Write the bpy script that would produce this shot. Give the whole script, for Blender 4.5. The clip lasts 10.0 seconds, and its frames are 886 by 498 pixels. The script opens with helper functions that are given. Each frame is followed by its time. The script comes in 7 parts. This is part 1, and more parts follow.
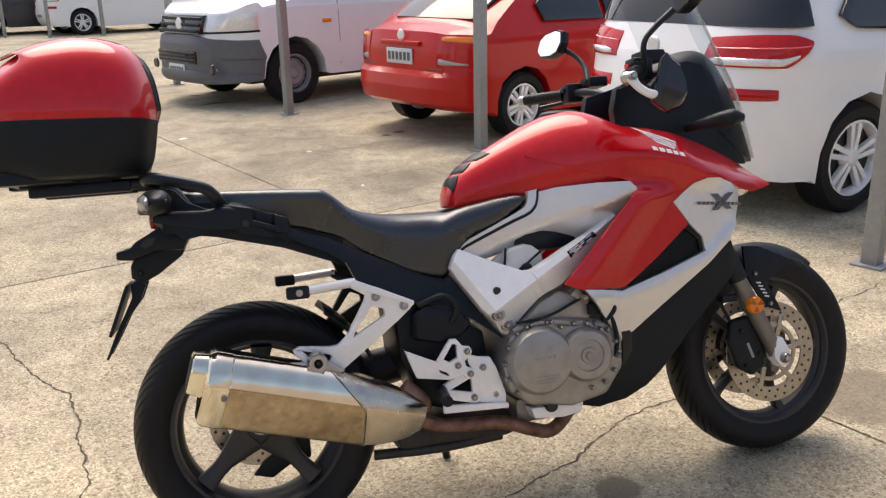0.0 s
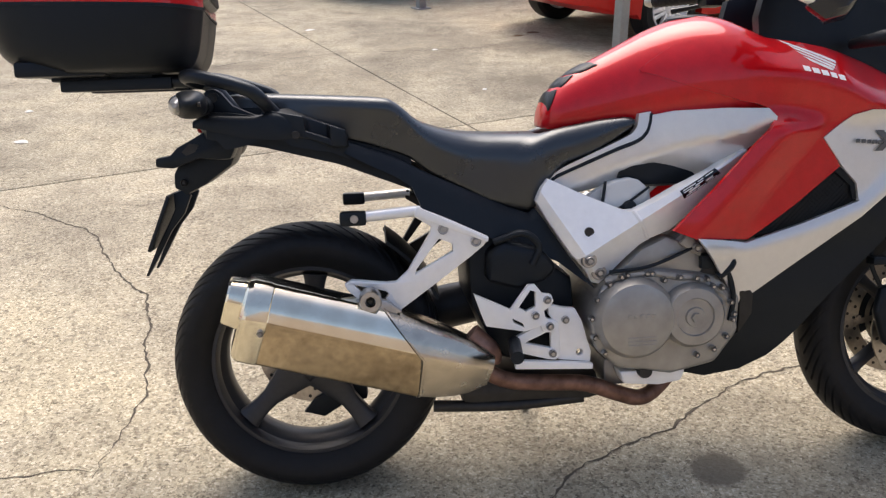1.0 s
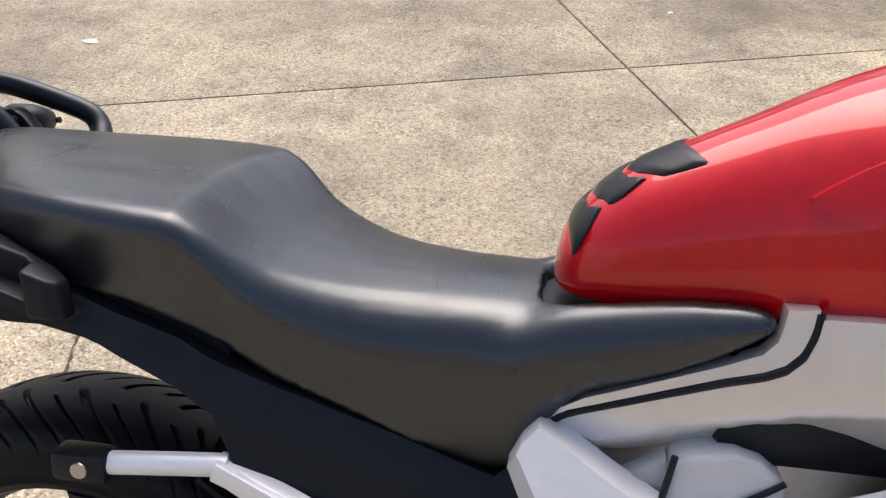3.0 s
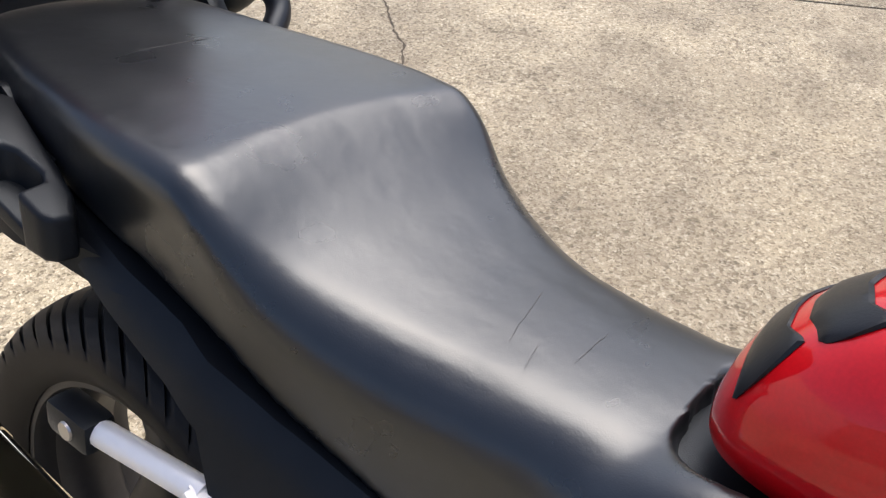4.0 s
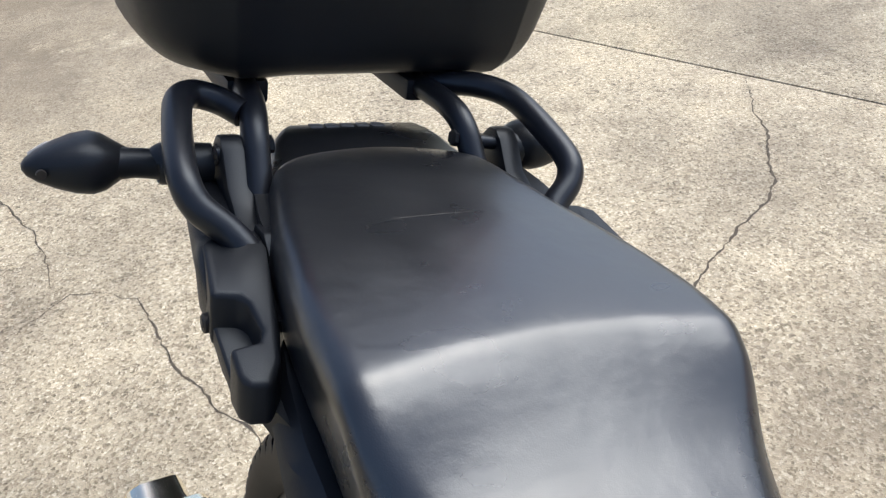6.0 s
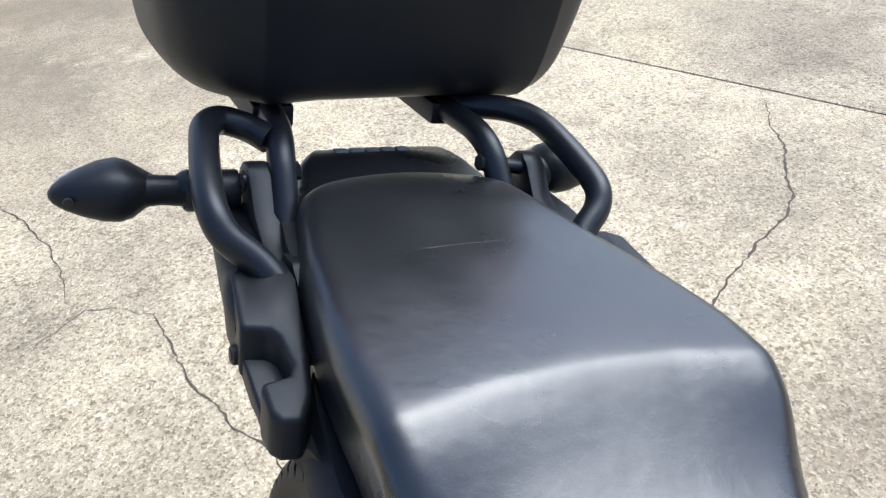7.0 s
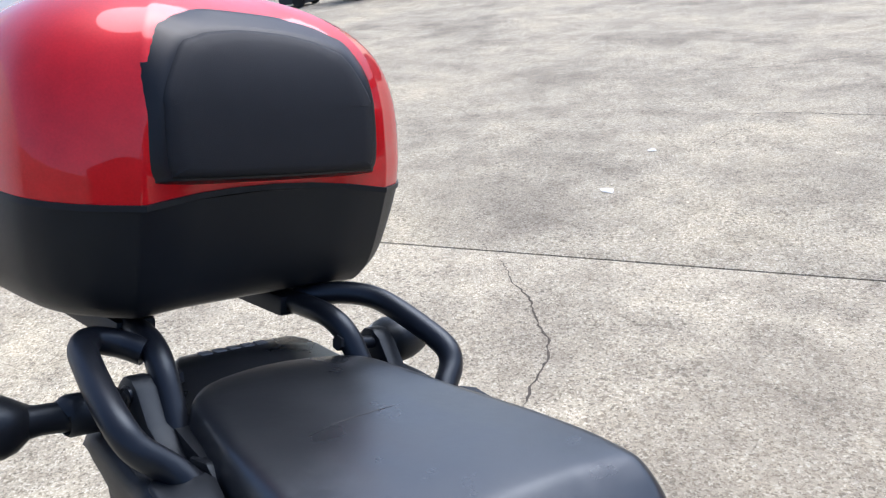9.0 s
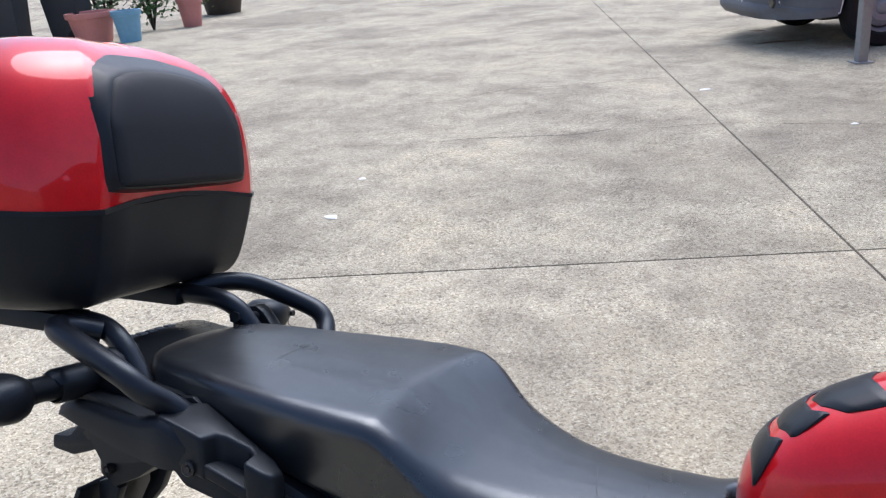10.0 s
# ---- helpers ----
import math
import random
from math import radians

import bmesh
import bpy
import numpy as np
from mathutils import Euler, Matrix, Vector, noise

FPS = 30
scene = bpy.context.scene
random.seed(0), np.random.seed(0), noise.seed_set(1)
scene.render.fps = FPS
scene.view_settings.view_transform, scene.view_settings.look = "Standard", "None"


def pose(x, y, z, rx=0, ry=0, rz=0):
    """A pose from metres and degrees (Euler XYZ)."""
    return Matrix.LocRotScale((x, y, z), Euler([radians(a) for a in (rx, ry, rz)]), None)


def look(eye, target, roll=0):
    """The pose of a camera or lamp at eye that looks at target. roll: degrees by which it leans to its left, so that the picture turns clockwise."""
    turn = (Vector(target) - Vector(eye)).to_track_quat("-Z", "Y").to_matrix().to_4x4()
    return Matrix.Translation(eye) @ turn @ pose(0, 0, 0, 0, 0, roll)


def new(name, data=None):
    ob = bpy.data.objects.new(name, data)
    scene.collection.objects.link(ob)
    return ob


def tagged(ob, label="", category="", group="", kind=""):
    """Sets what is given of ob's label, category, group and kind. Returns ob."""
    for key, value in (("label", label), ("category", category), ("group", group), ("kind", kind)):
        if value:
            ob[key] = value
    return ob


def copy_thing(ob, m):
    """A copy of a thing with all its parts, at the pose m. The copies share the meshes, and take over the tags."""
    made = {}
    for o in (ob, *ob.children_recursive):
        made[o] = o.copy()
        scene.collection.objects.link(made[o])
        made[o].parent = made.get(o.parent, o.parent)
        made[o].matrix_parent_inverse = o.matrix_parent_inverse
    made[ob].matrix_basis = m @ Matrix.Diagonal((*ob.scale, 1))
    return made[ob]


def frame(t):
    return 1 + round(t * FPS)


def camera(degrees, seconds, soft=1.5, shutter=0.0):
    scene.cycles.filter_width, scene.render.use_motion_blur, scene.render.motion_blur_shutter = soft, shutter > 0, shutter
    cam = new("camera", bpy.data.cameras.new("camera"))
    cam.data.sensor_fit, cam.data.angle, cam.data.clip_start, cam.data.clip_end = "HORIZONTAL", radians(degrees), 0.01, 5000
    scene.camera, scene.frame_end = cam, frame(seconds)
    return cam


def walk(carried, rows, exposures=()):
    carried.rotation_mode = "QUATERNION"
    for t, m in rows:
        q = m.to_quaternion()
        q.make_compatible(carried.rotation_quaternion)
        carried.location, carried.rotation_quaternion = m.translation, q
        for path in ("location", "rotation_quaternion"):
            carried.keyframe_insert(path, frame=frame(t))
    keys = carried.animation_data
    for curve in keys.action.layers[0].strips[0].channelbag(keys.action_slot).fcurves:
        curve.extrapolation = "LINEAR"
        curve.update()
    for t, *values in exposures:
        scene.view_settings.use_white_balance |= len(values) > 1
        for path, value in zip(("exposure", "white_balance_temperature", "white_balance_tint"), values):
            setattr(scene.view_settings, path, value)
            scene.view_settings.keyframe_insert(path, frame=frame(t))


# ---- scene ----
cam = camera(54.3, 10.0, 1.3)
PATH = [
    (0, (0.148, -1.935, 1.392), (0.464, -0.056, 0.782), -1.2),
    (0.5, (0.235, -1.883, 1.367), (0.382, -0.02, 0.653), -1),
    (1, (0.314, -1.624, 1.339), (0.309, 0.202, 0.523), -0.5),
    (1.5, (0.394, -1.3, 1.340), (0.181, 0.519, 0.537), -2.1),
    (2, (0.513, -0.994, 1.333), (0.14, 0.754, 0.436), -0.8),
    (2.2, (0.55, -0.889, 1.285), (0.213, 0.865, 0.385), -1.1),
    (3.3, (0.653, -0.319, 1.272), (0.048, 1.172, 0.085), 0.4),
    (3.5, (0.685, -0.25, 1.251), (-0.137, 1.075, -0.002), -2.4),
    (4, (0.652, -0.093, 1.216), (-0.423, 1.01, -0.059), -1.6),
    (4.5, (0.651, -0.004, 1.201), (-0.525, 0.958, -0.099), -4.8),
    (5, (0.682, 0.038, 1.204), (-0.674, 0.817, -0.043), -5),
    (5.5, (0.645, 0.066, 1.228), (-0.908, 0.617, 0.095), -5.9),
    (5.7, (0.631, 0.071, 1.241), (-0.97, 0.564, 0.149), -6.2),
    (7, (0.594, 0.06, 1.264), (-1.037, 0.527, 0.206), -6.7),
    (7.5, (0.588, 0.057, 1.288), (-1.133, 0.536, 0.390), -7.4),
    (8, (0.576, 0.043, 1.338), (-1.241, 0.521, 0.652), -6.7),
    (8.5, (0.552, 0.013, 1.317), (-1.154, 0.767, 0.594), -7.9),
    (9, (0.604, -0.093, 1.307), (-0.879, 1.026, 0.567), -6.4),
    (9.5, (0.696, -0.291, 1.322), (-0.602, 1.022, 0.552), -7.5),
    (10, (0.656, -0.472, 1.360), (-0.301, 1.133, 0.647), -4.9),
]
EXPOSURES = [(0.0, 0.67, 7500, 15), (1.0, 0.70, 7000, 14), (2.2, 0.74, 6950, 14), (3.5, 0.64, 7050, 16), (4.5, 0.80, 6750, 12), (5.5, 0.72, 6700, 11), (7.0, 1.06, 6150, 10), (7.5, 1.00, 6250, 12), (8.0, 0.74, 6300, 13), (8.5, 0.66, 6200, 13), (9.0, 0.82, 5850, 13), (9.5, 0.80, 5850, 13), (10.0, 0.67, 5850, 13)]
walk(cam, [(t, look(eye, target, roll)) for t, eye, target, roll in PATH], EXPOSURES)

from mathutils import geometry

# ---- world, sun, exposure ----
world = bpy.data.worlds.new("sky")
scene.world = world
world.use_nodes = True
wn, wl = world.node_tree.nodes, world.node_tree.links
sky = wn.new("ShaderNodeTexSky")
sky.sky_type, sky.sun_disc = 'NISHITA', False
sky.sun_elevation, sky.sun_rotation = radians(58), radians(347)
sky.dust_density, sky.air_density = 3.0, 1.0
wl.new(sky.outputs[0], wn["Background"].inputs[0])
wn["Background"].inputs[1].default_value = 0.15
sun = new("sun", bpy.data.lights.new("sun", 'SUN'))
sun.data.energy, sun.data.angle, sun.data.color = 1.62, radians(50), (1.0, 0.985, 0.965)
sun.matrix_world = look((-1.0, 4.9, 7.4), (0, 0, 0))

# ---- materials ----
def mat(name, color, rough=0.5, metal=0.0, vary=0.08, scale=30.0, bump=0.0, bump_scale=200.0, coat=0.0, coat_rough=0.03, trans=0.0, spec=0.5, tint=None, rv=0.15, sheen_tint=None):
    """A principled material with fine grain, larger patches and relief, at object scale."""
    m = bpy.data.materials.new(name)
    m.use_nodes = True
    n, l = m.node_tree.nodes, m.node_tree.links
    p = n["Principled BSDF"]
    tc = n.new("ShaderNodeTexCoord")
    n1 = n.new("ShaderNodeTexNoise"); n1.inputs["Scale"].default_value = scale; n1.inputs["Detail"].default_value = 6
    n2 = n.new("ShaderNodeTexNoise"); n2.inputs["Scale"].default_value = scale / 9; n2.inputs["Detail"].default_value = 4
    l.new(tc.outputs["Object"], n1.inputs["Vector"]); l.new(tc.outputs["Object"], n2.inputs["Vector"])
    mx = n.new("ShaderNodeMath"); mx.operation = 'ADD'
    l.new(n1.outputs["Fac"], mx.inputs[0]); l.new(n2.outputs["Fac"], mx.inputs[1])
    r = n.new("ShaderNodeMapRange"); r.inputs[1].default_value, r.inputs[2].default_value = 0.6, 1.4
    l.new(mx.outputs[0], r.inputs[0])
    mix = n.new("ShaderNodeMix"); mix.data_type = 'RGBA'
    lo = [c * (1 - vary) for c in color]; hi = [min(1, c * (1 + vary)) for c in (tint or color)]
    mix.inputs[6].default_value, mix.inputs[7].default_value = (*lo, 1), (*hi, 1)
    l.new(r.outputs[0], mix.inputs[0])
    l.new(mix.outputs[2], p.inputs["Base Color"])
    rr = n.new("ShaderNodeMapRange"); rr.inputs[3].default_value, rr.inputs[4].default_value = rough * (1 - rv), min(1, rough * (1 + rv))
    l.new((n1 if rv > 0.3 else n2).outputs["Fac"], rr.inputs[0]); l.new(rr.outputs[0], p.inputs["Roughness"])
    p.inputs["Metallic"].default_value = metal
    p.inputs["Coat Weight"].default_value, p.inputs["Coat Roughness"].default_value = coat, coat_rough
    p.inputs["Transmission Weight"].default_value = trans
    p.inputs["Specular IOR Level"].default_value = spec
    if sheen_tint:
        p.inputs["Specular Tint"].default_value = (*sheen_tint, 1)
    if bump:
        b = n.new("ShaderNodeBump"); b.inputs["Strength"].default_value = bump; b.inputs["Distance"].default_value = 0.002
        n3 = n.new("ShaderNodeTexNoise"); n3.inputs["Scale"].default_value = bump_scale; n3.inputs["Detail"].default_value = 3
        l.new(tc.outputs["Object"], n3.inputs["Vector"]); l.new(n3.outputs["Fac"], b.inputs["Height"])
        l.new(b.outputs[0], p.inputs["Normal"])
    return m

RED = mat("red_paint", (0.50, 0.002, 0.006), 0.42, 0.15, 0.05, 400, coat=0.9, coat_rough=0.01, spec=0.10, tint=(0.58, 0.004, 0.009))
RED_CAR = mat("red_car_paint", (0.52, 0.010, 0.008), 0.35, 0.0, 0.06, 20, coat=0.45, spec=0.2)
SILVER = mat("silver_paint", (0.70, 0.685, 0.66), 0.34, 0.50, 0.05, 500, coat=0.6, coat_rough=0.12)
ALU = mat("satin_aluminium", (0.87, 0.87, 0.87), 0.38, 0.25, 0.05, 60, 0.05, 600)
BLACK = mat("black_plastic", (0.009, 0.010, 0.012), 0.42, 0, 0.18, 40, 0.12, 900, spec=0.28, sheen_tint=(0.75, 0.88, 1.0))
BLACK_TUBE = mat("black_powder_coat", (0.009, 0.010, 0.013), 0.36, 0, 0.15, 60, 0.06, 700, spec=0.38, sheen_tint=(0.75, 0.88, 1.0))
BLACK_BOX = mat("black_box_plastic", (0.008, 0.009, 0.011), 0.42, 0, 0.15, 30, 0.15, 1200, spec=0.26, sheen_tint=(0.75, 0.88, 1.0))
def vinyl():
    """Seat vinyl: fine grain, soft unevenness and scuffs that dull the shine."""
    m = mat("seat_vinyl", (0.008, 0.009, 0.011), 0.30, 0, 0.30, 38, spec=0.95, rv=0.12, sheen_tint=(0.88, 0.95, 1.0))
    n, l = m.node_tree.nodes, m.node_tree.links
    p, tc = n["Principled BSDF"], n.new("ShaderNodeTexCoord")
    def noise(scale, detail, stretch=(1, 1, 1)):
        mp = n.new("ShaderNodeMapping"); mp.inputs["Scale"].default_value = stretch
        t = n.new("ShaderNodeTexNoise"); t.inputs["Scale"].default_value, t.inputs["Detail"].default_value = scale, detail
        l.new(tc.outputs["Object"], mp.inputs["Vector"]); l.new(mp.outputs[0], t.inputs["Vector"])
        return t.outputs["Fac"]
    def spread(src, lo, hi, a, c):
        r = n.new("ShaderNodeMapRange")
        r.inputs[1].default_value, r.inputs[2].default_value, r.inputs[3].default_value, r.inputs[4].default_value = lo, hi, a, c
        l.new(src, r.inputs[0])
        return r.outputs[0]
    def both(kind, a, c):
        x = n.new("ShaderNodeMath"); x.operation = kind
        l.new(a, x.inputs[0]); l.new(c, x.inputs[1])
        return x.outputs[0]
    rough = both('ADD', spread(noise(9, 5), 0.30, 0.70, 0.24, 0.33), spread(noise(40, 5, (1, 0.35, 1)), 0.35, 0.85, 0.0, 0.05))
    l.new(rough, p.inputs["Roughness"])
    height = both('ADD', spread(noise(850, 3), 0, 1, 0, 0.10), both('ADD', spread(noise(60, 4), 0, 1, 0, 0.35), spread(noise(13, 3), 0, 1, 0, 1.3)))
    b = n.new("ShaderNodeBump"); b.inputs["Strength"].default_value, b.inputs["Distance"].default_value = 0.32, 0.0025
    l.new(height, b.inputs["Height"]); l.new(b.outputs[0], p.inputs["Normal"])
    return m
VINYL = vinyl()
PADRUB = mat("soft_pad", (0.010, 0.012, 0.015), 0.34, 0, 0.12, 30, 0.10, 800, spec=0.25)
RUBBER = mat("tyre_rubber", (0.010, 0.010, 0.011), 0.55, 0, 0.30, 40, 0.10, 500, spec=0.25)
RIM = mat("dark_rim_paint", (0.035, 0.036, 0.040), 0.42, 0.3, 0.15, 80)
STEEL = mat("bolt_steel", (0.45, 0.44, 0.43), 0.32, 0.95, 0.15, 150)
DISC = mat("brake_disc_steel", (0.42, 0.38, 0.32), 0.34, 0.9, 0.25, 120)
MUFFLER = mat("muffler_steel", (0.84, 0.75, 0.58), 0.13, 1.0, 0.10, 16, 0.015, 60, tint=(0.94, 0.87, 0.72), rv=0.5)
# Brown of the heat stain, with the ground's reflection put into the colour.
STAIN_REFLECTION = mat("heat_stain_ground_reflection", (0.30, 0.225, 0.14), 0.20, 0.95, 0.25, 48, 0.05, 160, tint=(0.50, 0.40, 0.27), rv=0.5)
ENGINE = mat("engine_cast", (0.35, 0.335, 0.31), 0.42, 0.55, 0.22, 30, 0.10, 300)
DARKMETAL = mat("dark_metal", (0.035, 0.033, 0.031), 0.5, 0.5, 0.35, 50, 0.1, 200)
RUST = mat("rusty_pipe", (0.16, 0.075, 0.050), 0.50, 0.6, 0.40, 45, 0.1, 150, tint=(0.27, 0.15, 0.11))
GLASSY = mat("dark_glass", (0.012, 0.013, 0.014), 0.04, 0, 0.05, 5, spec=0.7)
def clear_sheet():
    m = bpy.data.materials.new("clear_screen")
    m.use_nodes = True
    n, l = m.node_tree.nodes, m.node_tree.links
    n.remove(n["Principled BSDF"])
    t, gl, mx, fr = n.new("ShaderNodeBsdfTransparent"), n.new("ShaderNodeBsdfGlossy"), n.new("ShaderNodeMixShader"), n.new("ShaderNodeMath")
    lw = n.new("ShaderNodeLayerWeight"); fr.operation = 'POWER'; fr.inputs[1].default_value = 6.0
    l.new(lw.outputs["Facing"], fr.inputs[0])
    t.inputs[0].default_value = (0.90, 0.91, 0.91, 1)
    gl.inputs[1].default_value = 0.05
    l.new(fr.outputs[0], mx.inputs[0]); l.new(t.outputs[0], mx.inputs[1]); l.new(gl.outputs[0], mx.inputs[2])
    l.new(mx.outputs[0], n["Material Output"].inputs[0])
    return m
TINTED = clear_sheet()
MIRROR = mat("mirror_glass", (0.9, 0.9, 0.9), 0.01, 1.0, 0.0)
ORANGE = mat("orange_lens", (0.85, 0.22, 0.01), 0.18, 0, 0.15, 90, coat=0.6)
REDLENS = mat("red_lens", (0.48, 0.004, 0.006), 0.10, 0, 0.25, 40, coat=0.5, spec=0.3)
CLEARLENS = mat("clear_lens", (0.72, 0.72, 0.72), 0.08, 0.3, 0.2, 60, coat=1.0)
SMOKELENS = mat("smoked_lens", (0.34, 0.335, 0.32), 0.15, 0.1, 0.15, 60, coat=0.8)
WHITE_CAR = mat("white_car_paint", (0.86, 0.87, 0.88), 0.30, 0, 0.03, 8, coat=0.5)
GREYBUMPER = mat("grey_bumper", (0.125, 0.13, 0.14), 0.6, 0, 0.12, 20, 0.08, 300)
POSTMAT = mat("galvanised_post", (0.30, 0.315, 0.32), 0.5, 0.45, 0.15, 25)
WALLMAT = mat("white_render", (0.90, 0.90, 0.89), 0.85, 0, 0.03, 20, 0.10, 120)
WHITE = mat("white_print", (0.80, 0.80, 0.80), 0.5, 0, 0.03, 60)
GREYPRINT = mat("grey_print", (0.10, 0.10, 0.10), 0.5, 0, 0.05, 60)
PLATEMAT = mat("number_plate", (0.62, 0.66, 0.68), 0.4, 0, 0.06, 60)
CRACK = mat("crack_dirt", (0.075, 0.062, 0.045), 0.95, 0, 0.35, 60)
BIN = mat("bin_plastic", (0.012, 0.017, 0.026), 0.5, 0, 0.2, 10)
PINKPOT = mat("terracotta_pot", (0.50, 0.20, 0.17), 0.65, 0, 0.10, 20)
BLUEPOT = mat("blue_pot", (0.16, 0.33, 0.45), 0.6, 0, 0.10, 20)
LEAF = mat("leaf_green", (0.045, 0.10, 0.022), 0.55, 0, 0.4, 15)
SOIL = mat("soil", (0.035, 0.025, 0.018), 0.95, 0, 0.4, 60)

# x, y, radius and strength of the ground's stains, darker patches and painted shade
# The wide faint patch at 1.55, -0.45 paints the bike's soft shade.
STAINS_AND_SHADE = [(1.98, 0.41, 0.25, 0.72), (0.97, 0.065, 0.075, 0.85), (0.79, 3.95, 0.38, 0.42), (1.30, 4.15, 0.50, 0.35), (-1.02, 4.40, 0.50, 0.28), (-0.37, 4.06, 0.55, 0.30), (0.20, 5.50, 0.60, 0.35), (-8.98, 11.12, 1.2, 0.45), (-4.52, -0.69, 1.0, 0.55), (-3.5, -1.1, 0.9, 0.42), (-5.35, -0.35, 0.9, 0.50), (-6.0, 0.3, 0.7, 0.45), (1.55, -0.45, 0.75, 0.20), (-2.20, 2.35, 0.45, 0.20), (-2.60, 2.70, 0.55, 0.16), (0.0, 1.52, 0.85, 0.30), (-3.0, -0.5, 0.9, 0.38), (-1.24, 3.42, 0.5, 0.22), (0.20, 2.75, 0.55, 0.26), (0.10, 4.75, 0.6, 0.24), (0.95, 5.30, 0.30, 0.40)]
def concrete():
    m = bpy.data.materials.new("aggregate_concrete")
    m.use_nodes = True
    n, l = m.node_tree.nodes, m.node_tree.links
    p = n["Principled BSDF"]
    g = n.new("ShaderNodeNewGeometry")
    def noise_tex(scale, detail=6, rough=0.55):
        t = n.new("ShaderNodeTexNoise")
        t.inputs["Scale"].default_value, t.inputs["Detail"].default_value, t.inputs["Roughness"].default_value = scale, detail, rough
        l.new(g.outputs["Position"], t.inputs["Vector"])
        return t
    def ramp(src, stops):
        r = n.new("ShaderNodeValToRGB")
        el = r.color_ramp.elements
        while len(el) < len(stops):
            el.new(0.5)
        for e, (pos, c) in zip(el, stops):
            e.position, e.color = pos, (*c, 1)
        l.new(src, r.inputs[0])
        return r
    def mixc(kind, fac, a, b):
        x = n.new("ShaderNodeMix"); x.data_type, x.blend_type = 'RGBA', kind
        if isinstance(fac, float):
            x.inputs[0].default_value = fac
        else:
            l.new(fac, x.inputs[0])
        l.new(a, x.inputs[6]); l.new(b, x.inputs[7])
        return x.outputs[2]
    # stones of the aggregate: irregular, each with its own tone
    warp = noise_tex(60, 3, 0.6)
    wv = n.new("ShaderNodeVectorMath"); wv.operation = 'MULTIPLY_ADD'
    wv.inputs[1].default_value = (0.012, 0.012, 0.012)
    l.new(warp.outputs["Color"], wv.inputs[0]); l.new(g.outputs["Position"], wv.inputs[2])
    def cells(scale, channel, stops):
        v = n.new("ShaderNodeTexVoronoi"); v.inputs["Scale"].default_value = scale
        l.new(wv.outputs[0], v.inputs["Vector"])
        sp = n.new("ShaderNodeSeparateColor"); l.new(v.outputs["Color"], sp.inputs[0])
        return v, ramp(sp.outputs[channel], stops).outputs[0]
    v, fine_stones = cells(170, 0, [(0.0, (0.20, 0.170, 0.115)), (0.14, (0.32, 0.278, 0.195)), (0.35, (0.43, 0.378, 0.272)), (0.80, (0.51, 0.455, 0.335)), (1.0, (0.68, 0.625, 0.49))])
    v2, pebbles = cells(82, 1, [(0.0, (0.46, 0.45, 0.44)), (0.13, (0.70, 0.69, 0.68)), (0.22, (1.0, 1.0, 1.0)), (0.85, (1.0, 1.0, 1.0)), (1.0, (1.20, 1.20, 1.18))])
    grain = ramp(noise_tex(420, 3).outputs["Fac"], [(0.32, (0.66, 0.66, 0.66)), (0.68, (1.20, 1.20, 1.20))])
    base = mixc('MULTIPLY', 1.0, fine_stones, grain.outputs[0])
    worn = ramp(noise_tex(2.2, 5, 0.6).outputs["Fac"], [(0.35, (0.2, 0.2, 0.2)), (0.65, (1.0, 1.0, 1.0))])
    base = mixc('MULTIPLY', worn.outputs[0], base, pebbles)
    # worn and stained areas
    big = noise_tex(0.9, 7, 0.6)
    stain = ramp(big.outputs["Fac"], [(0.36, (0.60, 0.585, 0.57)), (0.5, (0.95, 0.94, 0.92)), (0.64, (1.12, 1.10, 1.04))])
    c = mixc('MULTIPLY', 0.9, base, stain.outputs[0])
    mid = noise_tex(4.0, 8, 0.72)
    patch = ramp(mid.outputs["Fac"], [(0.36, (0.70, 0.69, 0.68)), (0.52, (1.0, 1.0, 1.0)), (0.66, (1.14, 1.13, 1.10))])
    c = mixc('MULTIPLY', 0.8, c, patch.outputs[0])
    # oil drips, tyre dirt, darker patches and painted bike shade, each with its own ragged outline
    edge = noise_tex(7.0, 5, 0.6)
    for x, y, r, dark in STAINS_AND_SHADE:
        d = n.new("ShaderNodeVectorMath"); d.operation = 'DISTANCE'
        d.inputs[1].default_value = (x, y, 0)
        l.new(g.outputs["Position"], d.inputs[0])
        w = n.new("ShaderNodeMath"); w.operation = 'MULTIPLY_ADD'; w.inputs[1].default_value, w.inputs[2].default_value = 0.9 * r, -0.45 * r
        l.new(edge.outputs["Fac"], w.inputs[0])
        a = n.new("ShaderNodeMath"); a.operation = 'ADD'
        l.new(d.outputs["Value"], a.inputs[0]); l.new(w.outputs[0], a.inputs[1])
        k = n.new("ShaderNodeMapRange"); k.interpolation_type = 'SMOOTHSTEP'
        k.inputs[1].default_value, k.inputs[2].default_value, k.inputs[3].default_value, k.inputs[4].default_value = 0.70 * r, 1.05 * r, dark, 0.0
        l.new(a.outputs[0], k.inputs[0])
        patch_tone = n.new("ShaderNodeRGB"); patch_tone.outputs[0].default_value = (0.14, 0.115, 0.08, 1)
        c = mixc('MIX', k.outputs[0], c, patch_tone.outputs[0])
    l.new(c, p.inputs["Base Color"])
    p.inputs["Roughness"].default_value = 0.85
    b = n.new("ShaderNodeBump"); b.inputs["Strength"].default_value, b.inputs["Distance"].default_value = 0.5, 0.003
    l.new(v.outputs["Distance"], b.inputs["Height"])
    l.new(b.outputs[0], p.inputs["Normal"])
    return m
CONCRETE = concrete()

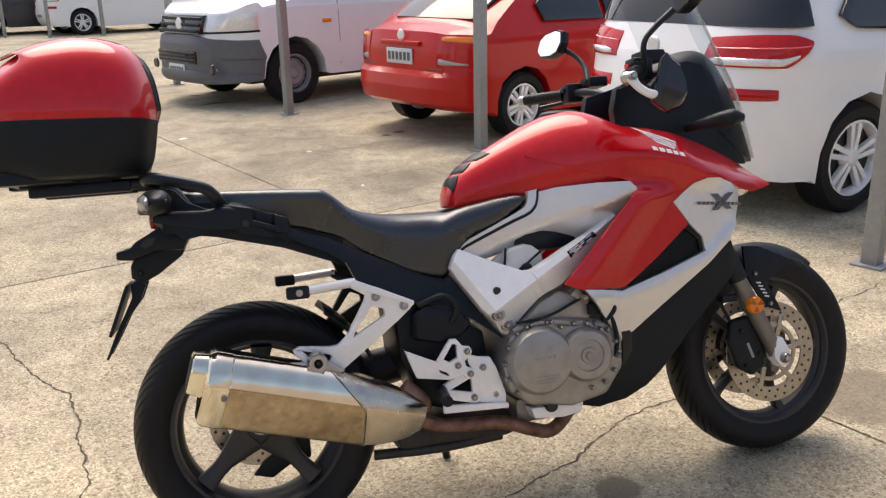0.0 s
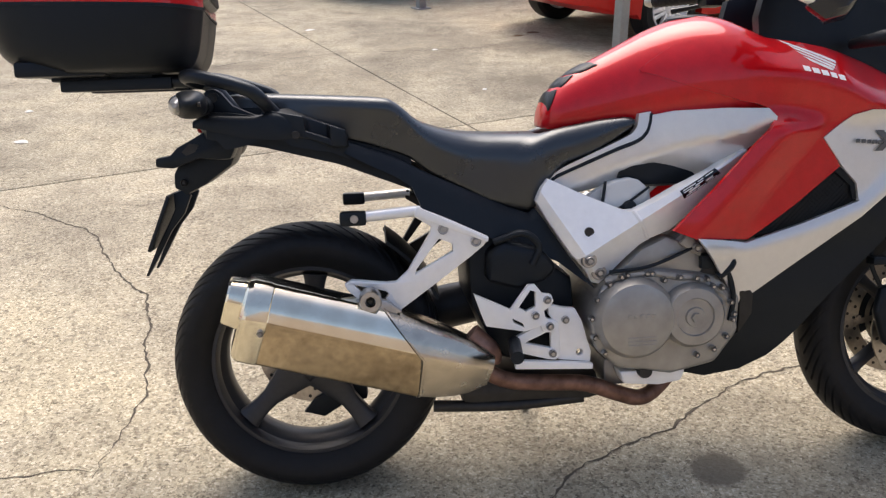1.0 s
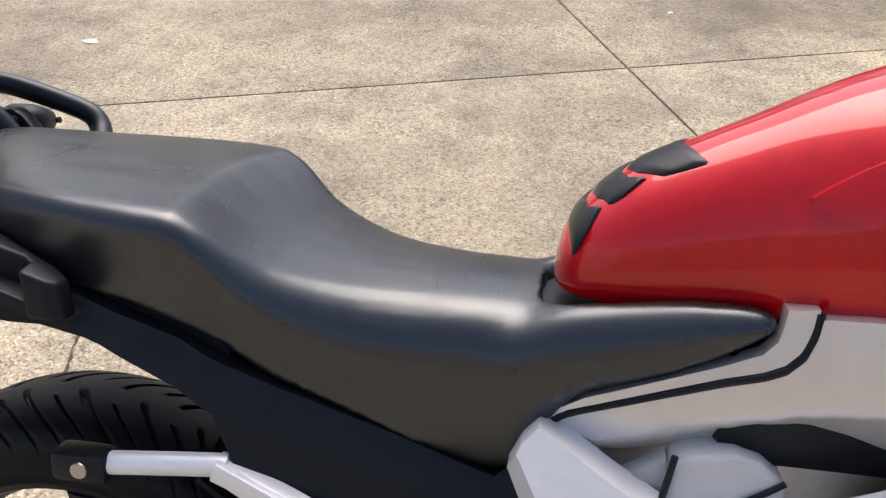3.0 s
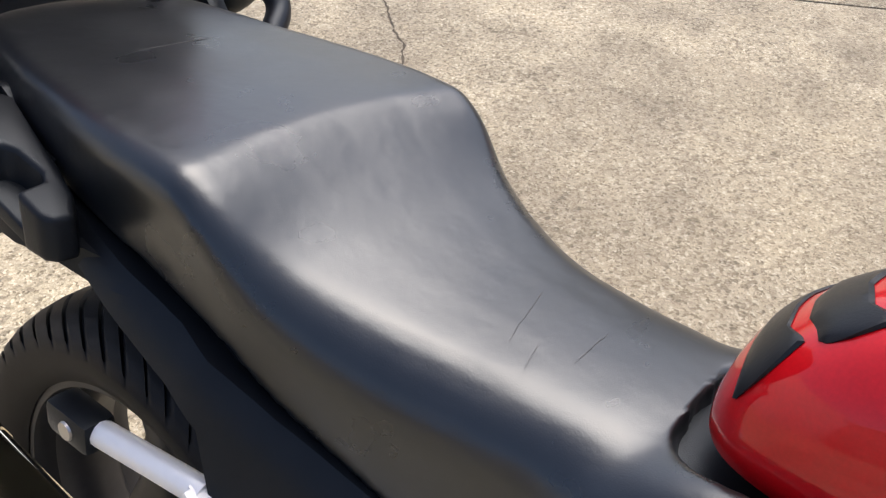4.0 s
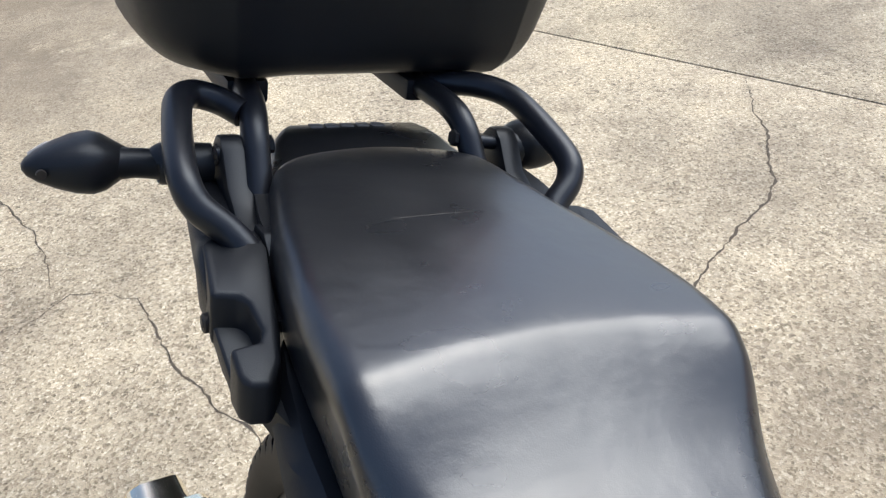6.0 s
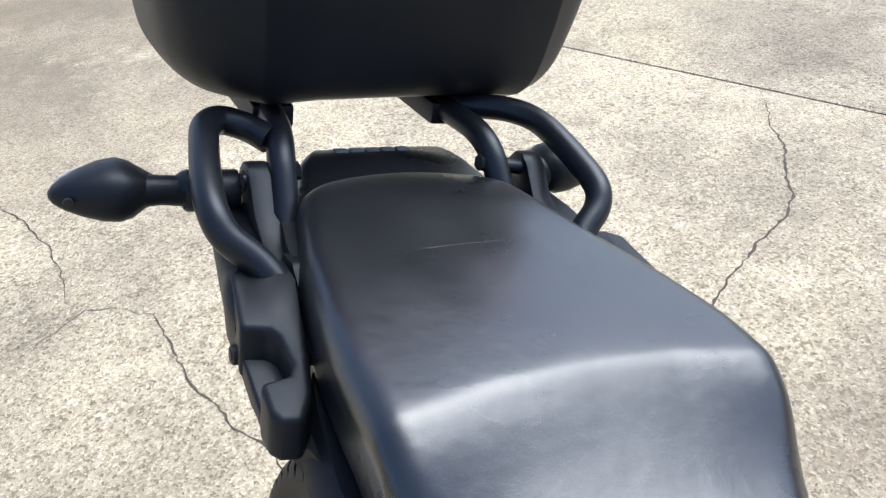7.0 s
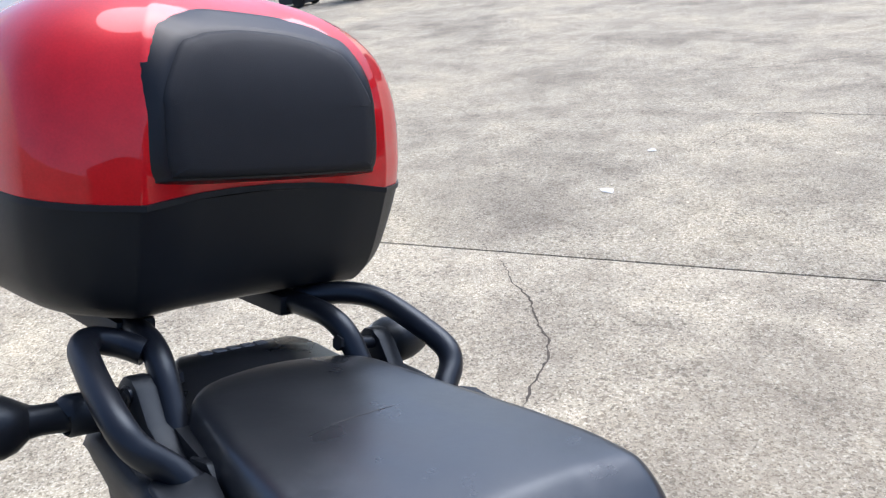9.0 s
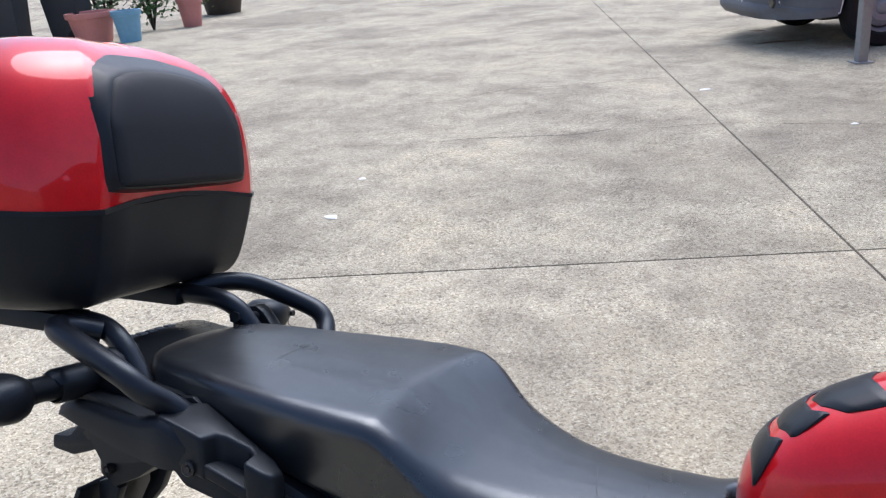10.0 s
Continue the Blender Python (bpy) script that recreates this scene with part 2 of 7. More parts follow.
# ---- mesh helpers ----
def part(name, bm, material, parent=None, label="", angle=35):
    """Links a bmesh as one mesh object, under a thing or a part."""
    bmesh.ops.recalc_face_normals(bm, faces=bm.faces)
    me = bpy.data.meshes.new(name)
    bm.to_mesh(me)
    bm.free()
    for m in (material if isinstance(material, (list, tuple)) else [material]):
        me.materials.append(m)
    me.shade_smooth()
    me.set_sharp_from_angle(angle=radians(angle))
    ob = new(name, me)
    if parent:
        ob.parent = parent
    if label:
        tagged(ob, label)
    return ob

def thing(name, m, label, category, group="", kind=""):
    ob = new(name)
    ob.matrix_world = m
    return tagged(ob, label, category, group, kind)

def soften(bm, width, segments=2, angle=30):
    edges = [e for e in bm.edges if len(e.link_faces) == 2 and e.calc_face_angle(0) > radians(angle)]
    if edges:
        bmesh.ops.bevel(bm, geom=edges, offset=width, segments=segments, profile=0.6, affect='EDGES', clamp_overlap=True)
    return bm

def prism(pts, y0, y1, bevel=0.0, bm=None, seg=2):
    """A plate: a side profile (x, z) pushed from y0 to y1."""
    b = bmesh.new()
    a = [b.verts.new((x, y0, z)) for x, z in pts]
    f = b.faces.new(a)
    e = bmesh.ops.extrude_face_region(b, geom=[f])
    bmesh.ops.translate(b, vec=(0, y1 - y0, 0), verts=[v for v in e["geom"] if isinstance(v, bmesh.types.BMVert)])
    bmesh.ops.recalc_face_normals(b, faces=b.faces)
    if bevel:
        soften(b, bevel, seg)
    return join(bm, b)

def join(bm, b):
    if bm is None:
        return b
    me = bpy.data.meshes.new("tmp")
    b.to_mesh(me)
    b.free()
    bm.from_mesh(me)
    bpy.data.meshes.remove(me)
    return bm

def shell(pts, depth, thick, step=0.03, bm=None, side=1, folds=()):
    """A curved panel: a side profile (x, z) cut into a grid and pushed out to y = -depth(x, z)."""
    b = bmesh.new()
    f = b.faces.new([b.verts.new((x, 0, z)) for x, z in pts])
    lo = [min(p[i] for p in pts) for i in (0, 1)]
    hi = [max(p[i] for p in pts) for i in (0, 1)]
    for i, no in ((0, (1, 0, 0)), (1, (0, 0, 1))):
        k = lo[i] + step
        while k < hi[i] - 0.2 * step:
            co = (k, 0, 0) if i == 0 else (0, 0, k)
            bmesh.ops.bisect_plane(b, geom=b.verts[:] + b.edges[:] + b.faces[:], plane_co=co, plane_no=no)
            k += step
    for (x0, z0), (x1, z1) in folds:
        bmesh.ops.bisect_plane(b, geom=b.verts[:] + b.edges[:] + b.faces[:], plane_co=(x0, 0, z0), plane_no=(z0 - z1, 0, x1 - x0))
    bmesh.ops.triangulate(b, faces=[f for f in b.faces if len(f.verts) > 4])
    e = bmesh.ops.extrude_face_region(b, geom=b.faces[:])
    inner = {v for v in e["geom"] if isinstance(v, bmesh.types.BMVert)}
    for v in b.verts:
        d = depth(v.co.x, v.co.z)
        v.co.y = side * (-d + (thick if v in inner else 0))
    bmesh.ops.recalc_face_normals(b, faces=b.faces)
    rim_edges = [e for e in b.edges if len(e.link_faces) == 2 and e.calc_face_angle(0) > radians(60)]
    bmesh.ops.bevel(b, geom=rim_edges, offset=min(0.004, thick * 0.3), segments=2, profile=0.6, affect='EDGES', clamp_overlap=True)
    return join(bm, b)

def loft(rings, bm=None, caps=True, closed=True):
    b = bm or bmesh.new()
    vs = [[b.verts.new(p) for p in r] for r in rings]
    n = len(vs[0])
    for a, c in zip(vs, vs[1:]):
        for i in range(n if closed else n - 1):
            j = (i + 1) % n
            b.faces.new((a[i], a[j], c[j], c[i]))
    if caps and closed:
        b.faces.new(vs[0]); b.faces.new(vs[-1][::-1])
    return b

def spline(pts, sub=6):
    """A smooth line through the points."""
    p = [Vector(q) for q in pts]
    p = [2 * p[0] - p[1]] + p + [2 * p[-1] - p[-2]]
    out = []
    for i in range(1, len(p) - 2):
        for k in range(sub):
            t = k / sub
            out.append(0.5 * (2 * p[i] + (p[i + 1] - p[i - 1]) * t + (2 * p[i - 1] - 5 * p[i] + 4 * p[i + 1] - p[i + 2]) * t * t + (3 * p[i] - p[i - 1] - 3 * p[i + 1] + p[i + 2]) * t ** 3))
    return out + [p[-2]]

def tube(pts, r, n=12, sub=6, bm=None, smooth=True, flat=1.0):
    """A round bar along a line; r may be a list, one for each point given."""
    line = spline(pts, sub) if smooth else [Vector(q) for q in pts]
    m = len(line)
    if isinstance(r, (list, tuple)):
        rr = [float(q) for q in np.interp(np.linspace(0, len(r) - 1, m), range(len(r)), r)]
    else:
        rr = [r] * m
    rings, up = [], None
    for i, q in enumerate(line):
        d = (line[min(i + 1, m - 1)] - line[max(i - 1, 0)]).normalized()
        if up is None:
            up = d.orthogonal().normalized()
        up = (up - d * up.dot(d)).normalized()
        side = d.cross(up)
        rings.append([q + rr[i] * (math.cos(a) * up + flat * math.sin(a) * side) for a in (2 * math.pi * k / n for k in range(n))])
    b = bmesh.new()
    loft(rings, b)
    return join(bm, b)

def lathe(profile, n=32, at=(0, 0, 0), axis='Y', bm=None):
    """Turns (r, h) round an axis through at."""
    b = bmesh.new()
    rings = []
    for k in range(n):
        a = 2 * math.pi * k / n
        ring = []
        for r, h in profile:
            u, w = r * math.cos(a), r * math.sin(a)
            q = {'Y': (u, h, w), 'X': (h, u, w), 'Z': (u, w, h)}[axis]
            ring.append(b.verts.new(Vector(q) + Vector(at)))
        rings.append(ring)
    for k in range(n):
        a, c = rings[k], rings[(k + 1) % n]
        for i in range(len(profile) - 1):
            b.faces.new((a[i], a[i + 1], c[i + 1], c[i]))
    bmesh.ops.remove_doubles(b, verts=b.verts, dist=1e-6)
    return join(bm, b)

def bolt(at, r=0.008, bm=None, out=-1, h=0.008):
    y = at[1]
    return lathe([(0, y + out * h), (r * 0.45, y + out * h), (r * 0.5, y + out * h * 0.55), (r * 0.8, y + out * h * 0.9), (r, y + out * h * 0.5), (r, y - out * 0.004), (0, y - out * 0.004)], 12, (at[0], 0, at[2]), 'Y', bm)

def bar(a, c, w, y0, y1, bm=None, bevel=0.003):
    """A flat bar in the side plane from a to c (x, z), w wide."""
    a, c = Vector(a), Vector(c)
    d = (c - a).normalized()
    s = Vector((-d.y, d.x))
    w = w if isinstance(w, (tuple, list)) else (w, w)
    pts = [a + s * w[0] / 2, c + s * w[1] / 2, c - s * w[1] / 2, a - s * w[0] / 2]
    return prism([tuple(p) for p in pts], y0, y1, bevel, bm)

def box(lo, hi, bevel=0.0, bm=None, seg=2):
    b = bmesh.new()
    bmesh.ops.create_cube(b, size=1)
    for v in b.verts:
        v.co = [lo[i] + (v.co[i] + 0.5) * (hi[i] - lo[i]) for i in range(3)]
    if bevel:
        soften(b, bevel, seg)
    return join(bm, b)

def interp(x, table, col):
    return float(np.interp(x, [t[0] for t in table], [t[col] for t in table]))

def smoothed(table, n):
    """Stations resampled on smooth curves."""
    k = len(table[0])
    xs = np.linspace(0, len(table) - 1, n)
    line = np.array([tuple(q) for q in table], float)
    out = []
    for s in xs:
        i = min(int(s), len(table) - 2)
        t = s - i
        p1, p2 = line[i], line[i + 1]
        p0, p3 = (line[i - 1] if i else 2 * p1 - p2), (line[i + 2] if i + 2 < len(table) else 2 * p2 - p1)
        out.append(0.5 * (2 * p1 + (p2 - p0) * t + (2 * p0 - 5 * p1 + 4 * p2 - p3) * t * t + (3 * p1 - p0 - 3 * p2 + p3) * t ** 3))
    return out

# ---- ground: concrete slabs, joints, cracks ----
def flat_poly(pts, z0, z1, bevel=0.004):
    b = bmesh.new()
    f = b.faces.new([b.verts.new((x, y, z1)) for x, y in pts])
    e = bmesh.ops.extrude_face_region(b, geom=[f])
    bmesh.ops.translate(b, vec=(0, 0, z0 - z1), verts=[v for v in e["geom"] if isinstance(v, bmesh.types.BMVert)])
    bmesh.ops.recalc_face_normals(b, faces=b.faces)
    top = [ed for ed in b.edges if all(abs(v.co.z - z1) < 1e-6 for v in ed.verts)]
    bmesh.ops.bevel(b, geom=top, offset=bevel, segments=2, profile=0.5, affect='EDGES')
    return b

g = bmesh.new()
bmesh.ops.create_grid(g, x_segments=8, y_segments=8, size=400)
for v in g.verts:
    v.co.z = -0.035
ground = part("ground", g, CONCRETE)
tagged(ground, "weathered exposed-aggregate concrete yard with joints and cracks", "ground", kind="structure")
J3 = Vector((0.44, 3.08))
U = Vector((2.26, 1.08)).normalized()
W = Vector((-U.y, U.x))
for su, sw in ((-1, -1), (1, -1), (-1, 1), (1, 1)):
    o = J3 + su * 0.005 * U + sw * 0.005 * W
    pts = [o, o + su * 40 * U, o + su * 40 * U + sw * 60 * W, o + sw * 60 * W]
    part("slab", flat_poly([tuple(q) for q in pts], -0.03, 0.0), CONCRETE, ground)

def strip(a, c, w, z):
    d = (c - a).normalized()
    s = Vector((-d.y, d.x)) * w / 2
    b = bmesh.new()
    b.faces.new([b.verts.new((*q, z)) for q in (a + s, c + s, c - s, a - s)])
    return b
part("joint_filler", strip(J3 - 40 * U, J3 + 40 * U, 0.0096, -0.0045), CRACK, ground)
part("joint_filler", strip(J3 - 60 * W, J3 + 60 * W, 0.0096, -0.0055), CRACK, ground)

def crack(pts, width, seed):
    """A thin jagged crack in the concrete."""
    rnd = random.Random(seed)
    line = [Vector((*q, 0)) for q in pts]
    fine = []
    for a, c in zip(line, line[1:]):
        k = max(2, int((c - a).length / 0.018))
        fine += [a.lerp(c, i / k) for i in range(k)]
    fine.append(line[-1])
    off = 0.0
    b = bmesh.new()
    prev = None
    for i, q in enumerate(fine):
        d = (fine[min(i + 1, len(fine) - 1)] - fine[max(i - 1, 0)]).normalized()
        s = Vector((-d.y, d.x, 0))
        off = off * 0.86 + rnd.uniform(-0.007, 0.007)
        w = width * rnd.uniform(0.25, 1.2) * min(1, 0.2 + 4 * i / len(fine), 0.2 + 4 * (len(fine) - i) / len(fine))
        q = q + s * off
        cur = [b.verts.new((*(q + s * w / 2).xy, 0.0012)), b.verts.new((*(q - s * w / 2).xy, 0.0012))]
        if prev:
            b.faces.new((prev[0], prev[1], cur[1], cur[0]))
        prev = cur
    return part("crack", b, CRACK, ground)

crack([(-1.81, 1.985), (-1.62, 1.88), (-1.43, 1.78), (-1.31, 1.70), (-1.14, 1.59), (-1.04, 1.46), (-0.96, 1.33), (-0.88, 1.22), (-0.77, 1.09), (-0.69, 1.01), (-0.62, 0.74), (-0.53, 0.41), (-0.52, 0.29), (-0.54, 0.12), (-0.53, 0.04)], 0.009, 1)
crack([(-2.55, -0.70), (-2.33, -0.62), (-2.13, -0.53), (-1.93, -0.46), (-1.79, -0.43), (-1.60, -0.37)], 0.006, 2)
crack([(-1.50, -0.25), (-1.42, -0.17), (-1.24, -0.14), (-1.04, -0.10), (-0.90, -0.04), (-0.78, 0.03), (-0.63, 0.07), (-0.53, 0.06)], 0.006, 3)
crack([(-1.40, -0.50), (-1.46, -0.42), (-1.53, -0.34), (-1.50, -0.25)], 0.004, 9)
crack([(0.40, -0.25), (0.66, 0.08), (0.76, 0.15), (0.88, 0.22), (1.02, 0.35), (1.15, 0.46), (1.34, 0.54), (1.62, 0.66)], 0.008, 4)
crack([(2.30, 1.72), (2.58, 1.78), (2.74, 1.77), (2.88, 1.76), (3.02, 1.90), (3.20, 2.02)], 0.006, 10)
crack([(2.30, 1.16), (2.48, 1.26), (2.66, 1.33), (2.76, 1.40)], 0.008, 11)
crack([(-2.70, 4.05), (-2.26, 4.22), (-1.99, 4.42), (-1.39, 4.61), (-1.16, 4.80), (-0.83, 4.94), (-0.44, 5.11), (0.20, 5.19), (1.2, 5.4)], 0.011, 5)
crack([(-4.10, 4.75), (-3.13, 5.25), (-2.71, 5.51), (-2.44, 5.99), (-2.01, 6.17), (-1.61, 6.42), (-0.80, 6.84), (-0.41, 7.12)], 0.011, 6)
crack([(-6.36, -0.66), (-6.12, -0.50), (-5.94, -0.34), (-5.76, -0.11), (-5.60, 0.10), (-5.1, 0.55), (-4.4, 1.0)], 0.012, 7)
crack([(-1.99, 4.42), (-1.90, 4.20), (-2.02, 3.95), (-1.94, 3.60)], 0.005, 12)

# ---- cars ----
def end_round(x, u, xlo, xhi):
    """How far nose and tail curve back towards the sides."""
    r = 0.17 * abs(u) ** 5
    return r * max(0, 1 - (x - xlo) / 0.55) - r * max(0, 1 - (xhi - x) / 0.55)

def wrap_patch(half, tail, xlo, xhi, side, u0, x1, z0, z1, lift, thick=0.03, nu=10, nx=8, nz=5):
    """A lamp or pane that follows the tail from u0 across and then along the flank to x1; z0 and z1 are heights along the way (0 to 1)."""
    def place(w, z, out):
        xr = tail(z)
        if x1 is None or w <= 0.5:
            u = u0 + (1 - u0) * (w * 2 if x1 is not None else w)
            x = xr
        else:
            u, x = 1.0, xr + (x1 - xr) * (w - 0.5) * 2
        h = half(x, z)
        q = Vector((x + end_round(x, u, xlo, xhi), side * u * h, z))
        k = min(1, max(0, (u - 0.55) / 0.45)) if x1 is None or w <= 0.5 else 1
        if x1 is not None and w > 0.5:
            k = 1
        d = Vector((-(1 - 0.75 * k) if w <= 0.5 else -0.25 * max(0, 1 - (x - xr) / 0.2), side * k, 0)).normalized()
        return q + d * out
    n = nu + nx
    rings = []
    for i in range(n + 1):
        w = i / n
        a, c = z0(w), z1(w)
        zs = [a + (c - a) * j / nz for j in range(nz + 1)]
        e = min(1, 6 * w + 0.25, 6 * (1 - w) + 0.25)
        rings.append([tuple(place(w, z, lift * e * (0.35 + 0.65 * math.sin(math.pi * j / nz) ** 0.5))) for j, z in enumerate(zs)] + [tuple(place(w, z, -thick)) for z in zs[::-1]])
    return loft(rings)

def carve(pts, half, step=0.12, ends=None):
    """A body: the side profile pushed across the whole width, cut into a grid and shaped by half(x, z)."""
    b = bmesh.new()
    b.faces.new([b.verts.new((x, -1, z)) for x, z in pts])
    for i, no in ((0, (1, 0, 0)), (1, (0, 0, 1))):
        lo, hi = min(p[i] for p in pts), max(p[i] for p in pts)
        k = lo + step
        while k < hi - 0.02:
            co = (k, 0, 0) if i == 0 else (0, 0, k)
            bmesh.ops.bisect_plane(b, geom=b.verts[:] + b.edges[:] + b.faces[:], plane_co=co, plane_no=no)
            k += step
    e = bmesh.ops.extrude_face_region(b, geom=b.faces[:])
    bmesh.ops.translate(b, vec=(0, 2, 0), verts=[v for v in e["geom"] if isinstance(v, bmesh.types.BMVert)])
    for k in (-0.975, -0.93, -0.86, -0.75, -0.6, -0.4, 0, 0.4, 0.6, 0.75, 0.86, 0.93, 0.975):
        bmesh.ops.bisect_plane(b, geom=b.verts[:] + b.edges[:] + b.faces[:], plane_co=(0, k, 0), plane_no=(0, 1, 0))
    zlo, zhi = min(p[1] for p in pts), max(p[1] for p in pts)
    xlo, xhi = ends or (min(p[0] for p in pts), max(p[0] for p in pts))
    for v in b.verts:
        u = v.co.y
        v.co.y = u * half(v.co.x, v.co.z)
        # crown of roof and rounded nose and tail
        if v.co.z > 0.5 * (zlo + zhi):
            v.co.z -= 0.045 * max(0, abs(u) - 0.4) ** 2 / 0.36 * 1.4
        v.co.x += end_round(v.co.x, u, xlo, xhi)
    bmesh.ops.recalc_face_normals(b, faces=b.faces)
    return b

def arch(cx, cz, r, zb, n=9):
    """Points of a wheel arch, from front to rear, above the sill height zb."""
    a0 = math.asin((zb - cz) / r)
    return [(cx + r * math.cos(a), cz + r * math.sin(a)) for a in np.linspace(a0, math.pi - a0, n)]

def car_wheel(parent, x, y, r, rim_r, out, spokes=5, steel=False, material=ALU):
    """A wheel with tyre, rim, spokes; out: -1 right side, 1 left side."""
    w = 0.10
    t = lathe([(rim_r, -w * 0.8), (rim_r + 0.02, -w), (r - 0.03, -w), (r, -w * 0.7), (r + 0.002, 0), (r, w * 0.7), (r - 0.03, w), (rim_r + 0.02, w), (rim_r, w * 0.8)], 40, (x, y, r))
    wheel = part("wheel", t, RUBBER, parent)
    s = out * w
    b = lathe([(rim_r, s * 0.9), (rim_r - 0.012, s * 0.92), (rim_r - 0.03, s * 0.5), (rim_r - 0.035, -s * 0.8), (rim_r, -s * 0.8)], 40, (x, y, r))
    lathe([(0, s * 0.85), (0.035, s * 0.85), (0.06, s * 0.7), (0.075, s * 0.4), (0.075, -s * 0.2), (0, -s * 0.2)], 24, (x, y, r), 'Y', b)
    if steel:
        lathe([(0.06, s * 0.55), (rim_r * 0.55, s * 0.65), (rim_r * 0.75, s * 0.35), (rim_r - 0.03, s * 0.3), (rim_r - 0.03, s * 0.2), (0.06, s * 0.2)], 32, (x, y, r), 'Y', b)
        for k in range(12):
            a = 2 * math.pi * k / 12
            lathe([(0, s * 0.62), (0.012, s * 0.62), (0.012, s * 0.4), (0, s * 0.4)], 8, (x + rim_r * 0.70 * math.cos(a), y, r + rim_r * 0.70 * math.sin(a)), 'Y', b)
    else:
        for k in range(spokes):
            for off in (-0.16, 0.16):
                a = 2 * math.pi * k / spokes + 0.3
                p0 = (x + 0.05 * math.cos(a + off * 2), r + 0.05 * math.sin(a + off * 2))
                p1 = (x + (rim_r - 0.02) * math.cos(a + off), r + (rim_r - 0.02) * math.sin(a + off))
                bar(p0, p1, (0.028, 0.034), y + s * 0.78, y + s * 0.45, b, 0.004)
    part("rim", b, material, wheel)
    # Drum widened to a dark disc that stands for shade behind the spokes.
    part("drum_backdrop", lathe([(0, s * 0.34), (rim_r * 0.92, s * 0.34), (rim_r * 0.92, -s * 0.5), (0, -s * 0.5)], 24, (x, y, r)), DARKMETAL, wheel)
    return wheel

def plate_bars(parent, m, w=0.37, h=0.13, dark=GREYPRINT):
    """A number plate with plain bars for its characters; m places it, facing its -x."""
    b = box((-0.006, -w / 2, -h / 2), (0.006, w / 2, h / 2), 0.004)
    b.transform(m)
    p = part("number_plate", b, PLATEMAT, parent, "pale number plate with dark bars")
    c = bmesh.new()
    for i in range(6):
        y = -w * 0.38 + i * w * 0.152
        box((-0.009, y - 0.018, -0.035), (-0.005, y + 0.018, 0.035), 0, c)
    c.transform(m)
    part("characters", c, dark, p)

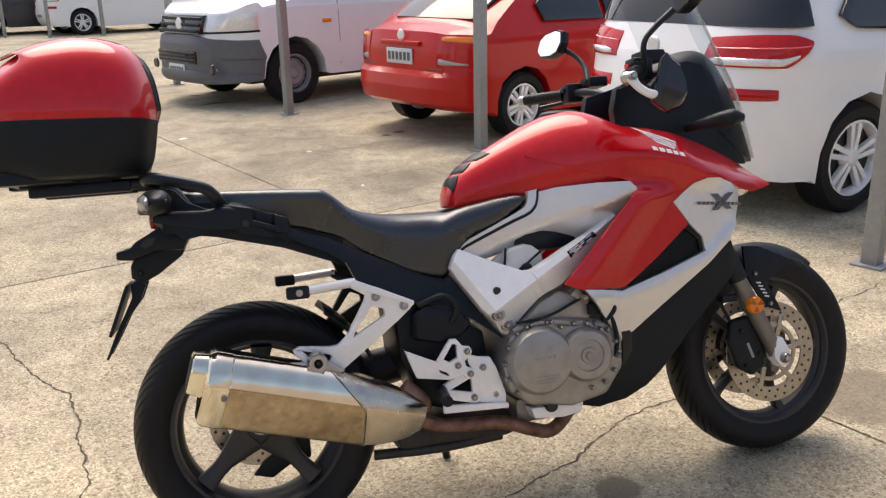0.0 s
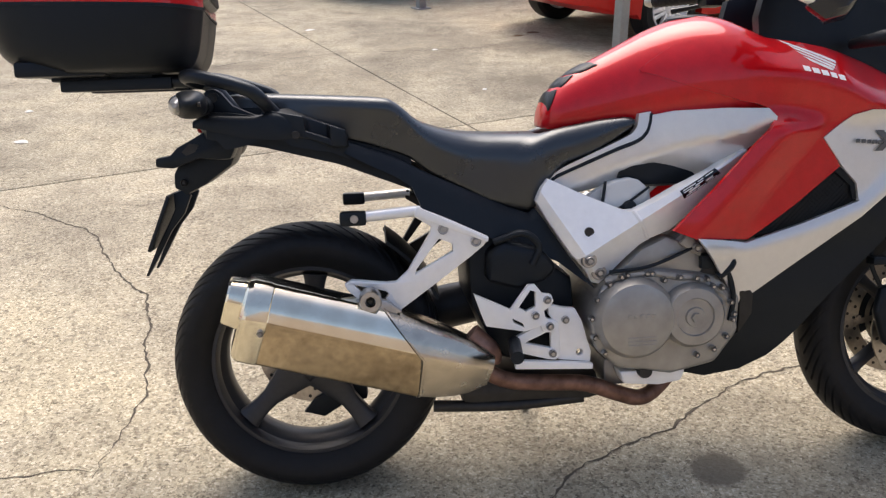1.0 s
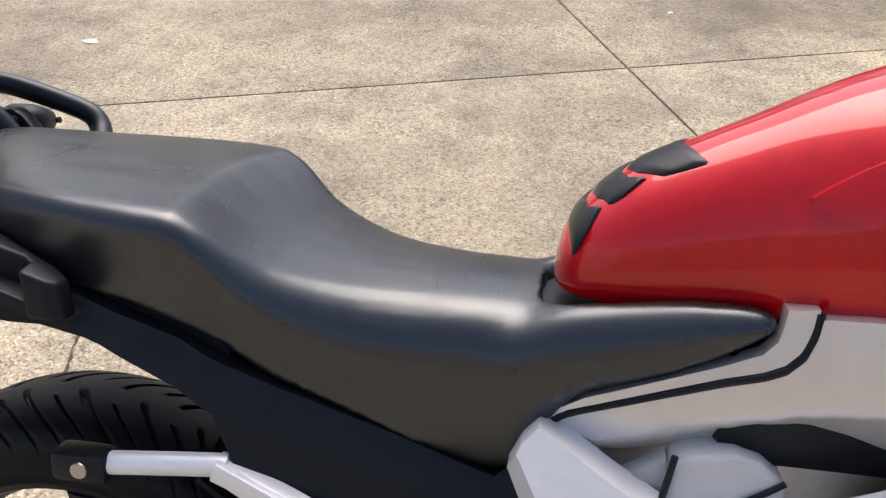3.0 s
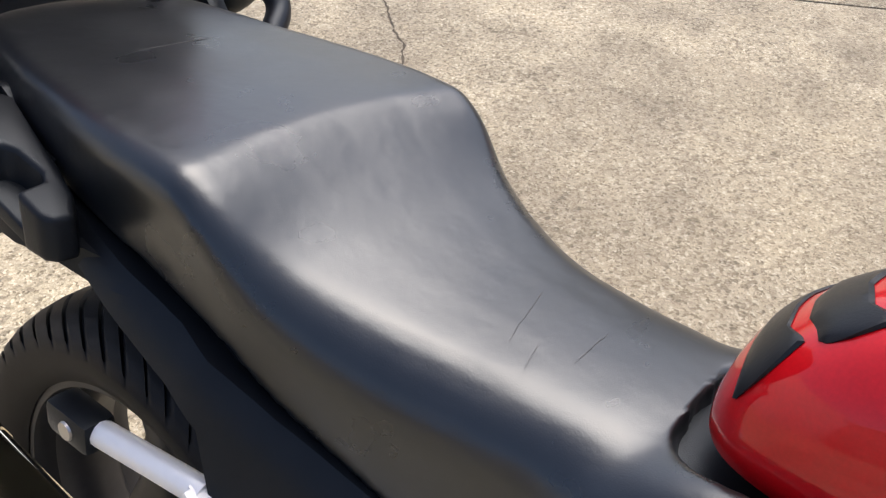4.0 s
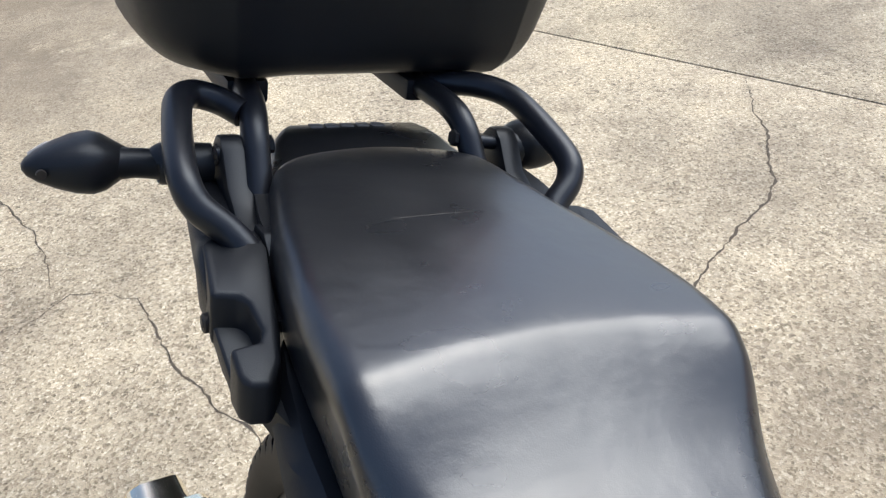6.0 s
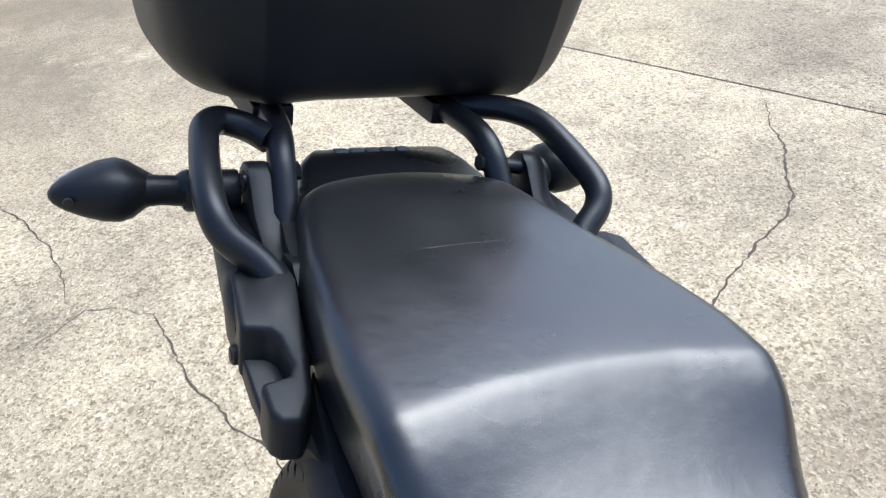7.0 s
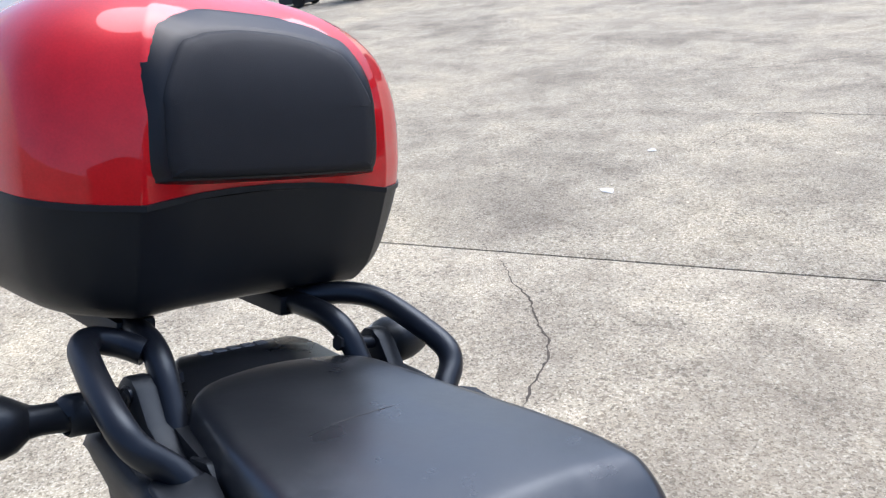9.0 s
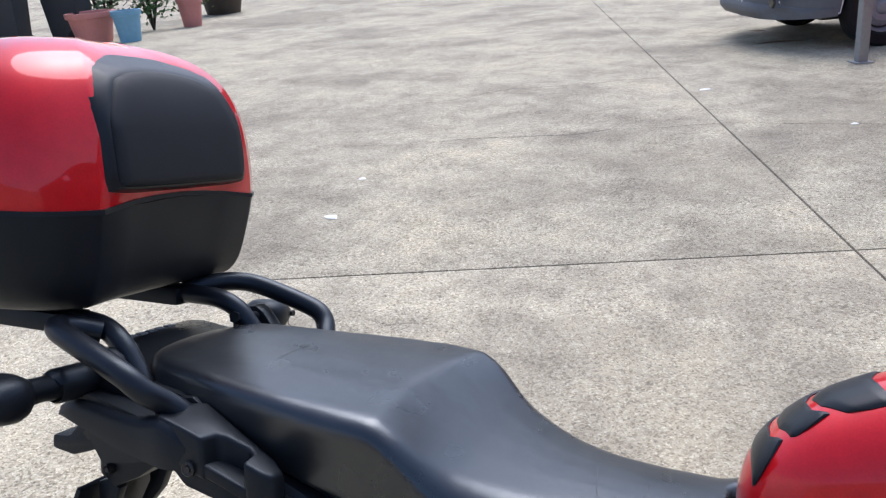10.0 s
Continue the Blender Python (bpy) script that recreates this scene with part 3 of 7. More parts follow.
def hatchback(name="white_hatchback", label="white hatchback parked tail towards the yard, red tail lamps", paint=WHITE_CAR):
    root = thing(name, Matrix.Identity(4), label, "car")
    R = 0.325
    pts = [(-0.66, 0.24), (-0.76, 0.34), (-0.80, 0.52), (-0.79, 0.70), (-0.75, 0.90), (-0.70, 1.00), (-0.56, 1.28), (-0.52, 1.38), (-0.30, 1.43), (0.5, 1.475), (1.3, 1.43), (2.15, 1.03), (3.0, 0.92), (3.42, 0.74), (3.52, 0.5), (3.5, 0.26), (3.05, 0.22)]
    pts += arch(2.65, R, 0.385, 0.22) + [(2.2, 0.2), (0.45, 0.2)] + arch(0, R, 0.385, 0.22) + [(-0.42, 0.24)]
    def half(x, z):
        w = 0.90 - 0.42 * max(0, z - 0.96) ** 1.1 - 0.10 * max(0, 0.5 - z) ** 1.5
        w -= 0.15 * max(0, (-0.36 - x) / 0.44) ** 2 + 0.14 * max(0, (x - 2.6) / 0.9) ** 2
        w += 0.022 * math.exp(-((x / 0.5) ** 2 + ((z - 0.62) / 0.22) ** 2)) - 0.012 * math.exp(-((z - 0.80) / 0.05) ** 2)
        return w
    part("body", carve(pts, half, 0.09), paint, root)
    tail = lambda z: float(np.interp(z, [0.24, 0.34, 0.52, 0.70, 0.90, 1.00, 1.28, 1.38], [-0.66, -0.76, -0.80, -0.79, -0.75, -0.70, -0.56, -0.52]))
    hs = lambda x, z: half(x, z) + 0.004
    for s in (1, -1):
        w = shell([(0.55, 1.02), (-0.10, 1.06), (-0.22, 1.13), (-0.10, 1.26), (0.35, 1.35), (0.55, 1.36)], hs, 0.02, 0.07, side=s)
        part("side_window", w, GLASSY, root)
        w = shell([(0.62, 1.02), (1.95, 1.00), (1.35, 1.33), (0.9, 1.37), (0.62, 1.365)], hs, 0.02, 0.07, side=s)
        part("side_window", w, GLASSY, root)
        lamp = part("tail_lamp", wrap_patch(half, tail, -0.80, 3.52, s, 0.48, -0.53, lambda w: 0.865 + 0.125 * max(0, w - 0.60) ** 1.3 / 0.304, lambda w: 1.015 + 0.030 * math.sin(w * 3) - 0.012 * w, 0.014), REDLENS, root, "red wraparound tail lamp")
        part("reversing_lens", wrap_patch(half, tail, -0.80, 3.52, s, 0.53, -0.62, lambda w: 0.875 + 0.06 * max(0, w - 0.60) ** 1.3 / 0.304, lambda w: 0.920 + 0.045 * max(0, w - 0.5), 0.020), CLEARLENS, lamp)
        part("lamp_band", wrap_patch(half, tail, -0.80, 3.52, s, 0.50, -0.54, lambda w: 0.955 + 0.02 * w, lambda w: 0.967 + 0.02 * w, 0.020), mat("bright_red_band", (0.75, 0.05, 0.04), 0.2, coat=1.0), lamp)
        part("bumper_reflector", wrap_patch(half, tail, -0.80, 3.52, s, 0.50, -0.735, lambda w: 0.685 + 0.010 * w, lambda w: 0.755 - 0.005 * w, 0.012), REDLENS, root)
        b = shell([(0.62, 0.80), (0.84, 0.80), (0.84, 0.835), (0.62, 0.835)], lambda x, z: half(x, z) + 0.03, 0.02, 0.05, side=s)
        part("door_handle", b, paint, root)
        b = shell([(0.40, 0.36), (0.404, 0.36), (0.52, 0.72), (0.56, 1.0), (0.556, 1.0), (0.515, 0.72)], lambda x, z: half(x, z) + 0.0015, 0.01, 0.2, side=s)
        part("door_seam", b, GREYPRINT, root)
    for s in (1, -1):
        part("rear_window", wrap_patch(half, tail, -0.80, 3.52, s, 0.0, -0.50, lambda w: 1.075 + 0.03 * max(0, w - 0.5) ** 2, lambda w: 1.275 - 0.02 * w, 0.006, nz=8), GLASSY, root)
    b = box((-0.60, -0.62, 1.30), (-0.40, 0.62, 1.40), 0.03)
    part("roof_spoiler", b, paint, root)
    b = lathe([(0, -0.015), (0.045, -0.012), (0.055, 0), (0, 0)], 24, (-0.775, 0, 0.955), 'X')
    part("badge", b, ALU, root)
    plate_bars(root, Matrix.Translation((-0.815, 0, 0.50)))
    part("underbody", box((-0.5, -0.66, 0.22), (3.3, 0.66, 0.5)), DARKMETAL, root)
    for x in (0, 2.65):
        for s in (-1, 1):
            car_wheel(root, x, s * 0.785, R, 0.222, s)
    return root

def red_car():
    root = thing("red_hatchback", Matrix.Identity(4), "small red hatchback parked tail out beside a post", "car")
    R = 0.285
    pts = [(-0.62, 0.27), (-0.76, 0.33), (-0.80, 0.46), (-0.78, 0.56), (-0.72, 0.60), (-0.70, 0.80), (-0.66, 0.92), (-0.42, 0.97), (0.0, 1.22), (0.30, 1.36), (0.8, 1.39), (1.35, 1.36), (2.0, 1.0), (2.8, 0.86), (3.1, 0.7), (3.2, 0.45), (3.15, 0.26), (2.8, 0.22)]
    pts += arch(2.44, R, 0.335, 0.22) + [(2.05, 0.2), (0.4, 0.2)] + arch(0, R, 0.335, 0.22) + [(-0.38, 0.26)]
    def half(x, z):
        w = 0.825 - 0.5 * max(0, z - 0.92) ** 1.1 - 0.10 * max(0, 0.5 - z) ** 1.5
        w -= 0.10 * max(0, (-0.40 - x) / 0.4) ** 2 + 0.12 * max(0, (x - 2.4) / 0.8) ** 2
        return w + 0.012 * math.exp(-((z - 0.60) / 0.06) ** 2)
    part("body", carve(pts, half, 0.09), RED_CAR, root)
    tail = lambda z: float(np.interp(z, [0.27, 0.33, 0.46, 0.56, 0.60, 0.80, 0.92, 0.97], [-0.62, -0.76, -0.80, -0.78, -0.72, -0.70, -0.66, -0.42]))
    hs = lambda x, z: half(x, z) + 0.004
    for s in (1, -1):
        part("side_window", shell([(0.25, 0.98), (1.0, 0.97), (1.0, 1.30), (0.45, 1.30), (0.20, 1.12)], hs, 0.02, 0.07, side=s), GLASSY, root)
        part("side_window", shell([(1.06, 0.97), (1.9, 0.98), (1.35, 1.28), (1.06, 1.31)], hs, 0.02, 0.07, side=s), GLASSY, root)
        lamp = part("tail_lamp", wrap_patch(half, tail, -0.80, 3.2, s, 0.64, -0.55, lambda w: 0.640 + 0.09 * max(0, w - 0.6), lambda w: 0.905 - 0.10 * max(0, w - 0.5) ** 2 / 0.25, 0.012), REDLENS, root, "red and amber tail lamp")
        part("amber_lens", wrap_patch(half, tail, -0.80, 3.2, s, 0.67, -0.58, lambda w: 0.85 - 0.03 * w, lambda w: 0.890 - 0.09 * max(0, w - 0.5) ** 2 / 0.25, 0.018), ORANGE, lamp)
        part("reversing_lens", wrap_patch(half, tail, -0.80, 3.2, s, 0.66, None, lambda w: 0.660, lambda w: 0.720 - 0.05 * w, 0.016), SMOKELENS, lamp)
    part("rear_window", prism([(-0.36, 1.015), (-0.02, 1.235), (0.02, 1.21), (-0.30, 0.99)], -0.55, 0.55, 0.02), GLASSY, root)
    part("boot_seam", box((-0.7115, -0.56, 0.62), (-0.70, 0.56, 0.628)), GREYPRINT, root)
    part("boot_handle_recess", box((-0.722, -0.28, 0.80), (-0.68, 0.28, 0.84), 0.012), RED_CAR, root)
    part("badge", lathe([(0, -0.012), (0.04, -0.01), (0.05, 0), (0, 0)], 20, (-0.695, 0, 0.885), 'X'), ALU, root)
    plate_bars(root, Matrix.Translation((-0.718, 0, 0.71)))
    part("underbody", box((-0.45, -0.6, 0.25), (3.0, 0.6, 0.5)), DARKMETAL, root)
    for x in (0, 2.44):
        for s in (-1, 1):
            car_wheel(root, x, s * 0.72, R, 0.185, s, 6)
    return root

VANWHEEL = mat("wheel_grey", (0.26, 0.26, 0.27), 0.42, 0.2, 0.2, 40)
def van(label, name="white_van"):
    root = thing(name, Matrix.Identity(4), label, "van")
    R = 0.34
    pts = [(0.80, 0.30), (0.93, 0.36), (0.97, 0.50), (0.95, 0.72), (0.88, 0.80), (0.80, 1.02), (0.62, 1.10), (-0.10, 1.22), (-0.75, 1.86), (-1.1, 1.95), (-3.8, 1.97), (-3.95, 1.8), (-3.97, 0.5), (-3.9, 0.34), (-3.45, 0.32)]
    pts += arch(-3.0, R, 0.41, 0.32)[::-1] + [(-2.5, 0.30), (-0.48, 0.30)] + arch(0, R, 0.41, 0.32)[::-1]
    def half(x, z):
        w = 0.95 - 0.17 * max(0, z - 1.05) ** 1.2 - 0.08 * max(0, 0.5 - z)
        return w - 0.30 * max(0, (x - 0.35) / 0.6) ** 2
    part("body", carve(pts, half, 0.07), WHITE_CAR, root, "", 45)
    part("front_bumper", carve([(0.42, 0.33), (0.93, 0.29), (0.985, 0.42), (0.975, 0.70), (0.93, 0.79), (0.46, 0.80), (0.38, 0.62), (0.405, 0.48)], lambda x, z: half(x, z) + 0.010, 0.05, (-3.97, 0.985)), GREYBUMPER, root, "unpainted grey bumper", 60)
    part("bumper_step", carve([(0.44, 0.30), (0.94, 0.27), (1.005, 0.33), (1.005, 0.40), (0.97, 0.43), (0.44, 0.43)], lambda x, z: half(x, z) + 0.016, 0.05, (-3.97, 1.005)), GREYBUMPER, root, "", 60)
    g1 = bmesh.new()
    for z in (0.50, 0.54, 0.58):
        box((0.93, -0.42, z), (0.99, 0.42, z + 0.025), 0.008, g1)
    part("lower_grille", g1, BLACK, root)
    part("lower_grille_recess", box((0.93, -0.44, 0.485), (0.978, 0.44, 0.62), 0.01), GLASSY, root)
    g2 = bmesh.new()
    for z in (0.82, 0.885, 0.95):
        box((0.80, -0.46, z), (0.94 - (z - 0.82) * 0.45, 0.46, z + 0.03), 0.01, g2)
    part("grille", g2, BLACK, root)
    part("grille_recess", prism([(0.80, 0.80), (0.925, 0.80), (0.85, 1.0), (0.78, 1.0)], -0.48, 0.48, 0.01), GLASSY, root)
    part("badge", lathe([(0, 0.012), (0.06, 0.012), (0.075, 0), (0, 0)], 24, (0.90, 0, 0.90), 'X'), ALU, root)
    for s in (1, -1):
        h = wrap_patch(lambda x, z: half(-x, z), lambda z: -float(np.interp(z, [0.72, 0.80, 1.02, 1.10], [0.95, 0.88, 0.80, 0.62])), -0.97, 3.97, s, 0.52, -0.46, lambda w: 0.815 + 0.02 * w, lambda w: 0.985 + 0.05 * w, 0.014)
        for v in h.verts:
            v.co.x = -v.co.x
        hl = part("headlamp", h, CLEARLENS, root, "clear headlamp with a dark lower rim")
        h = wrap_patch(lambda x, z: half(-x, z), lambda z: -float(np.interp(z, [0.72, 0.80, 1.02, 1.10], [0.95, 0.88, 0.80, 0.62])), -0.97, 3.97, s, 0.50, -0.44, lambda w: 0.80 + 0.02 * w, lambda w: 0.822 + 0.02 * w, 0.018)
        for v in h.verts:
            v.co.x = -v.co.x
        part("rim", h, BLACK, hl)
        part("lamp_bowl", lathe([(0, 0.03), (0.05, 0.03), (0.062, 0), (0, 0)], 20, (0.775, s * 0.55, 0.905), 'X'), MIRROR, hl)
        part("fog_lamp", lathe([(0, 0.02), (0.05, 0.02), (0.06, 0), (0, 0)], 20, (0.90, s * 0.68, 0.44), 'X'), GLASSY, root)
        part("side_window", shell([(-0.95, 1.22), (-0.30, 1.20), (-0.85, 1.74), (-0.95, 1.74)], lambda x, z: half(x, z) + 0.004, 0.02, 0.1, side=s), GLASSY, root)
        part("side_repeater", box((-0.50, s * 0.955 - 0.004, 0.88), (-0.38, s * 0.955 + 0.004, 0.92), 0.003), ORANGE, root)
        part("door_seam", shell([(-0.62, 0.40), (-0.612, 0.40), (-0.60, 1.2), (-0.608, 1.2)], lambda x, z: half(x, z) + 0.0015, 0.01, 0.3, side=s), GREYPRINT, root)
    part("windscreen", prism([(-0.07, 1.245), (-0.70, 1.86), (-0.74, 1.84), (-0.12, 1.22)], -0.78, 0.78, 0.02), GLASSY, root)
    plate_bars(root, Matrix.Translation((0.99, 0.02, 0.41)) @ Matrix.Rotation(math.pi, 4, 'Z'))
    part("underbody", box((-3.8, -0.68, 0.24), (0.45, 0.68, 0.6)), DARKMETAL, root)
    for x in (0, -3.0):
        for s in (-1, 1):
            car_wheel(root, x, s * 0.815, R, 0.215, s, steel=True, material=VANWHEEL)
    return root

def put(root, x, y, heading):
    root.matrix_world = pose(x, y, 0, 0, 0, heading)
    return root

HEAD = 32.4
def rear_right_at(root, x, y, track, heading=HEAD):
    """Puts a car so that its rear right wheel stands at x, y."""
    a = radians(heading)
    return put(root, x - math.sin(a) * track, y + math.cos(a) * track, heading)
white_hatch = hatchback()
rear_right_at(white_hatch, 3.28, 2.57, 0.785, 18.5)
red_one = red_car()
rear_right_at(red_one, 2.06, 5.42, 0.72, 29)
v1 = van("white panel van with grey bumper parked nose out under the carport")
rear_right_at(v1, 0.14, 8.20, 0.815)
v1.matrix_world = v1.matrix_world @ Matrix.Rotation(math.pi, 4, 'Z')
v2 = van("white van with dark bumper parked beyond the white wall")
put(v2, -15.75, 1.15, -80)
far_car = copy_thing(white_hatch, pose(-5.23 - 0.785 * math.sin(radians(30)), 23.0 + 0.785 * math.cos(radians(30)), 0, 0, 0, 30))
tagged(far_car, "white hatchback parked far off at the end of the yard", "car")
far_dark = hatchback("dark_hatchback", "dark grey hatchback parked far off beside a white car", mat("dark_car_paint", (0.03, 0.033, 0.04), 0.3, 0, 0.05, 8, coat=0.5))
put(far_dark, -8.1, 24.4, 30)

# ---- posts, wall, bins, pots ----
def post(x, y, h=2.6):
    root = thing("carport_post", pose(x, y, 0, 0, 0, HEAD), "grey galvanised square steel carport post", "post", "carport posts")
    part("shaft", box((-0.04, -0.04, 0), (0.04, 0.04, h), 0.006), POSTMAT, root)
    part("base_plate", box((-0.075, -0.075, 0.0), (0.075, 0.075, 0.012), 0.003), POSTMAT, root)
    return root
for x, y in ((1.63, 4.90), (0.09, 7.32), (2.85, 1.62), (-1.41, 10.49), (-4.60, 22.4), (-5.9, 22.3), (-7.13, 22.8)):
    post(x, y)

WD = Vector((0.364, -0.931))
b = bmesh.new()
box((0.0, -0.25, 0), (11, 0, 3.6), 0.01, b)
wall = part("wall_west", b, WALLMAT)
wall.matrix_world = pose(-7.05, 0.24, 0, 0, 0, math.degrees(math.atan2(WD.y, WD.x)))
tagged(wall, "white rendered building wall with scuffs at its foot", "wall", kind="structure")
b = bmesh.new()
box((0.0, -6.0, 0), (0.25, -0.252, 3.6), 0.01, b)
wall2 = part("wall_end", b, WALLMAT)
wall2.matrix_world = wall.matrix_world.copy()
tagged(wall2, "white rendered end wall of the building", "wall", kind="structure")

cab = thing("extinguisher_cabinet", wall.matrix_world @ Matrix.Translation((1.09, 0, 0.80)), "red fire extinguisher cabinet with a window, on the white wall", "cabinet")
REDCAB = mat("red_cabinet", (0.55, 0.03, 0.03), 0.4, 0, 0.06, 20)
part("body", box((-0.22, 0.002, 0), (0.22, 0.22, 0.75), 0.012), REDCAB, cab)
dr = None
for lo, hi in (((-0.20, 0.222, 0.03), (-0.12, 0.24, 0.72)), ((0.12, 0.222, 0.03), (0.20, 0.24, 0.72)), ((-0.119, 0.222, 0.03), (0.119, 0.24, 0.10)), ((-0.119, 0.222, 0.62), (0.119, 0.24, 0.72))):
    dr = part("door_stile" if hi[2] - lo[2] > 0.5 else "door_rail", box(lo, hi, 0.004), REDCAB, cab)
part("extinguisher_foot", lathe([(0, 0.10), (0.05, 0.10), (0.06, 0.115), (0.06, 0.15), (0, 0.15)], 20, (0, 0.235, 0), 'Z'), mat("green_foot", (0.03, 0.10, 0.05), 0.4), cab)
part("pane", box((-0.119, 0.224, 0.101), (0.119, 0.232, 0.619)), mat("cabinet_pane", (0.45, 0.38, 0.28), 0.1, 0, 0.2, 8), cab)

def pot(x, y, r, h, material, label):
    root = thing("flower_pot", pose(x, y, 0), label, "flower pot")
    part("pot_body", lathe([(0, 0), (r * 0.75, 0), (r * 0.98, h * 0.82), (r * 1.08, h * 0.83), (r * 1.10, h), (r * 0.96, h), (r * 0.9, h * 0.8), (0, h * 0.8)], 28, axis='Z'), material, root)
    part("soil", lathe([(0, h * 0.86), (r * 0.9, h * 0.86), (r * 0.9, h * 0.8), (0, h * 0.8)], 20, axis='Z'), SOIL, root)
    return root
pot(-10.74, 8.75, 0.34, 0.46, PINKPOT, "faded pink plastic plant pot on the concrete")
pot(-10.07, 8.85, 0.205, 0.46, BLUEPOT, "pale blue plastic plant pot on the concrete")
pot(-10.40, 10.5, 0.20, 0.46, PINKPOT, "terracotta pink plant pot beside a shrub")
pot(-11.4, 12.35, 0.42, 0.52, mat("brown_pot", (0.05, 0.035, 0.022), 0.6), "large dark brown plant pot")

def wheelie_bin(x, y, rot):
    root = thing("wheelie_bin", pose(x, y, 0, 0, 0, rot), "dark blue-black plastic wheelie bin", "bin", "bins beside the pots")
    b = loft([[(-0.22, -0.22, 0.05), (0.22, -0.22, 0.05), (0.22, 0.22, 0.05), (-0.22, 0.22, 0.05)], [(-0.29, -0.29, 0.95), (0.29, -0.29, 0.95), (0.29, 0.29, 0.95), (-0.29, 0.29, 0.95)]])
    part("bin_body", soften(b, 0.02), BIN, root)
    part("lid", box((-0.31, -0.31, 0.955), (0.31, 0.33, 1.02), 0.02), BIN, root)
    for s in (-1, 1):
        part("bin_wheel", lathe([(0, -0.03), (0.10, -0.03), (0.10, 0.03), (0, 0.03)], 20, (0.16, s * 0.26, 0.10)), RUBBER, root)
    return root
wheelie_bin(-11.7, 8.0, 30)
wheelie_bin(-11.35, 8.85, 25)
wheelie_bin(-12.2, 7.2, 30)

def shrub(x, y, h, r, seed, label):
    rnd = random.Random(seed)
    root = thing("shrub", pose(x, y, 0), label, "shrub")
    st = bmesh.new()
    lf = bmesh.new()
    for i in range(7):
        a = rnd.uniform(0, 6.28)
        tip = Vector((math.cos(a) * r * rnd.uniform(0.3, 0.8), math.sin(a) * r * rnd.uniform(0.3, 0.8), h * rnd.uniform(0.6, 0.95)))
        tube([(0, 0, 0), tuple(tip * 0.5 + Vector((0, 0, 0.08))), tuple(tip)], [0.018, 0.012, 0.005], 6, 3, st)
        for k in range(60):
            q = tip * rnd.uniform(0.35, 1.05) + Vector((rnd.gauss(0, r * 0.25), rnd.gauss(0, r * 0.25), rnd.gauss(0, 0.10)))
            d = Vector((rnd.gauss(0, 1), rnd.gauss(0, 1), rnd.gauss(0, 0.6))).normalized()
            s = d.orthogonal().normalized()
            L, wd = rnd.uniform(0.06, 0.14), rnd.uniform(0.015, 0.03)
            vs = [lf.verts.new(p) for p in (q, q + d * L * 0.5 + s * wd, q + d * L, q + d * L * 0.5 - s * wd)]
            lf.faces.new(vs)
    part("stems", st, SOIL, root)
    part("crown", lf, LEAF, root)
    return root
shrub(-10.9, 10.1, 1.0, 0.45, 3, "low green shrub between the plant pots")
shrub(-11.3, 9.5, 1.3, 0.5, 4, "leafy green shrub behind the plant pots")
shrub(-11.2, 11.3, 1.1, 0.5, 5, "low green shrub beside a brown pot")

# scuff on the wall's foot, and litter on the ground
part("scuff", prism([(1.20, 0.075), (1.29, 0.07), (1.27, 0.11), (1.22, 0.135)], 0.0, 0.002), mat("scuff_dirt", (0.16, 0.16, 0.16), 0.9), wall)
LEAFDRY = mat("dry_leaf", (0.16, 0.09, 0.04), 0.8, 0, 0.3, 40)
PAPER = mat("paper_scrap", (0.72, 0.70, 0.64), 0.8, 0, 0.1, 40)
def litter(name, x, y, L, wd, turn, material, label):
    root = thing(name, pose(x, y, 0.002, 0, 0, turn), label, name.replace("_", " "))
    b = loft([[(t * L, wd * w * u + 0.12 * L * math.sin(3 * t), 0.001 + 0.008 * math.sin(math.pi * t) * (1 - u * u)) for u in (-1, -0.4, 0.4, 1)] + [(t * L, wd * w * u + 0.12 * L * math.sin(3 * t), 0.0) for u in (1, 0.4, -0.4, -1)] for t, w in ((0, 0.15), (0.25, 0.8), (0.5, 1.0), (0.75, 0.6), (1.0, 0.10))])
    part("blade", b, material, root)
litter("dry_leaf", -0.92, 8.27, 0.48, 0.04, 25, LEAFDRY, "long curled dry brown leaf on the concrete")
litter("dry_leaf", -1.14, 9.2, 0.20, 0.03, -20, LEAFDRY, "small dry brown leaf on the concrete")
litter("dry_leaf", 0.9, 5.75, 0.10, 0.03, 15, LEAFDRY, "small dark dry leaf on the concrete")
litter("dry_leaf", 1.02, 5.9, 0.12, 0.025, 5, LEAFDRY, "small dark dry leaf on the concrete")
litter("paper_scrap", -2.19, 3.42, 0.05, 0.025, 10, PAPER, "tiny white paper scrap on the concrete")
litter("paper_scrap", -1.98, 2.81, 0.09, 0.03, -15, PAPER, "tiny pale paper scrap on the concrete")
litter("paper_scrap", -0.90, 6.08, 0.10, 0.03, 40, PAPER, "tiny white paper scrap on the concrete")
litter("paper_scrap", 0.22, 5.19, 0.05, 0.02, 5, PAPER, "tiny white paper scrap on the concrete")
litter("paper_scrap", 0.57, 3.87, 0.04, 0.015, 60, PAPER, "tiny pale paper scrap on the concrete")

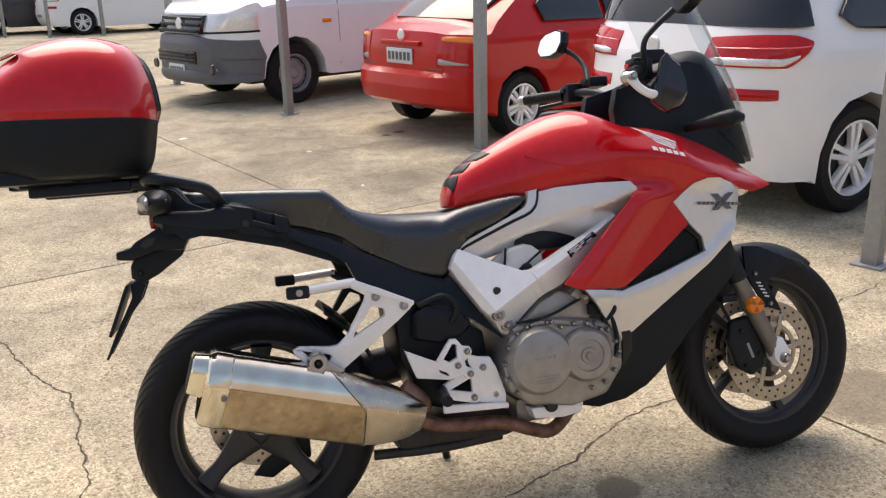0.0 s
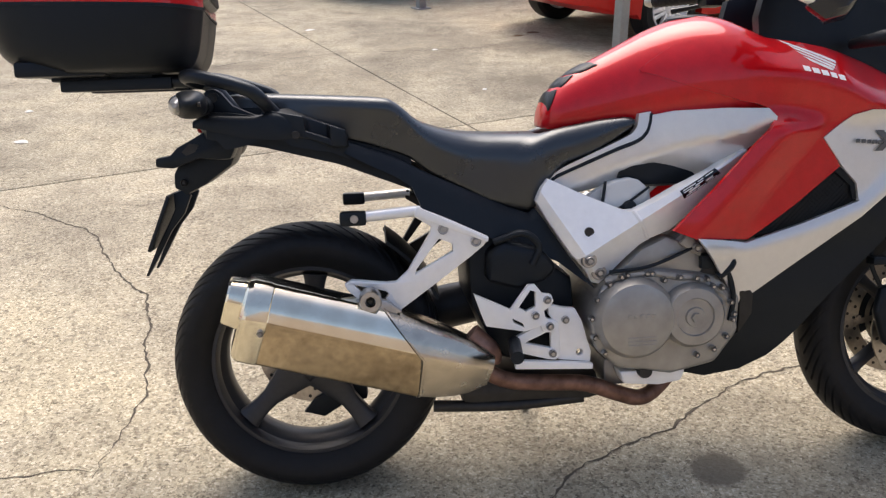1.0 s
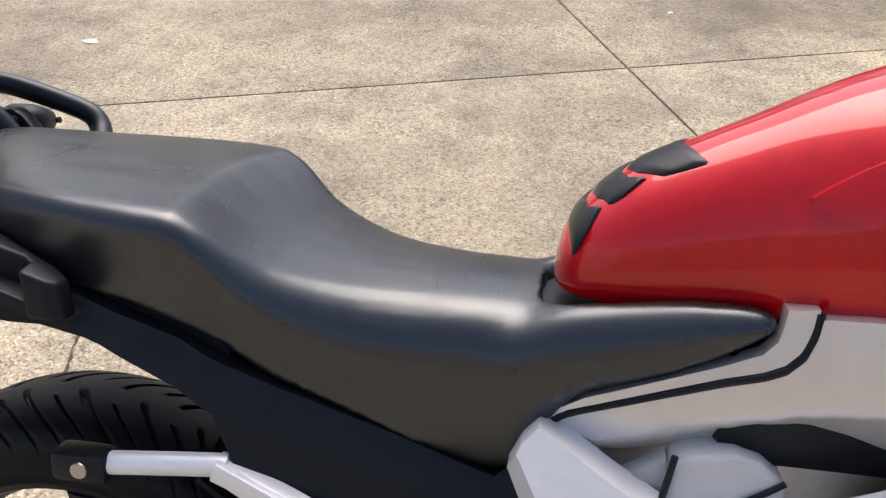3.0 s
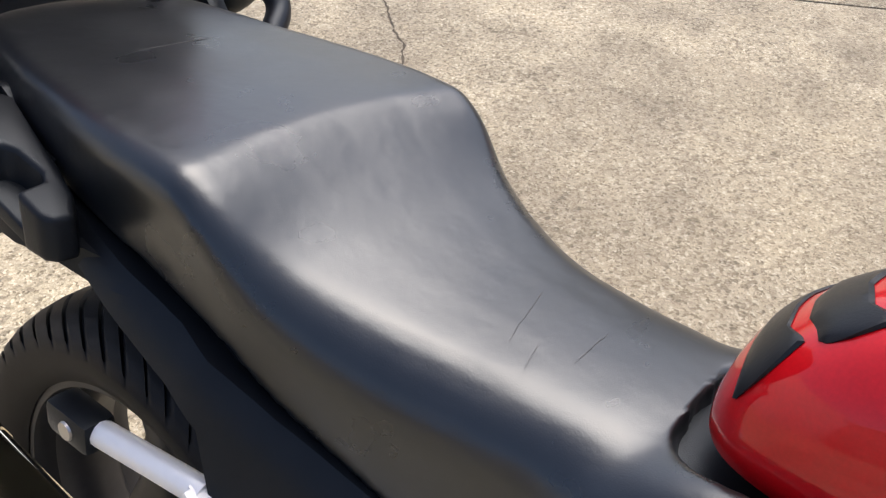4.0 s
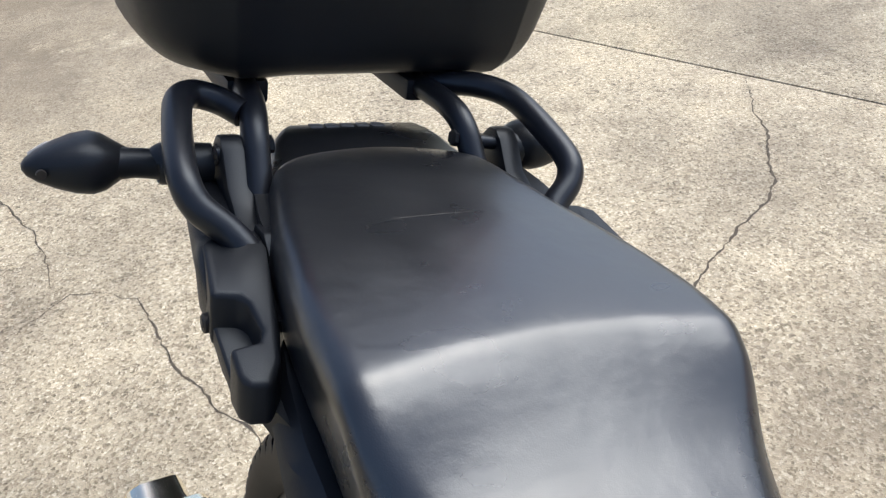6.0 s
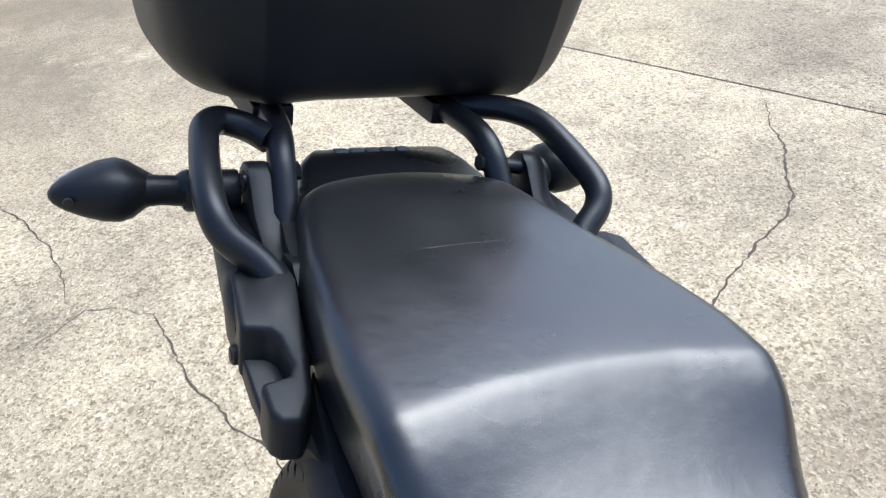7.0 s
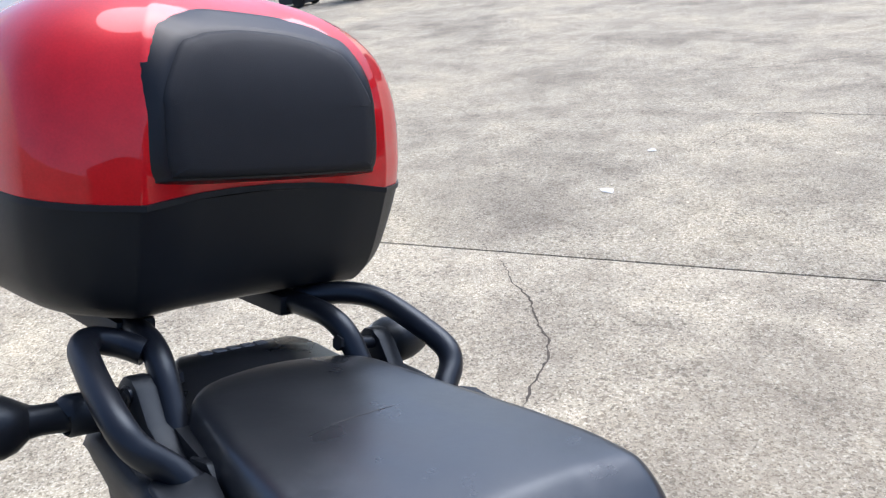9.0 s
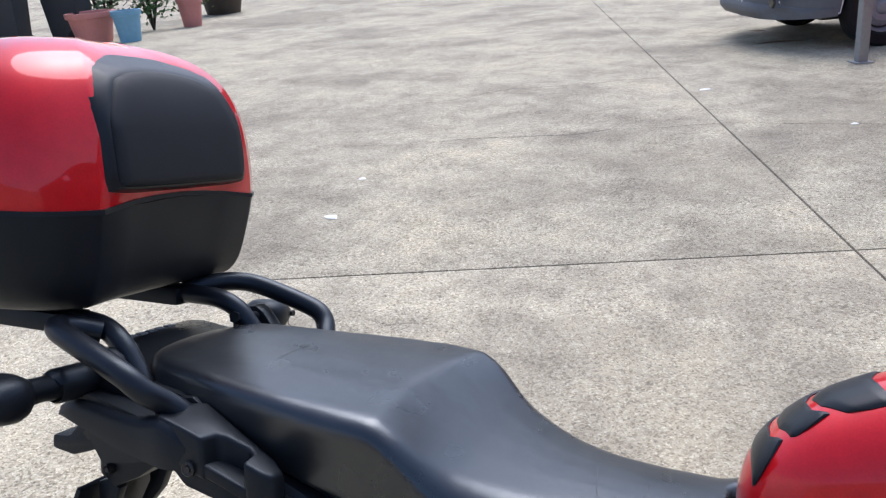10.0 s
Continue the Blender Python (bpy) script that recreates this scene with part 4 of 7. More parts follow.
# plain unseen walls, added behind and beyond to close the yard and tone reflections
SOUTHMAT = mat("brown_brick_wall", (0.30, 0.26, 0.23), 0.85, 0, 0.10, 3, 0.1, 60)
FENCE = mat("grey_fence_wall", (0.15, 0.145, 0.13), 0.85, 0, 0.15, 3, 0.1, 60)
for name, lo, hi in (("added_wall_south", (-16, -9.3, -0.03), (17, -9.0, 3.4)), ("added_wall_east", (17.0, -9.3, -0.03), (17.3, 34, 4.5)), ("added_wall_north", (-26, 34, -0.03), (17.3, 34.3, 6.5))):
    tagged(part(name, box(lo, hi, 0.01), SOUTHMAT if name == "added_wall_south" else FENCE), "plain wall added out of view to close the yard and tone reflections", "wall", kind="structure")

# ---- motorcycle ----
LEANED = Matrix.Translation((0, 0.04, 0.014)) @ Matrix.Rotation(radians(5.8), 4, 'Z') @ Matrix.Rotation(radians(-14.4), 4, 'X')
bike = thing("motorcycle", LEANED, "red and silver crossover motorcycle leaning on its side stand", "motorcycle")

# wheels
def bike_tyre(r, rim_r, half_w, n):
    prof = [(rim_r, -half_w * 0.78), (rim_r + 0.012, -half_w * 0.90), (rim_r + 0.035, -half_w), (r - 0.045, -half_w)]
    k = 12
    for i in range(k + 1):
        a = -math.pi / 2 + math.pi * i / k
        prof.append((r - 0.042 + 0.042 * math.cos(a) ** 0.9 if abs(math.cos(a)) > 1e-6 else r - 0.042, half_w * math.sin(a)))
    prof += [(r - 0.045, half_w), (rim_r + 0.035, half_w), (rim_r + 0.012, half_w * 0.90), (rim_r, half_w * 0.78)]
    fine = []
    for (a, c), (d, e) in zip(prof, prof[1:]):
        q = 3 if min(a, d) > r - 0.041 else 1
        fine += [(a + (d - a) * j / q, c + (e - c) * j / q) for j in range(q)]
    fine.append(prof[-1])
    b = bmesh.new()
    rings = []
    pitch = 2 * math.pi / 26
    for s in range(n):
        th = 2 * math.pi * s / n
        ring = []
        for pr, h in fine:
            dep = 0.0
            if pr > r - 0.040:
                u = abs(h) / half_w
                ph = ((th + (0.0 if h < 0 else pitch / 2) ) % pitch) / pitch
                ph2 = ((th + (pitch / 2 if h < 0 else 0)) % pitch) / pitch
                if abs(ph - 0.5) < 0.05 and 0.10 < u < 0.985:
                    dep = 0.005
                if abs(ph2 - 0.5) < 0.04 and 0.30 < u < 0.97:
                    dep = 0.005
            rr = pr - dep
            tw = th - 0.34 * min(1, abs(h) / half_w) ** 1.7
            ring.append(b.verts.new((rr * math.cos(tw), h, rr * math.sin(tw))))
        rings.append(ring)
    for s in range(n):
        a, c = rings[s], rings[(s + 1) % n]
        for i in range(len(fine) - 1):
            b.faces.new((a[i], a[i + 1], c[i + 1], c[i]))
    return b

def wheel_rim(rim_r, half_w):
    return lathe([(rim_r + 0.006, -half_w * 0.80), (rim_r + 0.010, -half_w * 0.72), (rim_r - 0.006, -half_w * 0.66), (rim_r - 0.030, -half_w * 0.35), (rim_r - 0.034, 0), (rim_r - 0.030, half_w * 0.35), (rim_r - 0.006, half_w * 0.66), (rim_r + 0.010, half_w * 0.72), (rim_r + 0.006, half_w * 0.80), (rim_r - 0.012, half_w * 0.80), (rim_r - 0.020, half_w * 0.6), (rim_r - 0.012, 0), (rim_r - 0.020, -half_w * 0.6), (rim_r - 0.012, -half_w * 0.80), (rim_r + 0.006, -half_w * 0.80)], 72)

def wheel_centre(wheel, rim_r, angles, hub_r, face, wide):
    """Hub and tapered spokes, each a part; the open face lies at y = face."""
    part("hub", lathe([(0, face - 0.004), (hub_r * 0.45, face - 0.004), (hub_r * 0.6, face), (hub_r, face + 0.004), (hub_r, face + 0.05), (0, face + 0.05)], 32), RIM, wheel)
    for deg in angles:
        a = radians(deg)
        rings = []
        for t in np.linspace(0, 1, 8):
            rad = hub_r * 0.6 + (rim_r - 0.024 - hub_r * 0.6) * t
            w = wide * (1.65 - 0.90 * min(1, 1.7 * t) + 1.2 * max(0, t - 0.8))
            y = face + 0.012 + 0.010 * math.sin(math.pi * t)
            ring = []
            for j in range(14):
                q = 2 * math.pi * j / 14
                u, o = w * 0.62 * math.copysign(abs(math.cos(q)) ** 0.6, math.cos(q)), 0.017 * math.copysign(abs(math.sin(q)) ** 0.6, math.sin(q))
                ring.append((rad * math.cos(a) - u * math.sin(a), y + o, rad * math.sin(a) + u * math.cos(a)))
            rings.append(ring)
        part("spoke", loft(rings), RIM, wheel)

def bolts(spots, r, material, parent, out=-1, h=0.008, name="bolt"):
    """Separate hexagon-socket bolts, alike, at the given places."""
    first = None
    for spot in spots:
        if first is None:
            ob = first = part(name, bolt((0, 0, 0), r, None, out, h), material, parent)
        else:
            ob = new(name, first.data)
            ob.parent = parent
        ob.location = spot

def plate(outer, holes, y0, y1, bevel=0.0, bm=None):
    """A flat plate in the side plane with openings cut through it."""
    from_loops = [[Vector((x, 0, z)) for x, z in loop] for loop in [outer] + holes]
    b = bmesh.new()
    vs = [b.verts.new((q.x, y0, q.z)) for loop in from_loops for q in loop]
    for tri in geometry.tessellate_polygon([[Vector((q.x, q.z, 0)) for q in loop] for loop in from_loops]):
        b.faces.new([vs[k] for k in tri])
    e = bmesh.ops.extrude_face_region(b, geom=b.faces[:])
    bmesh.ops.translate(b, vec=(0, y1 - y0, 0), verts=[v for v in e["geom"] if isinstance(v, bmesh.types.BMVert)])
    bmesh.ops.recalc_face_normals(b, faces=b.faces)
    if bevel:
        soften(b, bevel, 2, 25)
    return join(bm, b)

def brake_disc(r0, r1, y, holes, rows, carriers):
    """A drilled disc on a spider."""
    b = lathe([(r0, y - 0.0025), (r1, y - 0.0025), (r1, y + 0.0025), (r0, y + 0.0025), (r0, y - 0.0025)], 64)
    lathe([(r0 - 0.030, y - 0.002), (r0 - 0.018, y - 0.002), (r0 - 0.018, y + 0.002), (r0 - 0.030, y + 0.002), (r0 - 0.030, y - 0.002)], 48, bm=b)
    for k in range(carriers):
        a = 2 * math.pi * k / carriers
        bar(((r0 - 0.055) * math.cos(a), (r0 - 0.055) * math.sin(a)), ((r0 + 0.01) * math.cos(a + 0.12), (r0 + 0.01) * math.sin(a + 0.12)), 0.014, y - 0.004, y + 0.003, b, 0.001)
        lathe([(0, y - 0.007), (0.006, y - 0.007), (0.007, y - 0.002), (0, y - 0.002)], 10, ((r0) * math.cos(a), 0, r0 * math.sin(a)), bm=b)
    nf = len(b.faces)
    for k in range(holes):
        for i in range(rows):
            a = 2 * math.pi * (k + 0.5 * (i % 2) + 0.15 * i) / holes
            rad = r0 + (r1 - r0) * (i + 0.7) / (rows + 0.4)
            lathe([(0, y - 0.0032), (0.0042, y - 0.0032), (0.0042, y + 0.0032), (0, y + 0.0032)], 8, (rad * math.cos(a), 0, rad * math.sin(a)), bm=b)
    b.faces.ensure_lookup_table()
    for f in b.faces[nf:]:
        f.material_index = 1
    return b

RC, FC = Vector((0.010, 0, 0.295)), Vector((1.487, 0, 0.288))
rear = part("rear_wheel", wheel_rim(0.222, 0.085), RIM, bike, "dark cast rear wheel")
wheel_centre(rear, 0.222, (84, 222, 308), 0.062, -0.055, 0.046)
rear.location = RC
part("tyre", bike_tyre(0.308, 0.218, 0.09, 528), RUBBER, rear, "black treaded sport tyre")
part("rear_brake_disc", brake_disc(0.085, 0.128, 0.035, 20, 2, 5), [DISC, DARKMETAL], rear)
part("axle_nut", lathe([(0, -0.080), (0.012, -0.080), (0.014, -0.072), (0.022, -0.070), (0.024, -0.06), (0.03, -0.055), (0, -0.05)], 20), STEEL, rear)
rc = part("caliper", box((0.065, 0.005, -0.125), (0.125, 0.075, -0.055), 0.012), BLACK, rear)
part("caliper_bracket", prism([(-0.03, -0.15), (0.0, -0.118), (0.10, -0.06), (0.07, -0.135), (0.02, -0.165)], 0.02, 0.035, 0.005), BLACK, rc)

# steered front end
STEER = Matrix.Translation((1.26, 0, 0.72)) @ Matrix.Rotation(radians(-25.5), 4, 'Y') @ Matrix.Rotation(radians(1.5), 4, 'Z') @ Matrix.Rotation(radians(25.5), 4, 'Y') @ Matrix.Translation((-1.26, 0, -0.72))
def steer(ob):
    ob.matrix_local = STEER.copy()
    return ob
front = part("front_wheel", wheel_rim(0.222, 0.058), RIM, bike, "dark cast front wheel")
wheel_centre(front, 0.222, (70, 142, 214, 286, 358), 0.045, -0.02, 0.026)
front.location = FC
bpy.context.view_layer.update()
front.matrix_local = STEER @ Matrix.Translation(FC)
part("tyre", bike_tyre(0.300, 0.218, 0.06, 504), RUBBER, front, "black treaded sport tyre")
for s in (-1, 1):
    part("brake_disc", brake_disc(0.105, 0.148, s * 0.062, 26, 2, 6), [DISC, DARKMETAL], front, "drilled steel brake disc")

def fork(s):
    y = s * 0.125
    f = part("fork_leg", tube([(1.215, y, 0.82), (1.352, y, 0.522)], 0.027, 20, 1, smooth=False), BLACK_TUBE, bike)
    steer(f)
    b = tube([(1.336, y, 0.553), (1.350, y, 0.524), (1.400, y, 0.420), (1.462, y, 0.292)], [0.0235, 0.0235, 0.0235, 0.0215], 22, 1, smooth=False)
    part("slider", b, mat("fork_slider", (0.20, 0.185, 0.165), 0.42, 0.6, 0.15, 40), f, "grey fork slider")
    b = prism([(1.440, 0.335), (1.470, 0.345), (1.494, 0.300), (1.488, 0.262), (1.462, 0.255), (1.440, 0.285)], y - 0.022, y + 0.022, 0.007)
    part("axle_clamp", b, ALU, f)
    bolts([(1.470, y + s * 0.024, 0.284)], 0.016, STEEL, f, out=s, h=0.014, name="axle_bolt")
    if s < 0:
        rf = part("reflector", lathe([(0, y - 0.034), (0.022, y - 0.033), (0.0255, y - 0.027), (0.0255, y - 0.018), (0, y - 0.018)], 28, (1.384, 0, 0.446)), ORANGE, f, "round orange reflector")
        for k in range(3):
            g = 2 * math.pi * k / 3 + 0.4
            part("reflector_facet", bar((1.384 + 0.004 * math.cos(g), 0.446 + 0.004 * math.sin(g)), (1.384 + 0.020 * math.cos(g), 0.446 + 0.020 * math.sin(g)), (0.004, 0.016), y - 0.0352, y - 0.033, None, 0), mat("amber_facet", (0.40, 0.10, 0.01), 0.15, coat=0.6), rf)
    c = prism([(1.325, 0.405), (1.395, 0.415), (1.435, 0.350), (1.432, 0.262), (1.385, 0.238), (1.338, 0.268), (1.312, 0.345)], y - s * 0.022 - 0.016, y - s * 0.048 - 0.016, 0.012, seg=3)
    ca = part("caliper", c, BLACK, f, "black brake caliper")
    part("caliper_print", bar((1.372, 0.335), (1.388, 0.292), 0.008, y - s * 0.022 - 0.0172 * 1.0, y - s * 0.03, None, 0), mat("grey_caliper_print", (0.30, 0.30, 0.30), 0.5), ca)
    bolts([(1.352, y - s * 0.022 - 0.016, 0.372), (1.362, y - s * 0.022 - 0.016, 0.272), (1.408, y - s * 0.022 - 0.016, 0.300)], 0.007, DARKMETAL, ca)
    part("brake_hose", tube([(1.33, y - s * 0.02, 0.40), (1.295, y - s * 0.01, 0.47), (1.30, y, 0.56), (1.26, y, 0.70)], 0.0055, 8), BLACK, f)
    part("hose_clip", box((1.285, y - 0.018, 0.462), (1.335, y + 0.014, 0.480), 0.004), BLACK, f)
    return f
fork(-1)
fork(1)

def fender():
    rings = []
    for a in np.linspace(radians(49), radians(132), 26):
        rr = 0.318 + 0.006 * math.sin(max(0, a - 0.85))
        half = 0.072 * min(1, max(0.10, (a - radians(48)) / radians(30))) ** 0.7
        ring = []
        for j in range(13):
            u = -1 + 2 * j / 12
            dr = 0.045 * abs(u) ** 2.6 + 0.006 * abs(u)
            ring.append((FC.x + (rr - dr) * math.cos(a), half * u, FC.z + (rr - dr) * math.sin(a)))
        for j in range(12, -1, -1):
            u = -1 + 2 * j / 12
            dr = 0.045 * abs(u) ** 2.6 + 0.010
            ring.append((FC.x + (rr - dr) * math.cos(a), (half - 0.003) * u, FC.z + (rr - dr) * math.sin(a)))
        rings.append(ring)
    f = part("front_fender", loft(rings), BLACK, bike, "matt black front mudguard")
    steer(f)
    for s in (-1, 1):
        b = prism([(1.400, 0.610), (1.45, 0.606), (1.52, 0.575), (1.575, 0.545), (1.545, 0.540), (1.500, 0.518), (1.473, 0.494), (1.497, 0.452), (1.519, 0.405), (1.480, 0.421), (1.443, 0.459), (1.405, 0.528)], s * 0.088, s * 0.078, 0.004)
        w = part("fender_arm", b, BLACK, f)
        bolts([(1.432, s * 0.089, 0.526), (1.477, s * 0.089, 0.434)], 0.007, STEEL, w, out=s)
        for i in range(5):
            part("print_bar", bar((1.437 + i * 0.0062, 0.500 - i * 0.0105), (1.452 + i * 0.0062, 0.497 - i * 0.0105), 0.0045, s * 0.0892, s * 0.0882, None, 0), WHITE, w)
fender()

# tank
TANK = [(0.546, 0.818, 0.020, 0.800), (0.553, 0.846, 0.044, 0.796), (0.572, 0.876, 0.066, 0.794), (0.61, 0.910, 0.080, 0.794), (0.66, 0.937, 0.088, 0.796), (0.72, 0.966, 0.100, 0.800), (0.80, 1.005, 0.130, 0.808), (0.875, 1.030, 0.162, 0.815), (0.94, 1.031, 0.185, 0.82), (1.02, 1.000, 0.190, 0.82), (1.10, 0.968, 0.178, 0.82), (1.16, 0.945, 0.160, 0.82)]
def tank_point(x, u, lift=0.0):
    """A place on the tank: u runs from -1 (right foot) over 0 (spine) to 1 (left foot)."""
    zt, w, zb = (interp(x, TANK_FINE, c) for c in (1, 2, 3))
    zm = zb + 0.30 * (zt - zb)
    s, a = math.copysign(1, u), abs(u)
    if a < 0.78:
        q = a / 0.78 * math.pi / 2
        y, z = w * math.sin(q) ** 0.88, zm + (zt - zm) * math.cos(q) ** 0.90
        ny, nz = math.sin(q), math.cos(q)
    else:
        t = (a - 0.78) / 0.22
        y, z = w * (1 - 0.10 * t * t), zm + (zb - zm) * t
        ny, nz = 1.0, 0.0
    return Vector((x, s * (y + lift * ny), z + lift * nz))
TANK_FINE = smoothed(TANK, 60)
tb = loft([[tank_point(t[0], -1 + 2 * j / 48) for j in range(49)] for t in TANK_FINE])
part("fuel_tank", tb, RED, bike, "glossy metallic red fuel tank", 50)

def tank_pad(rows):
    """A black rubber pad over the spine of the tank: lower and upper edge at steps of u to either side."""
    us, lo, hi = zip(*rows)
    rings = []
    for u in np.linspace(-us[-1], us[-1], 41):
        a, c = float(np.interp(abs(u), us, lo)), float(np.interp(abs(u), us, hi))
        rim = 1 - abs(u / us[-1]) ** 16
        top = [tank_point(a + (c - a) * k / 8, float(u), 0.0008 + 0.0026 * rim * (1 - abs(k / 4 - 1) ** 10)) for k in range(9)]
        rings.append(top + [tank_point(a + (c - a) * k / 8, float(u), -0.002) for k in range(8, -1, -1)])
    return loft(rings)
for rows in ([(0, 0.556, 0.571), (0.19, 0.557, 0.574), (0.30, 0.558, 0.586), (0.45, 0.560, 0.576), (0.61, 0.562, 0.565)],
             [(0, 0.578, 0.603), (0.15, 0.581, 0.609), (0.24, 0.588, 0.625), (0.31, 0.592, 0.606), (0.325, 0.596, 0.599)],
             [(0, 0.608, 0.659), (0.05, 0.611, 0.661), (0.14, 0.616, 0.666), (0.22, 0.629, 0.671), (0.27, 0.638, 0.676), (0.285, 0.658, 0.675)]):
    part("tank_pad", tank_pad(rows), PADRUB, bike, "glossy black rubber tank pad")
cap = lathe([(0, 0.012), (0.045, 0.012), (0.052, 0.006), (0.056, -0.01), (0, -0.01)], 32, (0, 0, 0), 'Z')
capo = part("filler_cap", cap, BLACK, bike)
capo.location = (0.90, 0, 1.022)

# seat
SEAT = [  # x, top, greatest half width, side foot, half width of foot, radius of the shoulder
    (-0.150, 0.884, 0.030, 0.858, 0.034, 0.007), (-0.143, 0.888, 0.060, 0.852, 0.066, 0.008), (-0.128, 0.891, 0.090, 0.849, 0.098, 0.010), (-0.104, 0.893, 0.114, 0.847, 0.120, 0.012), (-0.06, 0.892, 0.124, 0.846, 0.130, 0.013),
    (0.0, 0.889, 0.140, 0.836, 0.146, 0.015), (0.09, 0.884, 0.162, 0.808, 0.157, 0.017), (0.15, 0.880, 0.172, 0.788, 0.158, 0.019), (0.185, 0.8765, 0.172, 0.773, 0.157, 0.019), (0.190, 0.875, 0.172, 0.771, 0.157, 0.019), (0.196, 0.8715, 0.171, 0.769, 0.157, 0.019),
    (0.212, 0.861, 0.170, 0.763, 0.156, 0.020), (0.238, 0.8435, 0.166, 0.753, 0.155, 0.023), (0.28, 0.820, 0.156, 0.726, 0.147, 0.030), (0.32, 0.806, 0.145, 0.704, 0.138, 0.038), (0.36, 0.797, 0.133, 0.684, 0.129, 0.044), (0.40, 0.793, 0.124, 0.662, 0.121, 0.048), (0.46, 0.790, 0.1165, 0.632, 0.111, 0.046), (0.51, 0.790, 0.115, 0.618, 0.107, 0.044), (0.554, 0.787, 0.092, 0.65, 0.098, 0.036)]
def seat_ring(t):
    """A cross section: a nearly flat top, a rounded shoulder, a steep flank; the crease bows back along the middle."""
    x, zt, w, zb, wb, r = t
    zb -= 0.007
    r = min(r, 0.45 * (zt - zb))
    flat = w - 1.25 * r
    half = [(0.0, zt), (0.5 * flat, zt - 0.0006), (flat, zt - 0.003)]
    for k in range(1, 7):
        a = math.pi / 2 * k / 6
        half.append((flat + 1.25 * r * math.sin(a), zt - 0.003 - 1.15 * r * (1 - math.cos(a))))
    y0, z0 = half[-1]
    for k in range(1, 6):
        q = k / 5
        half.append((y0 + (wb - y0) * q ** 0.9, z0 + (zb - z0) * q))
    near = math.exp(-((x - 0.205) / 0.05) ** 2)
    bow = lambda y: x + 0.018 * near * min(1, (y / 0.15) ** 2)
    mid = -0.007 + 0.012 * min(1, max(0, x / 0.15))
    return [(bow(y), mid - y, z) for y, z in half[::-1]] + [(bow(y), mid + y, z) for y, z in half[1:]]
def stepped(table, n):
    """Stations resampled by length along the table, without overshoot."""
    xs = [t[0] for t in table]
    at = sorted(set([round(float(x), 5) for x in np.linspace(xs[0], xs[-1], n)] + xs))
    cols = []
    for c in range(len(table[0])):
        fine = np.linspace(xs[0], xs[-1], 700)
        v = np.interp(fine, xs, [t[c] for t in table])
        for _ in range(260):
            w = np.clip(np.abs(fine - 0.192) / 0.05, 0.0, 1) * np.clip((fine - xs[0]) / 0.08, 0, 1)
            v[1:-1] += 0.5 * w[1:-1] * (0.5 * (v[2:] + v[:-2]) - v[1:-1])
        cols.append(np.interp(at, fine, v) if c else at)
    return [list(map(float, q)) for q in zip(*cols)]
SEAT_FINE = stepped(SEAT, 70)
b = loft([seat_ring(t) for t in SEAT_FINE])
WING = [  # x, then y and z of the inner edge, the crown, the flank and the foot
    (0.390, 0.040, 0.760, 0.080, 0.745, 0.094, 0.715, 0.090, 0.690), (0.440, 0.045, 0.767, 0.088, 0.757, 0.106, 0.724, 0.099, 0.655), (0.48, 0.050, 0.772, 0.093, 0.763, 0.113, 0.728, 0.105, 0.630), (0.515, 0.050, 0.778, 0.095, 0.771, 0.117, 0.737, 0.107, 0.628), (0.545, 0.052, 0.788, 0.098, 0.785, 0.120, 0.750, 0.111, 0.668),
    (0.58, 0.060, 0.799, 0.099, 0.797, 0.122, 0.764, 0.116, 0.712), (0.62, 0.070, 0.805, 0.101, 0.804, 0.122, 0.774, 0.119, 0.730), (0.66, 0.080, 0.810, 0.105, 0.810, 0.124, 0.785, 0.121, 0.750), (0.70, 0.090, 0.814, 0.110, 0.815, 0.126, 0.797, 0.123, 0.772), (0.730, 0.100, 0.816, 0.114, 0.816, 0.126, 0.804, 0.124, 0.790), (0.745, 0.110, 0.811, 0.117, 0.811, 0.123, 0.806, 0.122, 0.802)]
for s in (1, -1):
    rings = []
    for r in smoothed(WING, 40):
        key = [Vector((r[k], r[k + 1], 0)) for k in (1, 3, 5, 7)]
        line = spline(key, 5)
        rings.append([(r[0], s * q.x, q.y) for q in line] + [(r[0], s * (r[7] - 0.03), r[8]), (r[0], s * (r[1] - 0.002), r[2] - 0.03)])
    loft(rings, b)
